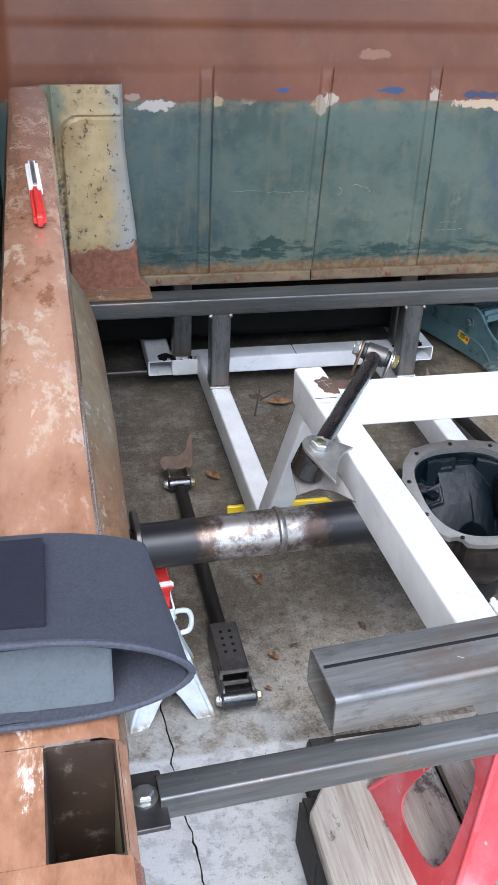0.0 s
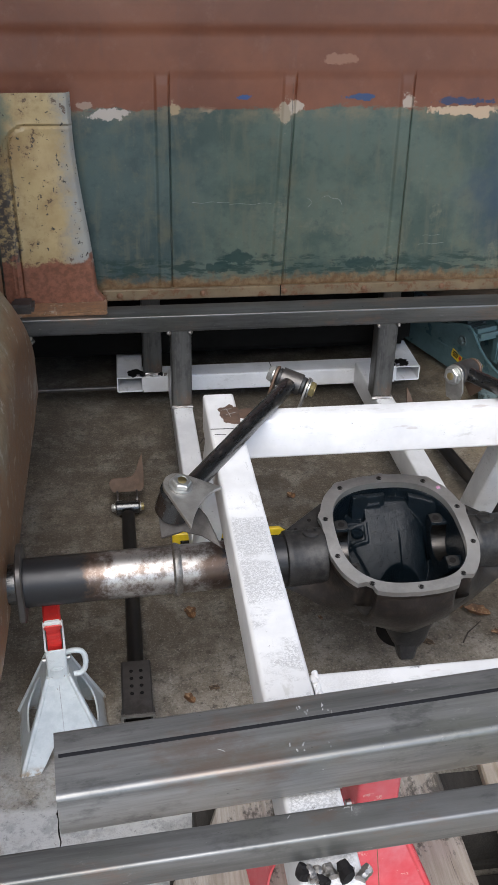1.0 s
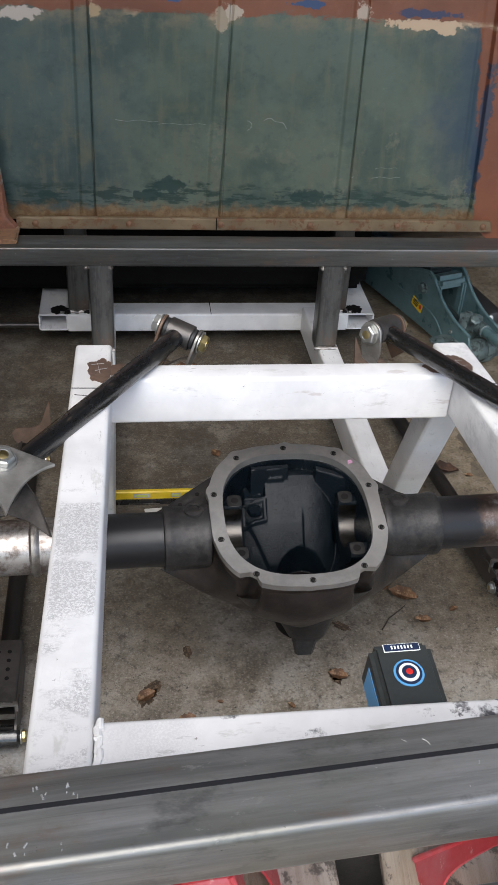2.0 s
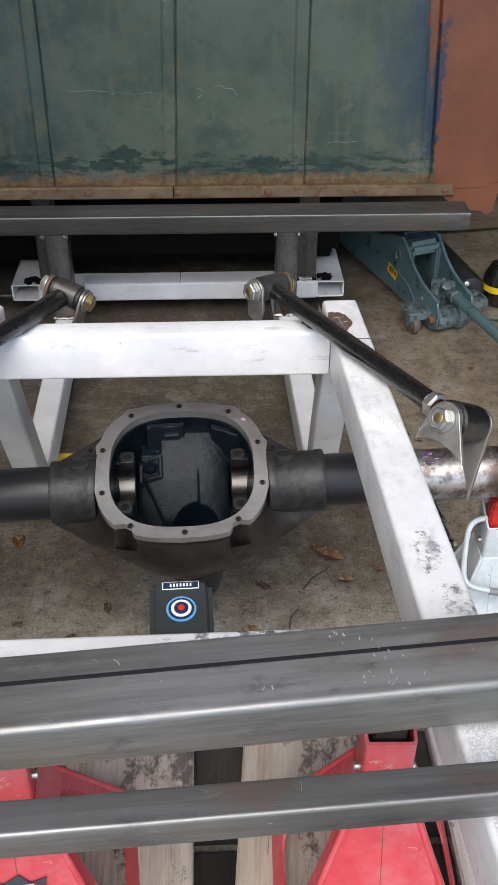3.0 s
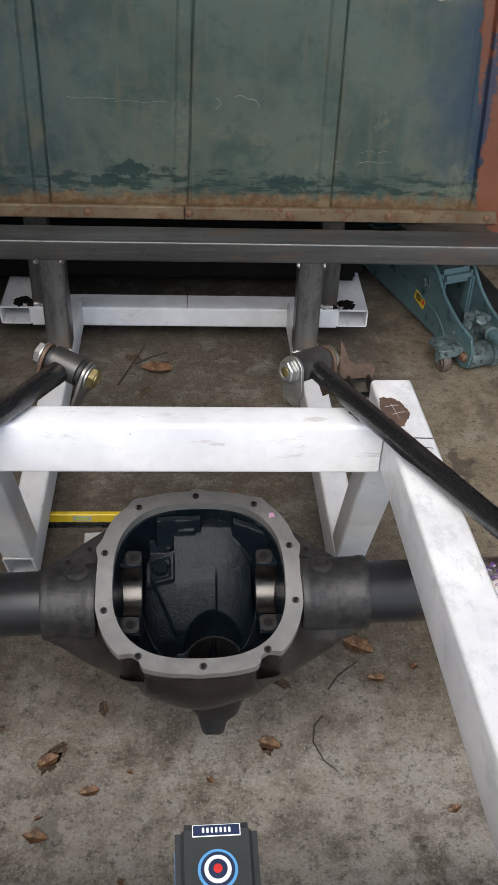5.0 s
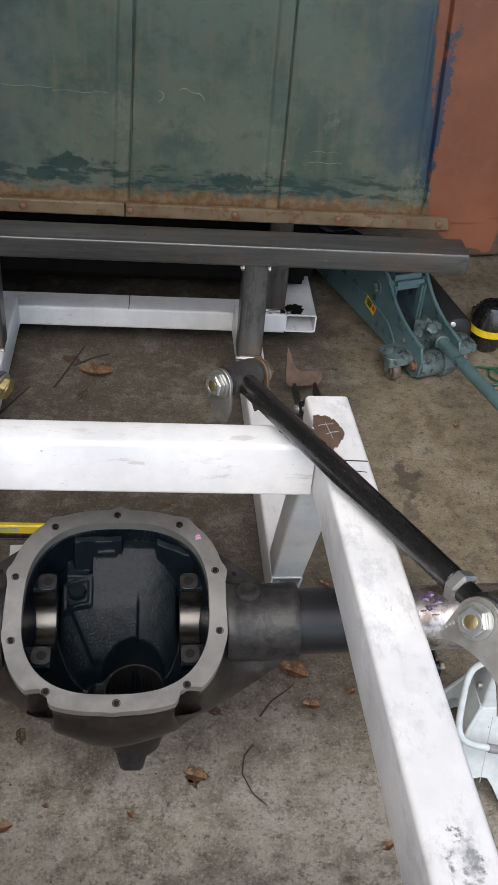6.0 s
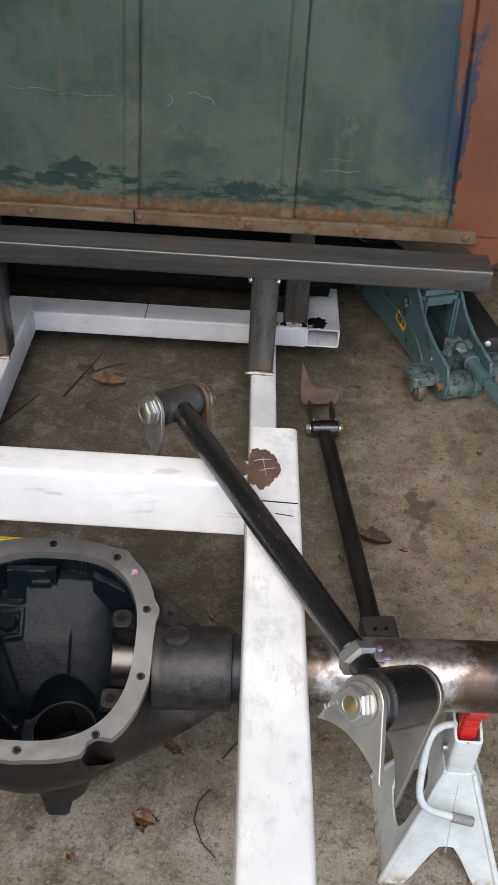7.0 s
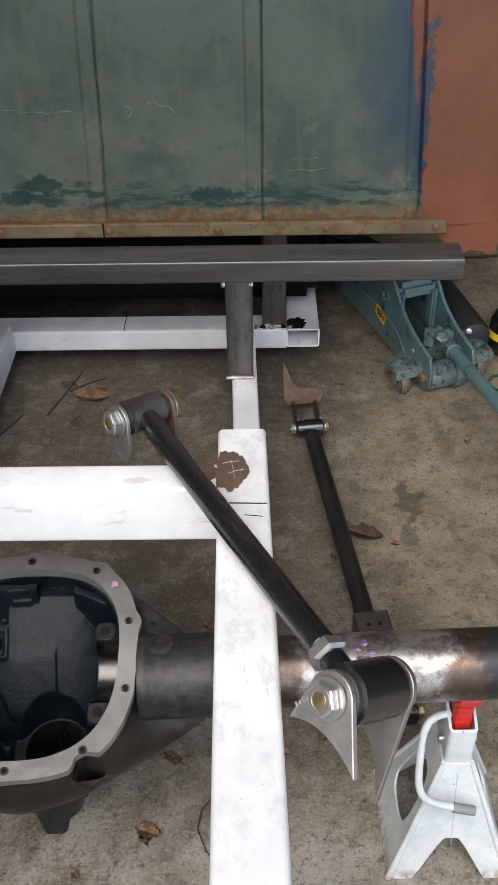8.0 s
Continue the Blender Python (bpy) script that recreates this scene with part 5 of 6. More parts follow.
part("nose_lug", plate([(-0.026, 0.050), (0.024, 0.050), (0.023, 0.045), (0.020, 0.0), (0.015, -0.022), (0.012, -0.038), (-0.012, -0.038), (-0.016, -0.020), (-0.022, 0.005), (-0.026, 0.05)], 0.022, 0.004), CAST, axle, m=Matrix.Translation((0.307, 1.108, 0.180)) @ turn(80, 'X'))
for s, xa, xb in ((-1, 0.112, 0.1735), (1, 0.4045, 0.484)):
    a, b = AX(xa), AX(xb)
    L = (Vector(b) - Vector(a)).length
    part("collar", lathe([(0.0365, 0), (0.0425, 0.001), (0.0432, 0.003), (0.0432, 0.010), (0.0420, 0.013), (0.0420, L - 0.013), (0.0432, L - 0.010), (0.0432, L - 0.003), (0.0425, L - 0.001), (0.0365, L)], 40), CAST, axle, "cast tube collar", m=axis_z(a, b))
    part("collar_plug", lathe([(0.014, -0.004), (0.013, 0.003), (0.008, 0.004), (0.008, 0.002), (0.003, 0.002)], 20), CAST, axle, m=Matrix.Translation(Vector(AX(0.428 if s > 0 else 0.152)) + Vector((0, 0.004, 0.0415))))
    wing = part("wing", plate([(s * -0.01, -0.02), (s * 0.082, -0.02), (s * 0.078, -0.004), (s * 0.064, 0.006), (s * -0.004, 0.062), (s * -0.01, 0.060)][::s], 0.008, 0.002), CAST, axle, "triangular cast wing with small holes", m=Matrix.Translation((0.2885 + s * 0.108, AX(0.3)[1] + 0.030, 0.335)) @ turn(10, 'X'))
    part("wing_hole", lathe([(0.003, 0), (0.003, 0.0008)], 12), SOOT_SHADE, wing, m=Matrix.Translation((0.2885 + s * 0.128, AX(0.3)[1] + 0.054, 0.3432)) @ turn(10, 'X'))
    part("wing_hole", lathe([(0.003, 0), (0.003, 0.0008)], 12), SOOT_SHADE, wing, m=Matrix.Translation((0.2885 + s * 0.152, AX(0.3)[1] + 0.036, 0.3402)) @ turn(10, 'X'))
R = 0.0362
ca, cb = AX(-0.07), AX(0.5)
part("tube", lathe([(R, -0.205), (R, -0.09), (R, 0.0), (R, 0.195)], 48), AXLE_TUBE, axle, "ground and heat-tinted axle tube", m=axis_z(ca, cb))
part("tube", lathe([(R, -0.18), (R, 0.0), (R, 0.30)], 48), AXLE_TUBE, axle, "ground and heat-tinted axle tube", m=axis_z(AX(0.655), AX(0.9)))
part("weld_ring", lathe([(R, -0.006), (R + 0.003, -0.003), (R + 0.0035, 0), (R + 0.002, 0.004), (R, 0.007)], 48, False), WELD, axle, m=axis_z(AX(-0.052), AX(0.4)))
part("end_flange", join((plate(round_rect(0.105, 0.092, 0.028, 6), 0.010, 0.002), Matrix())), DARK_PLATE, axle, "dark brake flange", m=axis_z(AX(-0.278), AX(0.4)))
part("stub", rod(0.030, 0.10, 32), BLACK, axle, "black axle end", m=axis_z(AX(-0.38), AX(0.4)))
for k, (dx, dy, r) in enumerate(((0, -0.014, 0.0062), (0.008, -0.008, 0.0042), (-0.006, -0.004, 0.0038), (0.004, -0.022, 0.0034), (-0.009, -0.018, 0.0028), (0.002, 0.002, 0.0030))):
    part("dye_mark", soot_blot(r, 8 + k, 0.8), PURPLE, axle, "spatter of purple layout dye", m=Matrix.Translation(Vector(AX(0.628 + dx)) + Vector((0, dy, 0.0004 + (0.0362 ** 2 - dy ** 2) ** 0.5))) @ turn(-math.degrees(math.asin(dy / 0.0362)) * -1, 'X'))
part("paper_tag", box(0.034, 0.026, 0.0006, 0.0002), PRINT, None, "small pale printed paper tag on the concrete", shift(0.110, 1.590, 0.001) @ turn(4), category="paper tag")


# ---------------------------------------------------------------- upper links
def hardware(parent, a, d, mat, size=1.0, name="nut"):
    """A washer and a nut or bolt head at a, facing along d."""
    m = axis_z(a, Vector(a) + Vector(d))
    part("washer", lathe([(0.0125 * size, 0), (0.0125 * size, 0.0018), (0.005, 0.002)], 24), ZINC, parent, m=m)
    part(name, join((hexagon(0.0105 * size, 0.0065 * size), shift(0, 0, 0.0018)), (pipe(0.0075 * size, 0.002, 0.0006), shift(0, 0, 0.0018 + 0.0065 * size))), mat, parent, m=m)
    part("thread_end", lathe([(0.0048 * size, 0), (0.0048 * size, 0.0010), (0.003 * size, 0.0014)], 16), GOLD, parent, "yellow zinc thread end", m=m @ shift(0, 0, 0.0012 + 0.0065 * size))


def bushing(parent, a, b, r, name="bushing_sleeve", mat=None):
    a, b = Vector(a), Vector(b)
    L = (b - a).length
    m = axis_z(a, b)
    s = part(name, lathe([(r - 0.004, 0), (r - 0.004, 0.003), (r, 0.004), (r, L - 0.004), (r - 0.004, L - 0.003), (r - 0.004, L)], 36), mat or BLACK, parent, "dark bushing sleeve", m=m)
    part("rubber_lip", lathe([(r - 0.006, -0.003), (r - 0.003, -0.001), (r - 0.003, 0.003)], 36), RUBBER, s, m=m)
    part("rubber_lip", lathe([(r - 0.003, L - 0.003), (r - 0.003, L + 0.001), (r - 0.006, L + 0.003)], 36), RUBBER, s, m=m)
    return s


def prong(head, left, right_, bite, r=0.018):
    """Bracket outline: round head, two tips and the hollow between them that seats on the axle tube."""
    (hx, hy), (lx, ly), (rx, ry) = head, left, right_
    al, ar = math.degrees(math.atan2(ly - hy, lx - hx)), math.degrees(math.atan2(ry - hy, rx - hx))
    while ar < al:
        ar += 360
    pts = [(lx, ly)]
    for i in range(9):
        t = i / 8
        q = ((1 - t) ** 2 * lx + 2 * t * (1 - t) * bite[0] + t * t * rx, (1 - t) ** 2 * ly + 2 * t * (1 - t) * bite[1] + t * t * ry)
        if 0 < i < 8:
            pts.append(q)
    pts.append((rx, ry))
    for i in range(13):
        a = ar + 60 + (al + 360 - 60 - ar - 60) * i / 12
        pts.append((hx + r * math.cos(radians(a)), hy + r * math.sin(radians(a))))
    return pts


# link whose lower bushing stands upright
link = thing("upper_link", (-0.055, 0.98, 0.50), "black upper link bar with bare steel brackets and bushings", "suspension link", "upper links")
top, foot = Vector((-0.053, 0.975, 0.578)), Vector((-0.062, 0.986, 0.535))
bushing(link, foot, top - Vector((0, 0, 0.004)), 0.0235)
ax = (top - foot).normalized()
fr = axis_z(top, top + ax, (0, 1, 0))
part("bracket", plate(prong((0, 0), (0.012, -0.064), (0.052, 0.006), (0.020, -0.012), 0.021), 0.005), PLATE, link, "bare laser-cut steel bracket", m=fr)
fr2 = axis_z(foot, foot + ax, (0, 1, 0))
lo = [Vector((-0.080, 1.000, 0.535)), Vector((-0.077, 0.968, 0.508)), Vector((-0.052, 0.962, 0.522)), Vector((-0.030, 0.950, 0.522)), Vector((-0.006, 0.933, 0.514)), Vector((-0.022, 0.968, 0.538)), Vector((-0.040, 1.000, 0.548))]
lo_u = (lo[4] - lo[1]).normalized()
lo_n = lo_u.cross(lo[0] - lo[1]).normalized()
lo_m = Matrix((lo_u, lo_n.cross(lo_u), lo_n)).transposed().to_4x4()
lo_m.translation = lo[1]
part("bracket", plate([tuple((lo_m.inverted() @ p).xy) for p in lo][::-1], 0.005), DARK_PLATE, link, "bare laser-cut steel bracket", m=lo_m)
hardware(link, top + ax * 0.003, ax, ZINC, 1.15)
fa, fb = Vector((0.122, 1.312, 0.546)), Vector((0.158, 1.296, 0.536))
mid_far = (fa + fb) / 2
near = top - ax * 0.030
d = (mid_far - near).normalized()
part("bar", rod(0.0124, (mid_far - near).length - 0.045, 28), BLACK, link, "black steel bar", m=axis_z(near + d * 0.030, mid_far))
part("threaded_end", rod(0.009, 0.03, 20), BLACK, link, m=axis_z(near + d * 0.010, mid_far))
bushing(link, fa, fb, 0.017, mat=DARK_PLATE)
fd = (fb - fa).normalized()
for p, sgn in ((fa, -1), (fb, 1)):
    q = axis_z(p + fd * sgn * 0.005, p + fd * sgn * 0.02, (0, 1, 0))
    zt = Vector((0, -0.35, -1)).normalized()
    loc = q.to_3x3().inverted() @ zt
    a0 = math.atan2(loc.y, loc.x)
    pts = [(0.016 * math.cos(a0 + t), 0.016 * math.sin(a0 + t)) for t in [radians(90 + 18 * i) for i in range(11)]] + [(0.038 * math.cos(a0 - 0.42), 0.038 * math.sin(a0 - 0.42)), (0.047 * math.cos(a0 + 0.10), 0.047 * math.sin(a0 + 0.10)), (0.030 * math.cos(a0 + 0.50), 0.030 * math.sin(a0 + 0.50))]
    part("mount_tab", plate(pts, 0.004), PLATE_MID if sgn > 0 else HORN, link, "steel mounting tab", m=q)
    hardware(link, p + fd * sgn * 0.008, fd * sgn, GOLD if sgn > 0 else ZINC, 1.2, "bolt_head" if sgn > 0 else "nut")

# link whose lower bushing lies on its side
link2 = thing("upper_link", (0.60, 0.95, 0.50), "black upper link bar with bare steel brackets and jam nut", "suspension link", "upper links")
top = Vector((0.570, 0.936, 0.581))
foot = Vector((0.622, 0.976, 0.543))
ax = (foot - top).normalized()
foot = top + (foot - top) * 0.84
bushing(link2, top + ax * 0.010, foot + ax * 0.002, 0.0215)
u2 = (Vector((1, 0, 0)) - ax * ax.x).normalized()
v2 = u2.cross(ax)
def brk(o):
    m = Matrix((u2, v2, -ax)).transposed().to_4x4()
    m.translation = o
    return m
part("bracket", plate(prong((0, 0), (-0.036, -0.016), (0.018, -0.050), (-0.004, -0.014), 0.0185), 0.005), PLATE, link2, "bare laser-cut steel bracket", m=brk(top + ax * 0.004))
part("bracket", plate(prong((0, 0), (-0.030, -0.030), (-0.014, -0.082), (-0.012, -0.03), 0.021), 0.005), PLATE_MID, link2, "grey laser-cut steel bracket", m=brk(foot + ax * 0.006))
for k in range(8):
    part("etched_bar", box(0.0016, 0.0034 - 0.0008 * (k % 3), 0.0004, 0), SCRATCH, link2, m=brk(top + ax * 0.004) @ turn(26) @ shift(-0.029 + 0.0036 * k, 0.0065, 0.0026))
hardware(link2, top, -ax, ZINC, 1.15)
fa, fb = Vector((0.397, 1.290, 0.549)), Vector((0.431, 1.318, 0.543))
mid_far = (fa + fb) / 2
near = (top + foot) / 2
d = (mid_far - near).normalized()
part("bar", rod(0.0112, (mid_far - near).length - 0.060, 28), BLACK, link2, "black steel bar", m=axis_z(near + d * 0.046, mid_far))
part("threaded_end", rod(0.010, 0.04, 20), BLACK, link2, m=axis_z(near + d * 0.012, mid_far))
part("jam_nut", hexagon(0.0150, 0.012, 0.0022), ZINC, link2, "zinc jam nut", m=axis_z(near + d * 0.034, mid_far))
bushing(link2, fa, fb, 0.017, mat=DARK_PLATE)
fd = (fb - fa).normalized()
for p, sgn in ((fa, -1), (fb, 1)):
    q = axis_z(p + fd * sgn * 0.005, p + fd * sgn * 0.02, (0, 1, 0))
    zt = Vector((0, -0.35, -1)).normalized()
    loc = q.to_3x3().inverted() @ zt
    a0 = math.atan2(loc.y, loc.x)
    pts = [(0.016 * math.cos(a0 + t), 0.016 * math.sin(a0 + t)) for t in [radians(90 + 18 * i) for i in range(11)]] + [(0.038 * math.cos(a0 - 0.42), 0.038 * math.sin(a0 - 0.42)), (0.047 * math.cos(a0 + 0.10), 0.047 * math.sin(a0 + 0.10)), (0.030 * math.cos(a0 + 0.50), 0.030 * math.sin(a0 + 0.50))]
    part("mount_tab", plate(pts, 0.004), PLATE if sgn < 0 else HORN, link2, "steel mounting tab", m=q)
    hardware(link2, p + fd * sgn * 0.008, fd * sgn, GOLD if sgn > 0 else ZINC, 1.2, "bolt_head" if sgn > 0 else "nut")


# ---------------------------------------------------------------- lower links on the floor
def lower_link(near, far, label, box_len=0.12):
    near, far = Vector(near), Vector(far)
    t = thing("lower_link", (near.x, near.y, 0.0), label, "suspension link", "lower links")
    d = (far - near).normalized()
    m = along(near, far)
    part("bar", rod(0.0140, (far - near).length - 0.16, 20), SATIN, t, m=axis_z(near + d * 0.13, far))
    clevis = rect_tube(box_len, 0.050, 0.058, 0.004, 0.004)
    bx = part("end_box", clevis, DARK_PLATE, t, "dark steel clevis box with adjusting holes", m=m @ shift(0, 0.03, 0.006))
    for i in range(4):
        for k in (-1, 1):
            part("adjust_hole", lathe([(0.0032, 0), (0.0032, 0.0008)], 10), SOOT_SHADE, bx, m=m @ shift(0.008 * k, 0.075 + i * 0.017, 0.0352))
    part("front_lip", rect_tube(0.006, 0.054, 0.03, 0.004, 0.003), PLATE, bx, m=m @ shift(0, 0.026, 0.020))
    for p, w in ((Vector((0, 0, 0)), 0.030), ((far - near).length * Vector((0, 1, 0)), 0.026)):
        o = m @ shift(*p)
        z = o @ shift(-w, 0, 0) @ turn(90, 'Y')
        part("bushing_sleeve", lathe([(0.012, 0), (0.0165, 0.003), (0.0165, 2 * w - 0.003), (0.012, 2 * w)], 24), BLACK, t, m=z)
        for sgn in (-1, 1):
            h = o @ shift(sgn * (w + 0.001), 0, 0)
            hardware(t, h.translation, h.to_3x3() @ Vector((sgn, 0, 0)), ZINC if sgn < 0 else GOLD, 0.85, "nut" if sgn < 0 else "bolt_head")
        for sgn in (-1, 1):
            part("cheek", plate(round_rect(0.07, 0.034, 0.012), 0.004), DARK_PLATE, t, m=o @ shift(sgn * (w - 0.005), 0.03 if p.y < 0.1 else 0.035, 0.004) @ turn(90, 'Z') @ turn(90, 'X'))
    o = m @ shift(0, (far - near).length + 0.035, 0.02)
    horn = [(-0.030, -0.008), (0.030, -0.008), (0.037, 0.0), (0.038, 0.030), (0.036, 0.078), (0.029, 0.062), (0.020, 0.036), (0.012, 0.027), (0.000, 0.024), (-0.028, 0.024), (-0.035, 0.020), (-0.038, 0.013), (-0.037, 0.004)]
    return t, o, horn


t, o, horn = lower_link((-0.120, 1.072, 0.030), (-0.1255, 1.735, 0.024), "black lower link bar with clevis ends on the floor")
part("axle_bracket", plate(horn, 0.005), HORN, t, "bare rusty horned bracket", m=o @ shift(0, 0.004, 0.004) @ turn(72, 'X'))
t, o, horn = lower_link((0.702, 1.310, 0.052), (0.626, 1.963, 0.030), "black lower link bar with clevis ends beside the frame")
part("axle_bracket", plate([(-x, y) for x, y in horn][::-1], 0.005), HORN, t, "bare rusty horned bracket", m=o @ shift(0.0, 0.040, -0.006) @ turn(74, 'X'))


# ---------------------------------------------------------------- jack stands
def smooth_path(pts, n=6):
    """A rounded line through the points."""
    p = [Vector(q) for q in pts]
    out = []
    for i in range(len(p) - 1):
        a, b, c, d = p[max(0, i - 1)], p[i], p[i + 1], p[min(len(p) - 1, i + 2)]
        for k in range(n):
            t = k / n
            out.append(0.5 * (2 * b + (c - a) * t + (2 * a - 5 * b + 4 * c - d) * t ** 2 + (3 * b - a - 3 * c + d) * t ** 3))
    return out + [p[-1]]


def windowed(wb, wt, h, lo, hi, fill, thick=0.003):
    """A tapering panel of base half-width wb and top half-width wt with one rounded window from lo to hi of its height."""
    half_at = lambda y: wb + (wt - wb) * y / h
    cy, ry = h * (lo + hi) / 2, h * (hi - lo) / 2
    n = 56
    outer, inner = [], []
    for i in range(n):
        a = 2 * math.pi * (i + 0.5) / n
        c, s = math.cos(a), math.sin(a)
        k = (abs(c) ** 3.2 + abs(s) ** 3.2) ** (-1 / 3.2)
        y = cy + ry * k * s
        inner.append((half_at(y) * fill * k * c, y))
        # where the ray from the window's centre leaves the panel
        best = 9.0
        for qx, qy, nx, ny in ((0, 0, 0, -1), (0, h, 0, 1), (wb, 0, h, wb - wt), (-wb, 0, -h, wb - wt)):
            den = c * nx + s * ny
            if den > 1e-6:
                best = min(best, (qx * nx + (qy - cy) * ny) / den)
        outer.append((c * best, cy + s * best))
    bm = bmesh.new()
    rings = [[bm.verts.new((x, y, z)) for x, y in ring] for ring, z in ((outer, -thick / 2), (outer, thick / 2), (inner, thick / 2), (inner, -thick / 2))]
    for a, b in zip(rings, rings[1:] + rings[:1]):
        bridge(bm, a, b)
    # corners that the even steps miss
    for x, y in ((wb, 0), (-wb, 0)):
        for ring in rings[:2]:
            v = min(ring, key=lambda q: (q.co.x - x) ** 2 + (q.co.y - y) ** 2)
            v.co.x, v.co.y = x, y
    return bm


def jack_stand(at, rz, H, mats, label, group, half=0.070, handle=1, wt=0.0155, wd=0.026, body=0.60, apex=0.36, lever=False, low=0.28):
    """A pressed steel stand: two folded faces with a notch between the feet, two with windows, a sleeve, ratchet column, saddle and handle."""
    paint, accent = mats
    base = Matrix.Translation(at) @ turn(rz)
    t = thing("jack_stand", at, label, "jack stand", group)
    hb = H * body
    for k in range(4):
        top_w, top_d = (wt, wd) if k % 2 == 0 else (wd, wt)
        slope = math.hypot(hb, half - top_d)
        m = base @ turn(90 * k) @ shift(0, -half, 0) @ turn(90 - math.degrees(math.atan2(half - top_d, hb)), 'X')
        if k % 2 == 0:
            notch = [(half * 0.60, 0.0), (half * 0.58, 0.003)] + [(half * (0.57 - 0.43 * q), slope * apex * q ** 0.9) for q in (0.25, 0.5, 0.75)] + [(half * 0.12, slope * apex), (0, slope * apex * 1.02)]
            pts = [(-top_w, slope), (top_w, slope), (half, 0.0)] + notch + [(-x, y) for x, y in notch[-2::-1]] + [(-half, 0.0)]
            panel = part("leg_panel", plate(pts[::-1], 0.003, 0.0008), paint, t, m=m)
            part("fold_line", box(0.0010, slope * (0.96 - apex), 0.0010, 0), SCUFF if handle else RUST, panel, m=m @ shift(0, slope * (1 + apex) / 2 - 0.01, 0.0012))
        else:
            part("leg_panel", windowed(half, top_w, slope, low, 0.80, 0.66), paint, t, m=m)
    for sx, sy in ((-1, -1), (1, -1), (1, 1), (-1, 1)):
        part("corner_fold", sweep([(sx * half, sy * half, 0.002), (sx * (half + wt) / 2, sy * (half + wd) / 2, hb / 2), (sx * wt, sy * wd, hb)], 0.0042, 10, 0.8), paint, t, m=base)
    # sleeve with a slanting mouth, lower at the front
    sh = H * 0.245
    bm = rect_tube(sh, 2 * wt, 2 * wd, 0.003, 0.005)
    for v in bm.verts:
        if v.co.y > sh / 2:
            v.co.y -= v.co.z * 0.35
    part("neck", bm, paint, t, m=base @ shift(0, 0, hb - 0.004) @ turn(90, 'X'))
    top = H - hb
    part("column", box(wt * 1.35, wd * 0.95, top * 0.98, 0.003), accent, t, "ratchet column", m=base @ shift(0, -0.002, hb + top * 0.49 - 0.004))
    for k in range(4):
        part("ratchet_tooth", box(wt * 1.2, 0.004, 0.006, 0.001), accent, t, m=base @ shift(0, -wd * 0.52, hb + top * (0.50 + 0.11 * k)))
    sad = [(-0.030, 0.002), (0.030, 0.002), (0.033, 0.016), (0.024, 0.010), (0.0, 0.006), (-0.024, 0.010), (-0.033, 0.016)]
    part("saddle", plate([(x * 0.85, y - 0.016) for x, y in sad], 2 * wt * 0.85, 0.003), accent if handle else PLATE, t, "worn saddle", m=base @ shift(0, 0, H) @ turn(90) @ turn(90, 'X'))
    pin = 2 * wt + 0.012
    part("pivot_pin", rod(0.0042, pin, 14), ZINC, t, m=base @ shift(-pin / 2, -wd * 0.3, hb + 0.020) @ turn(90, 'Y'))
    if handle and not lever:
        part("saddle_bar", rod(0.005, 0.034, 14), IVORY, t, "worn bare bar on the saddle", m=base @ shift(0.004, -0.008, H - 0.004) @ turn(90, 'Y'))
    if lever:
        part("saddle_face", box(2 * wt * 0.9, 0.010, 0.014, 0.003), PRINT, t, "worn pale saddle face", m=base @ shift(0, -wd * 0.72, H - 0.006))
        part("pawl_box", box(wt * 1.1, 0.008, 0.020, 0.002), paint, t, "small pawl box", m=base @ shift(0, -wd - 0.004, hb + 0.012))
        part("rust_hole", box(wt * 1.3, 0.0012, 0.010, 0.0004), RUST, t, "rusty slot", m=base @ shift(0, -wd - 0.0006, hb - 0.004))
    h = handle
    if not h:
        return t
    if lever:
        pts = [(wt, -0.012, hb + 0.034), (0.026, -0.014, hb + 0.038), (0.038, -0.016, hb + 0.036), (0.043, -0.019, hb + 0.026), (0.042, -0.024, hb + 0.012), (0.036, -0.027, hb + 0.004), (0.024, -0.027, hb + 0.002)]
    else:
        pts = [(wt - 0.004, -0.004, hb + 0.058), (0.024, -0.006, hb + 0.058), (0.036, -0.012, hb + 0.054), (0.042, -0.020, hb + 0.040), (0.044, -0.030, hb + 0.012), (0.044, -0.040, hb - 0.016), (0.040, -0.048, hb - 0.028), (0.030, -0.053, hb - 0.034), (0.014, -0.056, hb - 0.037), (0.004, -0.057, hb - 0.039)]
    hd = part("handle", sweep(smooth_path([(h * x, y, z) for x, y, z in pts]), 0.0043, 12), paint, t, m=base)
    if not lever:
        part("grip", sweep([(h * 0.006, -0.0568, hb - 0.0388), (h * -0.018, -0.0590, hb - 0.0425)], 0.0056, 14), GREY_TIP, hd, "grey vinyl tip", m=base)
    return t


jack_stand((-0.240, 1.130, 0), 6, 0.262, (STAND_WHITE, STAND_RED), "white jack stand with red ratchet column under the axle", "white jack stands", handle=1, lever=True)
jack_stand((0.745, 1.187, 0), 0, 0.278, (STAND_WHITE, STAND_RED), "chipped white jack stand with red ratchet column under the axle", "white jack stands", handle=-1)

# ---------------------------------------------------------------- pallet and red stands under the open end
pallet = thing("wooden_pallet", (0.25, 0.5, 0), "weathered wooden pallet on the concrete floor", "pallet")
for x0, x1, y1, cut in ((-0.085, 0.115, 0.885, 1), (0.125, 0.300, 0.90, 0), (0.352, 0.497, 0.915, 0), (0.60, 0.74, 0.905, 0)):
    w = x1 - x0
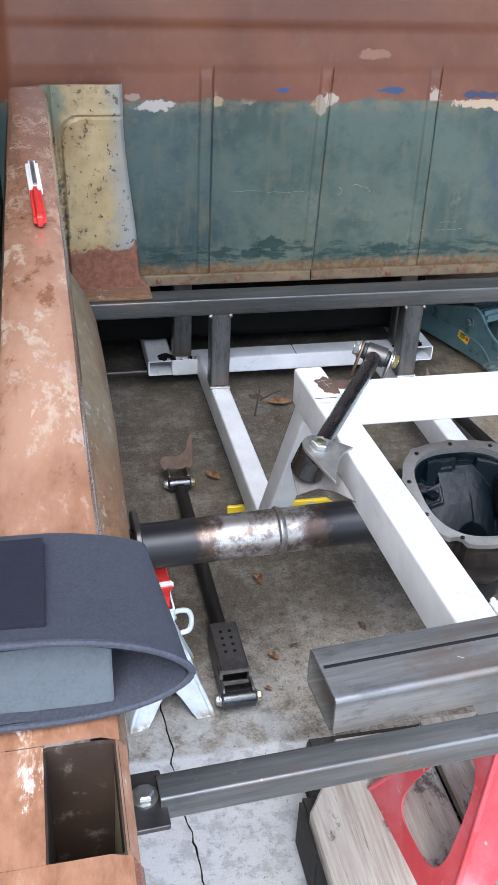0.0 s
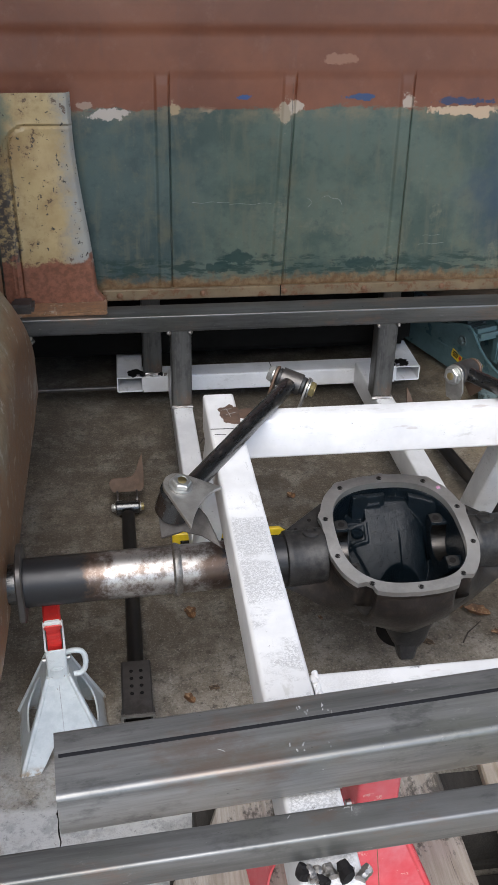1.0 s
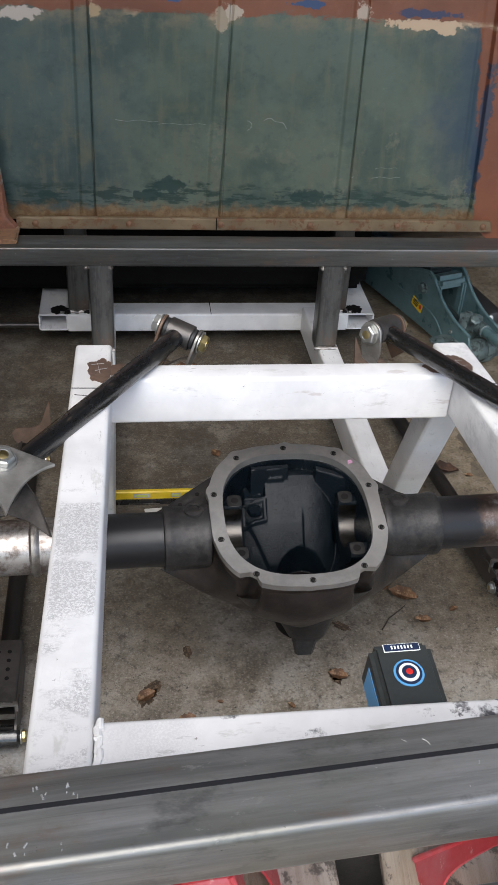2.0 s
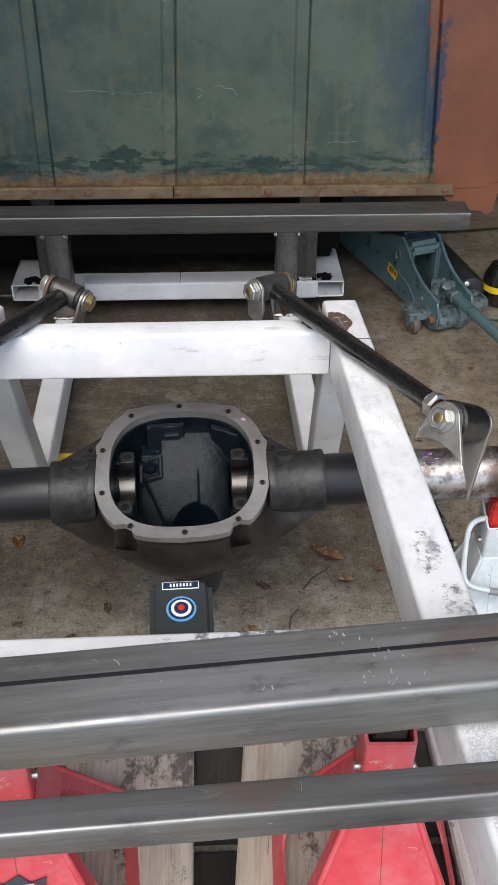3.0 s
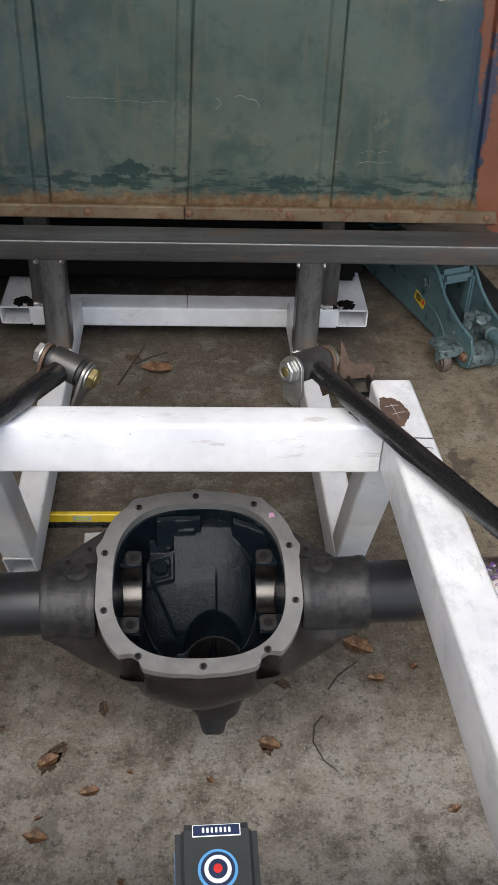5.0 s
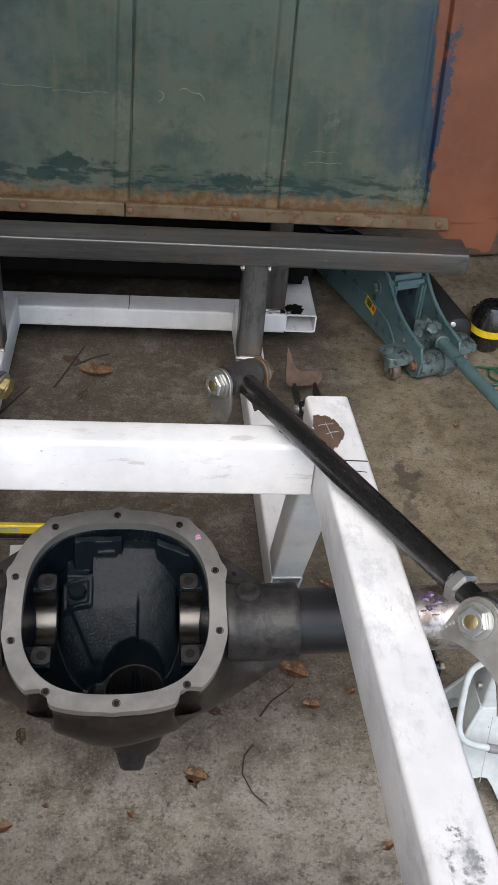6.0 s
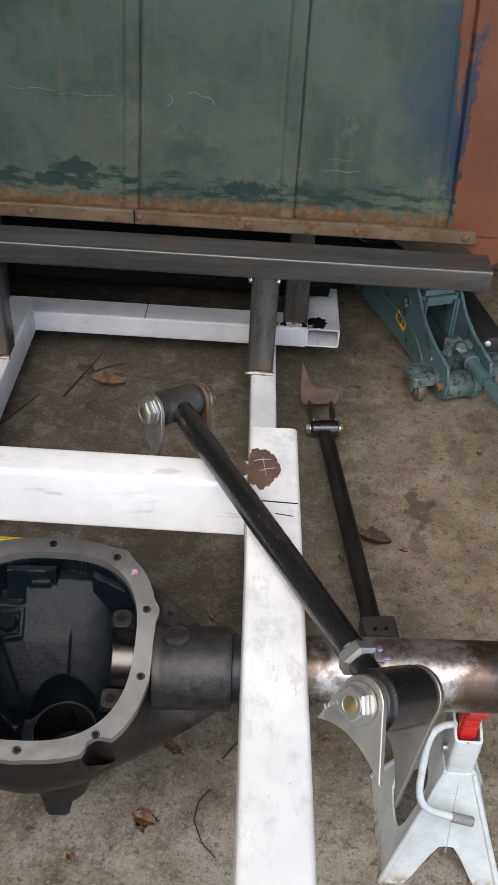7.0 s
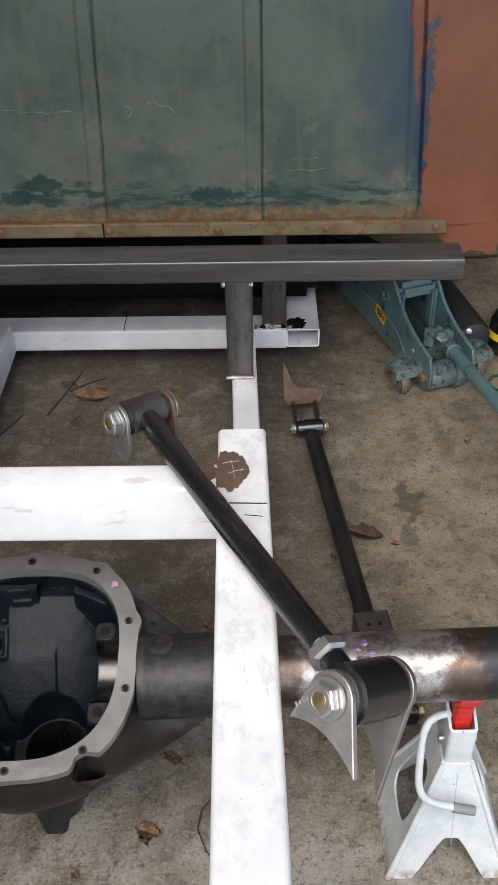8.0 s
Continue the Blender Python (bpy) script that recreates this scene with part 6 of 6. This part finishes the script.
    pts = [(-w / 2, -1.05), (w / 2, -1.05), (w / 2, 0), (-w / 2 + (0.07 if cut else 0), 0), (-w / 2 + (0.05 if cut else 0), -0.05), (-w / 2, -0.12)]
    part("deck_board", plate(pts, 0.020, 0.003), WOOD, pallet, m=shift((x0 + x1) / 2, y1, 0.112) @ (shift(0.014, 0, 0) @ turn(-5) if x0 == 0.352 else Matrix()))
# stringers and close-set bottom boards coloured dark, so the deck gaps look shaded
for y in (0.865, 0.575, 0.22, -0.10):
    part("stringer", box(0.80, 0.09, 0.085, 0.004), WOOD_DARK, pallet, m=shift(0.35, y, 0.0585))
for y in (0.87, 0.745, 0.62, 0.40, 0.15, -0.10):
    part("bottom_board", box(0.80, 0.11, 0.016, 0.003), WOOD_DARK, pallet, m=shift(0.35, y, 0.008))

part("corner_block", box(0.085, 0.09, 0.0995, 0.006), WOOD_DARK, pallet, "dark corner block", m=shift(-0.045, 0.765, 0.0510))
red_a = jack_stand((0.130, 0.690, 0.122), 6, 0.355, (RED, DARK_PLATE), "worn red jack stand on the pallet under the frame", "red jack stands", half=0.110, handle=0, wt=0.024, wd=0.024, low=0.12)
jack_stand((0.490, 0.690, 0.122), -2, 0.355, (RED, DARK_PLATE), "worn red jack stand on the pallet under the frame", "red jack stands", half=0.100, handle=0, wt=0.024, wd=0.024, low=0.12)


RA = Matrix.Translation((0.130, 0.690, 0.122)) @ turn(6) @ shift(0, -0.110, 0) @ turn(90 - math.degrees(math.atan2(0.086, 0.220)), 'X')
lab = part("torn_label", plate([(-0.030, 0.070), (-0.018, 0.082), (-0.004, 0.078), (0.010, 0.084), (0.026, 0.074), (0.022, 0.120), (0.028, 0.150), (0.012, 0.146), (0.002, 0.156), (-0.014, 0.148), (-0.024, 0.152), (-0.022, 0.110)], 0.001, 0), STICKER, red_a, "torn dark printed label", m=RA @ shift(0, 0.0, 0.0022))
for k in range(12):
    part("print_bar", box(0.034 - 0.008 * (k * 5 % 4) / 3, 0.0013, 0.0008, 0), PRINT, lab, m=RA @ shift(-0.002 + 0.002 * (k % 3), 0.087 + 0.0052 * k, 0.0030))
for k, (cx, cy, r) in enumerate(((0.016, 0.100, 0.007), (-0.012, 0.122, 0.006), (0.018, 0.136, 0.008), (0.002, 0.094, 0.004), (-0.016, 0.142, 0.005))):
    part("torn_spot", soot_blot(r, 60 + k, 0.9), RED, lab, "spot where the label is torn off", m=RA @ shift(cx, cy, 0.0036))


# ---------------------------------------------------------------- the trolley jack
JM = Matrix.Translation((0.9095, 2.1235, 0.0)) @ turn(20)
trolley = thing("trolley_jack", (0.920, 2.149, 0), "blue-grey trolley jack with caster wheels on the floor", "floor jack")
side = [(-0.012, 0.022), (-0.016, 0.060), (-0.006, 0.088), (0.06, 0.102), (0.115, 0.128), (0.15, 0.160), (0.168, 0.172), (0.19, 0.172), (0.26, 0.150), (0.52, 0.085), (0.56, 0.05), (0.55, 0.030), (0.20, 0.026), (0.06, 0.020), (0.01, 0.010)]
for s in (-1, 1):
    sp = part("side_plate", plate(side, 0.006, 0.0015), JACK, trolley, "blue-grey pressed side plate", m=JM @ shift(s * 0.047, 0, 0) @ turn(90, 'Z') @ turn(90, 'X'))
    part("plate_rib", join((sweep(smooth_path([(s * 0.049, 0.09, 0.045), (s * 0.049, 0.13, 0.075), (s * 0.049, 0.20, 0.085), (s * 0.049, 0.30, 0.085)]), 0.0035, 8, 0.5), Matrix())), JACK, sp, m=JM)
    part("edge_roll", sweep(smooth_path([(s * 0.047, y, z) for y, z in side[2:9]], 4), 0.0042, 8), JACK, sp, "rubbed rolled top edge", m=JM)
    part("pivot_bolt", join((lathe([(0.0155, 0), (0.0155, 0.002)], 24), Matrix()), (hexagon(0.011, 0.009), shift(0, 0, 0.002))), JACK_WORN, sp, m=JM @ shift(s * 0.050, 0.190, 0.128) @ turn(90 * s, 'Y'))
    part("plate_screw", lathe([(0.005, 0), (0.005, 0.002), (0.002, 0.003)], 12), ZINC, sp, m=JM @ shift(s * 0.050, 0.060, 0.070) @ turn(90 * s, 'Y'))
    part("axle_nut", join((lathe([(0.012, 0), (0.012, 0.002)], 20), Matrix()), (hexagon(0.009, 0.008), shift(0, 0, 0.002))), RUST if s < 0 else JACK_WORN, sp, m=JM @ shift(s * 0.050, 0.006, 0.040) @ turn(90 * s, 'Y'))
    br = part("caster_bracket", join((plate(round_rect(0.062, 0.058, 0.014), 0.006, 0.001), shift(0, 0, 0)), (box(0.060, 0.005, 0.020, 0.002), shift(0, -0.027, -0.008)), (lathe([(0.010, 0), (0.010, 0.006), (0.006, 0.008)], 16), shift(s * 0.012, 0.004, 0.003)), (lathe([(0.005, 0), (0.005, 0.003)], 10), shift(s * -0.018, -0.004, 0.003))), JACK_WORN, trolley, "chipped caster bracket", m=JM @ shift(s * 0.080, 0.040, 0.058))
    for q in (-1, 1):
        part("caster_fork", plate([(-0.010, 0.0), (0.012, 0.0), (0.007, -0.034), (0.0, -0.040), (-0.006, -0.034)], 0.0025, 0.0005), JACK_WORN, br, m=JM @ shift(s * 0.086 + q * 0.013, 0.034, 0.056) @ turn(90, 'Z') @ turn(90, 'X'))
    part("caster_wheel", lathe([(0.005, -0.009), (0.009, -0.011), (0.012, -0.008), (0.019, -0.0095), (0.0220, -0.006), (0.0230, 0.0), (0.0220, 0.006), (0.019, 0.0095), (0.012, 0.008), (0.009, 0.011), (0.005, 0.009)], 28), CASTER, br, "worn brown caster wheel", m=JM @ shift(s * 0.086, 0.028, 0.0232) @ turn(90, 'Y'))
    part("front_wheel", lathe([(0.006, -0.014), (0.030, -0.014), (0.030, 0.014), (0.006, 0.014)], 24), BLACK, trolley, m=JM @ shift(s * 0.048, 0.53, 0.030) @ turn(90, 'Y'))
part("lift_arm", box(0.075, 0.34, 0.045, 0.010, seg=3), JACK_DARK, trolley, "dark rubbed lifting arm", m=JM @ shift(0, 0.36, 0.128) @ turn(-9, 'X'))
part("saddle_cup", lathe([(0.03, 0), (0.045, 0.01), (0.045, 0.016), (0.036, 0.010)], 28), JACK_WORN, trolley, m=JM @ shift(0, 0.49, 0.122))
part("arm_yoke", join((box(0.012, 0.026, 0.095, 0.004), shift(-0.037, 0.150, 0.105)), (box(0.012, 0.026, 0.095, 0.004), shift(0.037, 0.150, 0.105)), (box(0.090, 0.050, 0.034, 0.012, seg=4), shift(0, 0.165, 0.152) @ turn(-12, 'X'))), JACK, trolley, "rounded yoke over the ram", m=JM)
part("ram", rod(0.020, 0.12, 24), JACK_DARK, trolley, "dark ram", m=JM @ shift(0.0, 0.075, 0.055) @ turn(-80, 'X'))
pump = part("pump_body", box(0.050, 0.045, 0.050, 0.012, seg=3), JACK_WORN, trolley, "chipped hydraulic pump", m=JM @ shift(0.010, 0.068, 0.066) @ turn(24, 'Z'))
part("release_drum", rod(0.028, 0.084, 28), JACK_WORN, trolley, "chipped round drum", m=JM @ shift(-0.042, 0.012, 0.036) @ turn(90, 'Y'))
part("drum_collar", rod(0.033, 0.018, 28), JACK_WORN, trolley, m=JM @ shift(0.012, 0.012, 0.036) @ turn(90, 'Y'))
lump = random.Random(6)
for k in range(9):
    part("pump_fitting", hexagon(lump.uniform(0.008, 0.016), lump.uniform(0.020, 0.040), 0.003), JACK_WORN, pump, m=JM @ shift(lump.uniform(-0.012, 0.034), lump.uniform(0.050, 0.085), lump.uniform(0.045, 0.085)) @ turn(lump.uniform(-50, 50), 'X') @ turn(lump.uniform(-60, 60), 'Y'))
part("cross_axle", rod(0.008, 0.106, 16), JACK_WORN, trolley, m=JM @ shift(-0.053, 0.004, 0.040) @ turn(90, 'Y'))
part("handle_socket", rod(0.0165, 0.035, 20), JACK_WORN, trolley, "chipped handle socket", m=axis_z(Vector((0.910, 2.166, 0.083)), Vector((0.963, 1.929, 0.100))))
part("handle_tube", rod(0.0130, 0.75, 20), JACK, trolley, "blue-grey jack handle", m=axis_z(Vector((0.914, 2.150, 0.084)), Vector((0.963, 1.929, 0.100))))
LJ = JM @ shift(-0.0504, 0.205, 0.075) @ turn(-90, 'Z') @ turn(90, 'X') @ turn(-14)
lab = part("warning_label", plate(round_rect(0.044, 0.024, 0.001), 0.0008, 0), YELLOW, trolley, "yellow warning label with red mark", m=LJ)
part("print_mark", plate(round_rect(0.010, 0.012, 0.004), 0.0006, 0), STAND_RED, lab, "red mark", m=LJ @ shift(0.0150, 0.003, 0.0006))
for k, (bx, by, bw) in enumerate(((-0.005, 0.0065, 0.022), (-0.005, 0.0010, 0.024), (-0.005, -0.0045, 0.018))):
    part("print_bar", box(bw, 0.0032, 0.0006, 0), INK, lab, m=LJ @ shift(bx, by, 0.0006))

roll = thing("black_tube", (0.98, 2.345, 0), "thick black rubber tube lying beside the trolley jack", "rubber tube")
part("tube", lathe([(0.030, 0), (0.037, 0.004), (0.040, 0.012), (0.040, 0.30), (0.037, 0.308), (0.030, 0.312)], 36), RUBBER, roll, m=axis_z((0.985, 2.245, 0.0405), (0.925, 2.540, 0.0405)))
part("end_screw", lathe([(0.006, 0), (0.006, 0.002), (0.002, 0.003)], 14), ZINC, roll, m=shift(0.970, 2.242, 0.066) @ turn(70, 'X'))
knob = thing("black_tool_case", (1.06, 2.26, 0), "rounded black plastic tool body on the floor", "power tool")
part("body", join((lathe([(0.001, 0), (0.03, 0.004), (0.042, 0.03), (0.042, 0.08), (0.028, 0.11), (0.001, 0.114)], 24), Matrix()), (box(0.05, 0.14, 0.05, 0.014, seg=3), shift(0.02, 0.06, 0.026))), BLACK, knob, m=shift(1.06, 2.26, 0.001))
part("yellow_band", lathe([(0.0435, 0.045), (0.0435, 0.062)], 24, False), YELLOW, knob, "yellow band", m=shift(1.06, 2.26, 0.001))
shaft = axis_z((1.085, 2.235, 0.085), (1.135, 2.225, 0.24))
part("shaft", rod(0.011, 0.17, 16), BLACK, knob, "black shaft", m=shaft)
part("collar", rod(0.0135, 0.022, 16), YELLOW, knob, "yellow collar", m=shaft @ shift(0, 0, 0.035))
part("collar", rod(0.0125, 0.018, 16), GREEN, knob, "green collar", m=shaft @ shift(0, 0, 0.0575))
cord = thing("green_cord", (1.05, 2.16, 0), "coiled green cord on the floor", "cord")
part("cord", sweep([(1.02 + 0.04 * math.cos(a) + 0.006 * a, 2.13 + 0.035 * math.sin(a), 0.006 + 0.002 * (i % 3)) for i, a in enumerate([0.45 * k for k in range(40)])], 0.0022, 8), GREEN, cord)

timber = thing("timber_beam", (1.3, 2.74, 0), "old brown timber beam lying on the floor", "timber")
bm = rect_tube(1.6, 0.12, 0.09, 0.03, 0.02, 24)
for v in bm.verts:
    v.co.z += 0.010 * noise.noise(Vector((v.co.x * 8, v.co.y * 5, v.co.z * 8)))
part("beam", bm, TIMBER, timber, m=along((0.70, 2.68, 0.05), (2.30, 2.92, 0.05)))

# ---------------------------------------------------------------- small things
level = thing("spirit_level", (0.09, 1.61, 0), "yellow torpedo spirit level with green vials on the floor", "spirit level")
part("body", plate([(0.0, 0.0), (0.225, 0.0), (0.245, 0.014), (0.225, 0.030), (0.0, 0.030)], 0.010, 0.002), YELLOW, level, "yellow level body", m=Matrix.Translation((-0.036, 1.6220, 0.0)) @ turn(90, 'X'))
part("base_strip", box(0.207, 0.0140, 0.0130, 0.001), BLACK, level, "black base strip", m=shift(0.084, 1.622, 0.0066))
for x, w in ((0.012, 0.026), (0.088, 0.036), (0.152, 0.022)):
    f = part("vial_frame", box(w, 0.0118, 0.0130, 0.002), SCUFF, level, "pale grey vial surround", m=shift(x, 1.622, 0.0212))
    part("vial", box(w * 0.75, 0.0128, 0.0085, 0.002), LIME, f, "green spirit vial", m=shift(x, 1.622, 0.0212))
part("base_edge", box(0.060, 0.0150, 0.002, 0.0005), PLATE, level, "worn bright edge of the base", m=shift(0.092, 1.622, 0.0030))

gauge = thing("angle_gauge", (0.302, 0.705, 0.51), "dark plastic magnetic angle gauge with blue sides and round target", "angle gauge")
GM = Matrix.Translation((0.3025, 0.699, 0.5395)) @ turn(2) @ turn(8, 'X')
gb = part("body", box(0.055, 0.098, 0.05, 0.006, seg=3), PLASTIC, gauge, m=GM @ shift(0, 0, -0.0255))
for s in (-1, 1):
    part("side_inlay", box(0.0012, 0.070, 0.030, 0.0004), BLUE, gb, "blue side inlay", m=GM @ shift(s * 0.0273, 0, -0.030))
part("screen_label", box(0.032, 0.008, 0.0008, 0.0003), IVORY, gb, "white framed navy label", m=GM @ shift(0, 0.042, 0.0))
part("label_field", box(0.0308, 0.0068, 0.0008, 0.0002), NAVY, gb, m=GM @ shift(0, 0.042, 0.0003))
for k in range(7):
    part("label_bar", box(0.0015, 0.0034, 0.0008, 0.0002), IVORY, gb, m=GM @ shift(-0.0087 + k * 0.0029, 0.042, 0.0006))
for k, (r, mat) in enumerate(((0.0130, BLUE), (0.0111, NAVY), (0.0088, IVORY), (0.0062, NAVY), (0.0029, STAND_RED))):
    part("target_ring", lathe([(r, 0), (r, 0.0006)], 32), mat, gb, m=GM @ shift(0, 0.0165, 0.0002 + k * 0.0006))

clamp = thing("red_marker", (-0.40, 1.42, 0.822), "red and white plastic clip lying on the bed rail", "clip")
CM = Matrix.Translation((-0.386, 1.15, 0.8225)) @ turn(2)
part("grip", box(0.016, 0.13, 0.017, 0.005, seg=3), STAND_RED, clamp, "red plastic grip", m=CM @ shift(0, 0.068, 0.009))
part("sleeve", box(0.018, 0.14, 0.015, 0.004), IVORY, clamp, "white plastic sleeve", m=CM @ shift(0.001, 0.196, 0.009))
part("slot", box(0.006, 0.12, 0.004, 0.0015), PLATE, clamp, m=CM @ shift(0.001, 0.198, 0.0165))

# black cloth pouch draped over the rail
pouch = thing("cloth_pouch", (-0.40, 0.44, 0.822), "black nylon pouch with hook-and-loop strip lying on the rail", "pouch")


def pouch_sheet(off, z0):
    bm = bmesh.new()
    rows = []
    n = 44
    for j in range(25):
        v = j / 24
        y = 0.462 - 0.130 * v
        row = []
        for i in range(n):
            a = 2 * math.pi * i / n
            w, h = 0.096 - off, 0.017 + 0.012 * v - off
            c, s = math.cos(a), math.sin(a)
            x = w * math.copysign(abs(c) ** (0.8 if c > 0 else 0.55), c)
            z = h * math.copysign(abs(s) ** (1.25 if c > 0 else 0.75), s)
            z += 0.002 * noise.noise(Vector((x * 22, y * 22, s)))
            row.append(bm.verts.new((-0.428 + x + 0.012 * v, y + 0.006 * c * v, 0.824 + h + off + z + z0 - 0.010 * v * max(0, c) + 0.004 * v)))
        rows.append(row)
    for a, b in zip(rows, rows[1:]):
        bridge(bm, a, b)
    bm.faces.new(rows[0])
    return bm


part("shell", pouch_sheet(0.0, 0.0), FABRIC, pouch)
part("lining", pouch_sheet(0.003, 0.0), FABRIC, pouch)
part("edge_binding", sweep([(-0.416 + 0.096 * math.copysign(abs(math.cos(a)) ** (0.8 if math.cos(a) > 0 else 0.55), math.cos(a)), 0.332 + 0.006 * math.cos(a), 0.824 + 0.029 + 0.004 + 0.029 * math.copysign(abs(math.sin(a)) ** (1.25 if math.cos(a) > 0 else 0.75), math.sin(a)) - 0.010 * max(0, math.cos(a))) for a in [2 * math.pi * i / 48 for i in range(49)]], 0.0022, 8), FABRIC, pouch, "stitched black edge binding")
ribs = [(-0.049, -0.0015), (0.049, -0.0015)] + [(0.049 - 0.0014 * q, 0.0012 + (0.0016 if q % 2 else 0.0)) for q in range(71)]
part("hook_strip", plate(ribs, 0.070, 0), FUZZ, pouch, "fuzzy dark hook-and-loop strip", m=shift(-0.431, 0.397, 0.8735) @ turn(-10.5, 'X') @ turn(90, 'Z') @ turn(90, 'X'), smooth=10)
part("inner_panel", box(0.125, 0.003, 0.044, 0.001), SHEEN, pouch, "grey inner panel", m=shift(-0.425, 0.347, 0.8500) @ turn(-16, 'X'))


# ---------------------------------------------------------------- leaves, twigs and floor cracks
def leaf_mesh(seed, L):
    rnd = random.Random(seed)
    bm = bmesh.new()
    n = 9
    rows = []
    for i in range(n + 1):
        t = i / n
        w = L * 0.30 * math.sin(math.pi * min(1, t * 0.95 + 0.04)) ** 0.8 * (1 + 0.25 * rnd.uniform(-1, 1))
        curl = 0.16 * L * (t - 0.5) ** 2 * 4
        rows.append([bm.verts.new((k * w, (t - 0.5) * L, 0.002 + curl * 0.5 + abs(k) * w * 0.45 + 0.03 * L * rnd.random())) for k in (-1, -0.5, 0, 0.5, 1)])
    for a, b in zip(rows, rows[1:]):
        for k in range(4):
            bm.faces.new((a[k], a[k + 1], b[k + 1], b[k]))
    return bm


for i, (x, y, L, rz) in enumerate(((0.531, 1.345, 0.055, 60), (0.552, 1.286, 0.030, 80), (0.197, 2.105, 0.075, 85), (0.087, 1.153, 0.035, 120), (0.386, 1.176, 0.035, 70), (0.084, 1.045, 0.035, 80), (0.146, 1.107, 0.030, 100),
                                   (-0.040, 1.783, 0.050, 40), (-0.015, 1.401, 0.040, 10), (-0.033, 1.185, 0.030, 30), (0.241, 1.773, 0.030, 20), (0.705, 1.700, 0.075, 70), (0.29, 1.02, 0.03, 20), (-0.06, 1.11, 0.018, 50), (0.60, 1.52, 0.02, 50), (0.92, 1.95, 0.02, 10))):
    part("dry_leaf", leaf_mesh(i, L * (0.8 if x == 0.705 else 0.92)), LEAF_DARK if x == 0.705 else LEAF, None, "crumpled dark rotten leaf on the concrete" if x == 0.705 else "curled dry brown leaf on the concrete", shift(x, y, 0.0005) @ turn(rz), category="leaf", group="dry leaves")
for k, (x, y, r) in enumerate(((0.012, 1.209, 0.01), (0.095, 1.167, 0.02), (0.154, 1.24, 0.012), (0.412, 1.281, 0.014), (0.389, 1.176, 0.014), (0.09, 1.153, 0.018), (0.383, 1.176, 0.014), (0.146, 2.156, 0.022), (0.213, 2.136, 0.014), (0.176, 2.03, 0.018), (0.649, 1.653, 0.008), (0.702, 2.149, 0.008))):
    part("leaf_litter", soot_blot(r, 90 + k, 0.6), LITTER, None, "flattened scrap of brown leaf litter on the concrete", shift(x, y, 0.0006) @ turn(47 * k) @ Matrix.Diagonal((1.0, 0.55, 1.0, 1.0)), category="leaf litter", group="dry leaves")
rnd = random.Random(33)
for i in range(14):
    part("dry_leaf", leaf_mesh(40 + i, rnd.uniform(0.010, 0.022)), LEAF, None, "small scrap of dry brown leaf on the concrete", shift(rnd.uniform(-0.05, 0.85), rnd.uniform(0.98, 1.75), 0.0005) @ turn(rnd.uniform(0, 360)), category="leaf", group="dry leaves")
for i, pts in enumerate(([(0.478, 1.267), (0.495, 1.292), (0.520, 1.312), (0.531, 1.322)], [(0.465, 1.222), (0.452, 1.205), (0.448, 1.179), (0.460, 1.150), (0.478, 1.132)], [(0.118, 2.05), (0.140, 2.12), (0.166, 2.203)], [(0.150, 2.13), (0.185, 2.16), (0.219, 2.178)], [(0.02, 1.95), (0.05, 2.01), (0.07, 2.05)])):
    part("twig", sweep([(x, y, 0.003) for x, y in pts], 0.0024 if pts[0][1] > 1.9 else 0.0014, 6, 0.5), TWIG, None, "thin dry twig on the concrete", category="twig", group="twigs")


rnd = random.Random(21)
bm = bmesh.new()
for i in range(420):
    x, y = rnd.uniform(-0.25, 1.0), rnd.uniform(0.95, 2.2)
    r = rnd.uniform(0.0005, 0.0015)
    a = rnd.uniform(0, 6.3)
    vs = [bm.verts.new((x + r * math.cos(a + q * 1.57) * rnd.uniform(0.5, 1.6), y + r * math.sin(a + q * 1.57) * rnd.uniform(0.5, 1.6), 0.0004)) for q in range(4)]
    tip = bm.verts.new((x, y, r * 0.7))
    for q in range(4):
        bm.faces.new((vs[q], vs[(q + 1) % 4], tip))
part("floor_debris", bm, TWIG, None, "dark crumbs of dirt scattered over the concrete", kind="stuff", category="debris", smooth=10)


def crack_strip(pts, w, seed):
    rnd = random.Random(seed)
    fine = []
    for (x0, y0), (x1, y1) in zip(pts, pts[1:]):
        for k in range(7):
            t = k / 7
            fine.append((x0 + (x1 - x0) * t + rnd.uniform(-1, 1) * 0.0022, y0 + (y1 - y0) * t))
    fine.append(pts[-1])
    bm = bmesh.new()
    rows = [[bm.verts.new((x + s * w * rnd.uniform(0.3, 1.2), y, 0.0006)) for s in (-1, 1)] for x, y in fine]
    for a, b in zip(rows, rows[1:]):
        bm.faces.new((a[0], a[1], b[1], b[0]))
    return bm


setting("floor_crack", crack_strip([(-0.248, 1.16), (-0.248, 1.094), (-0.240, 1.013), (-0.245, 0.98), (-0.239, 0.894), (-0.233, 0.834), (-0.230, 0.771), (-0.222, 0.66), (-0.225, 0.5)], 0.0016, 2), CRACK, None, "thin dark crack across the concrete", "crack")
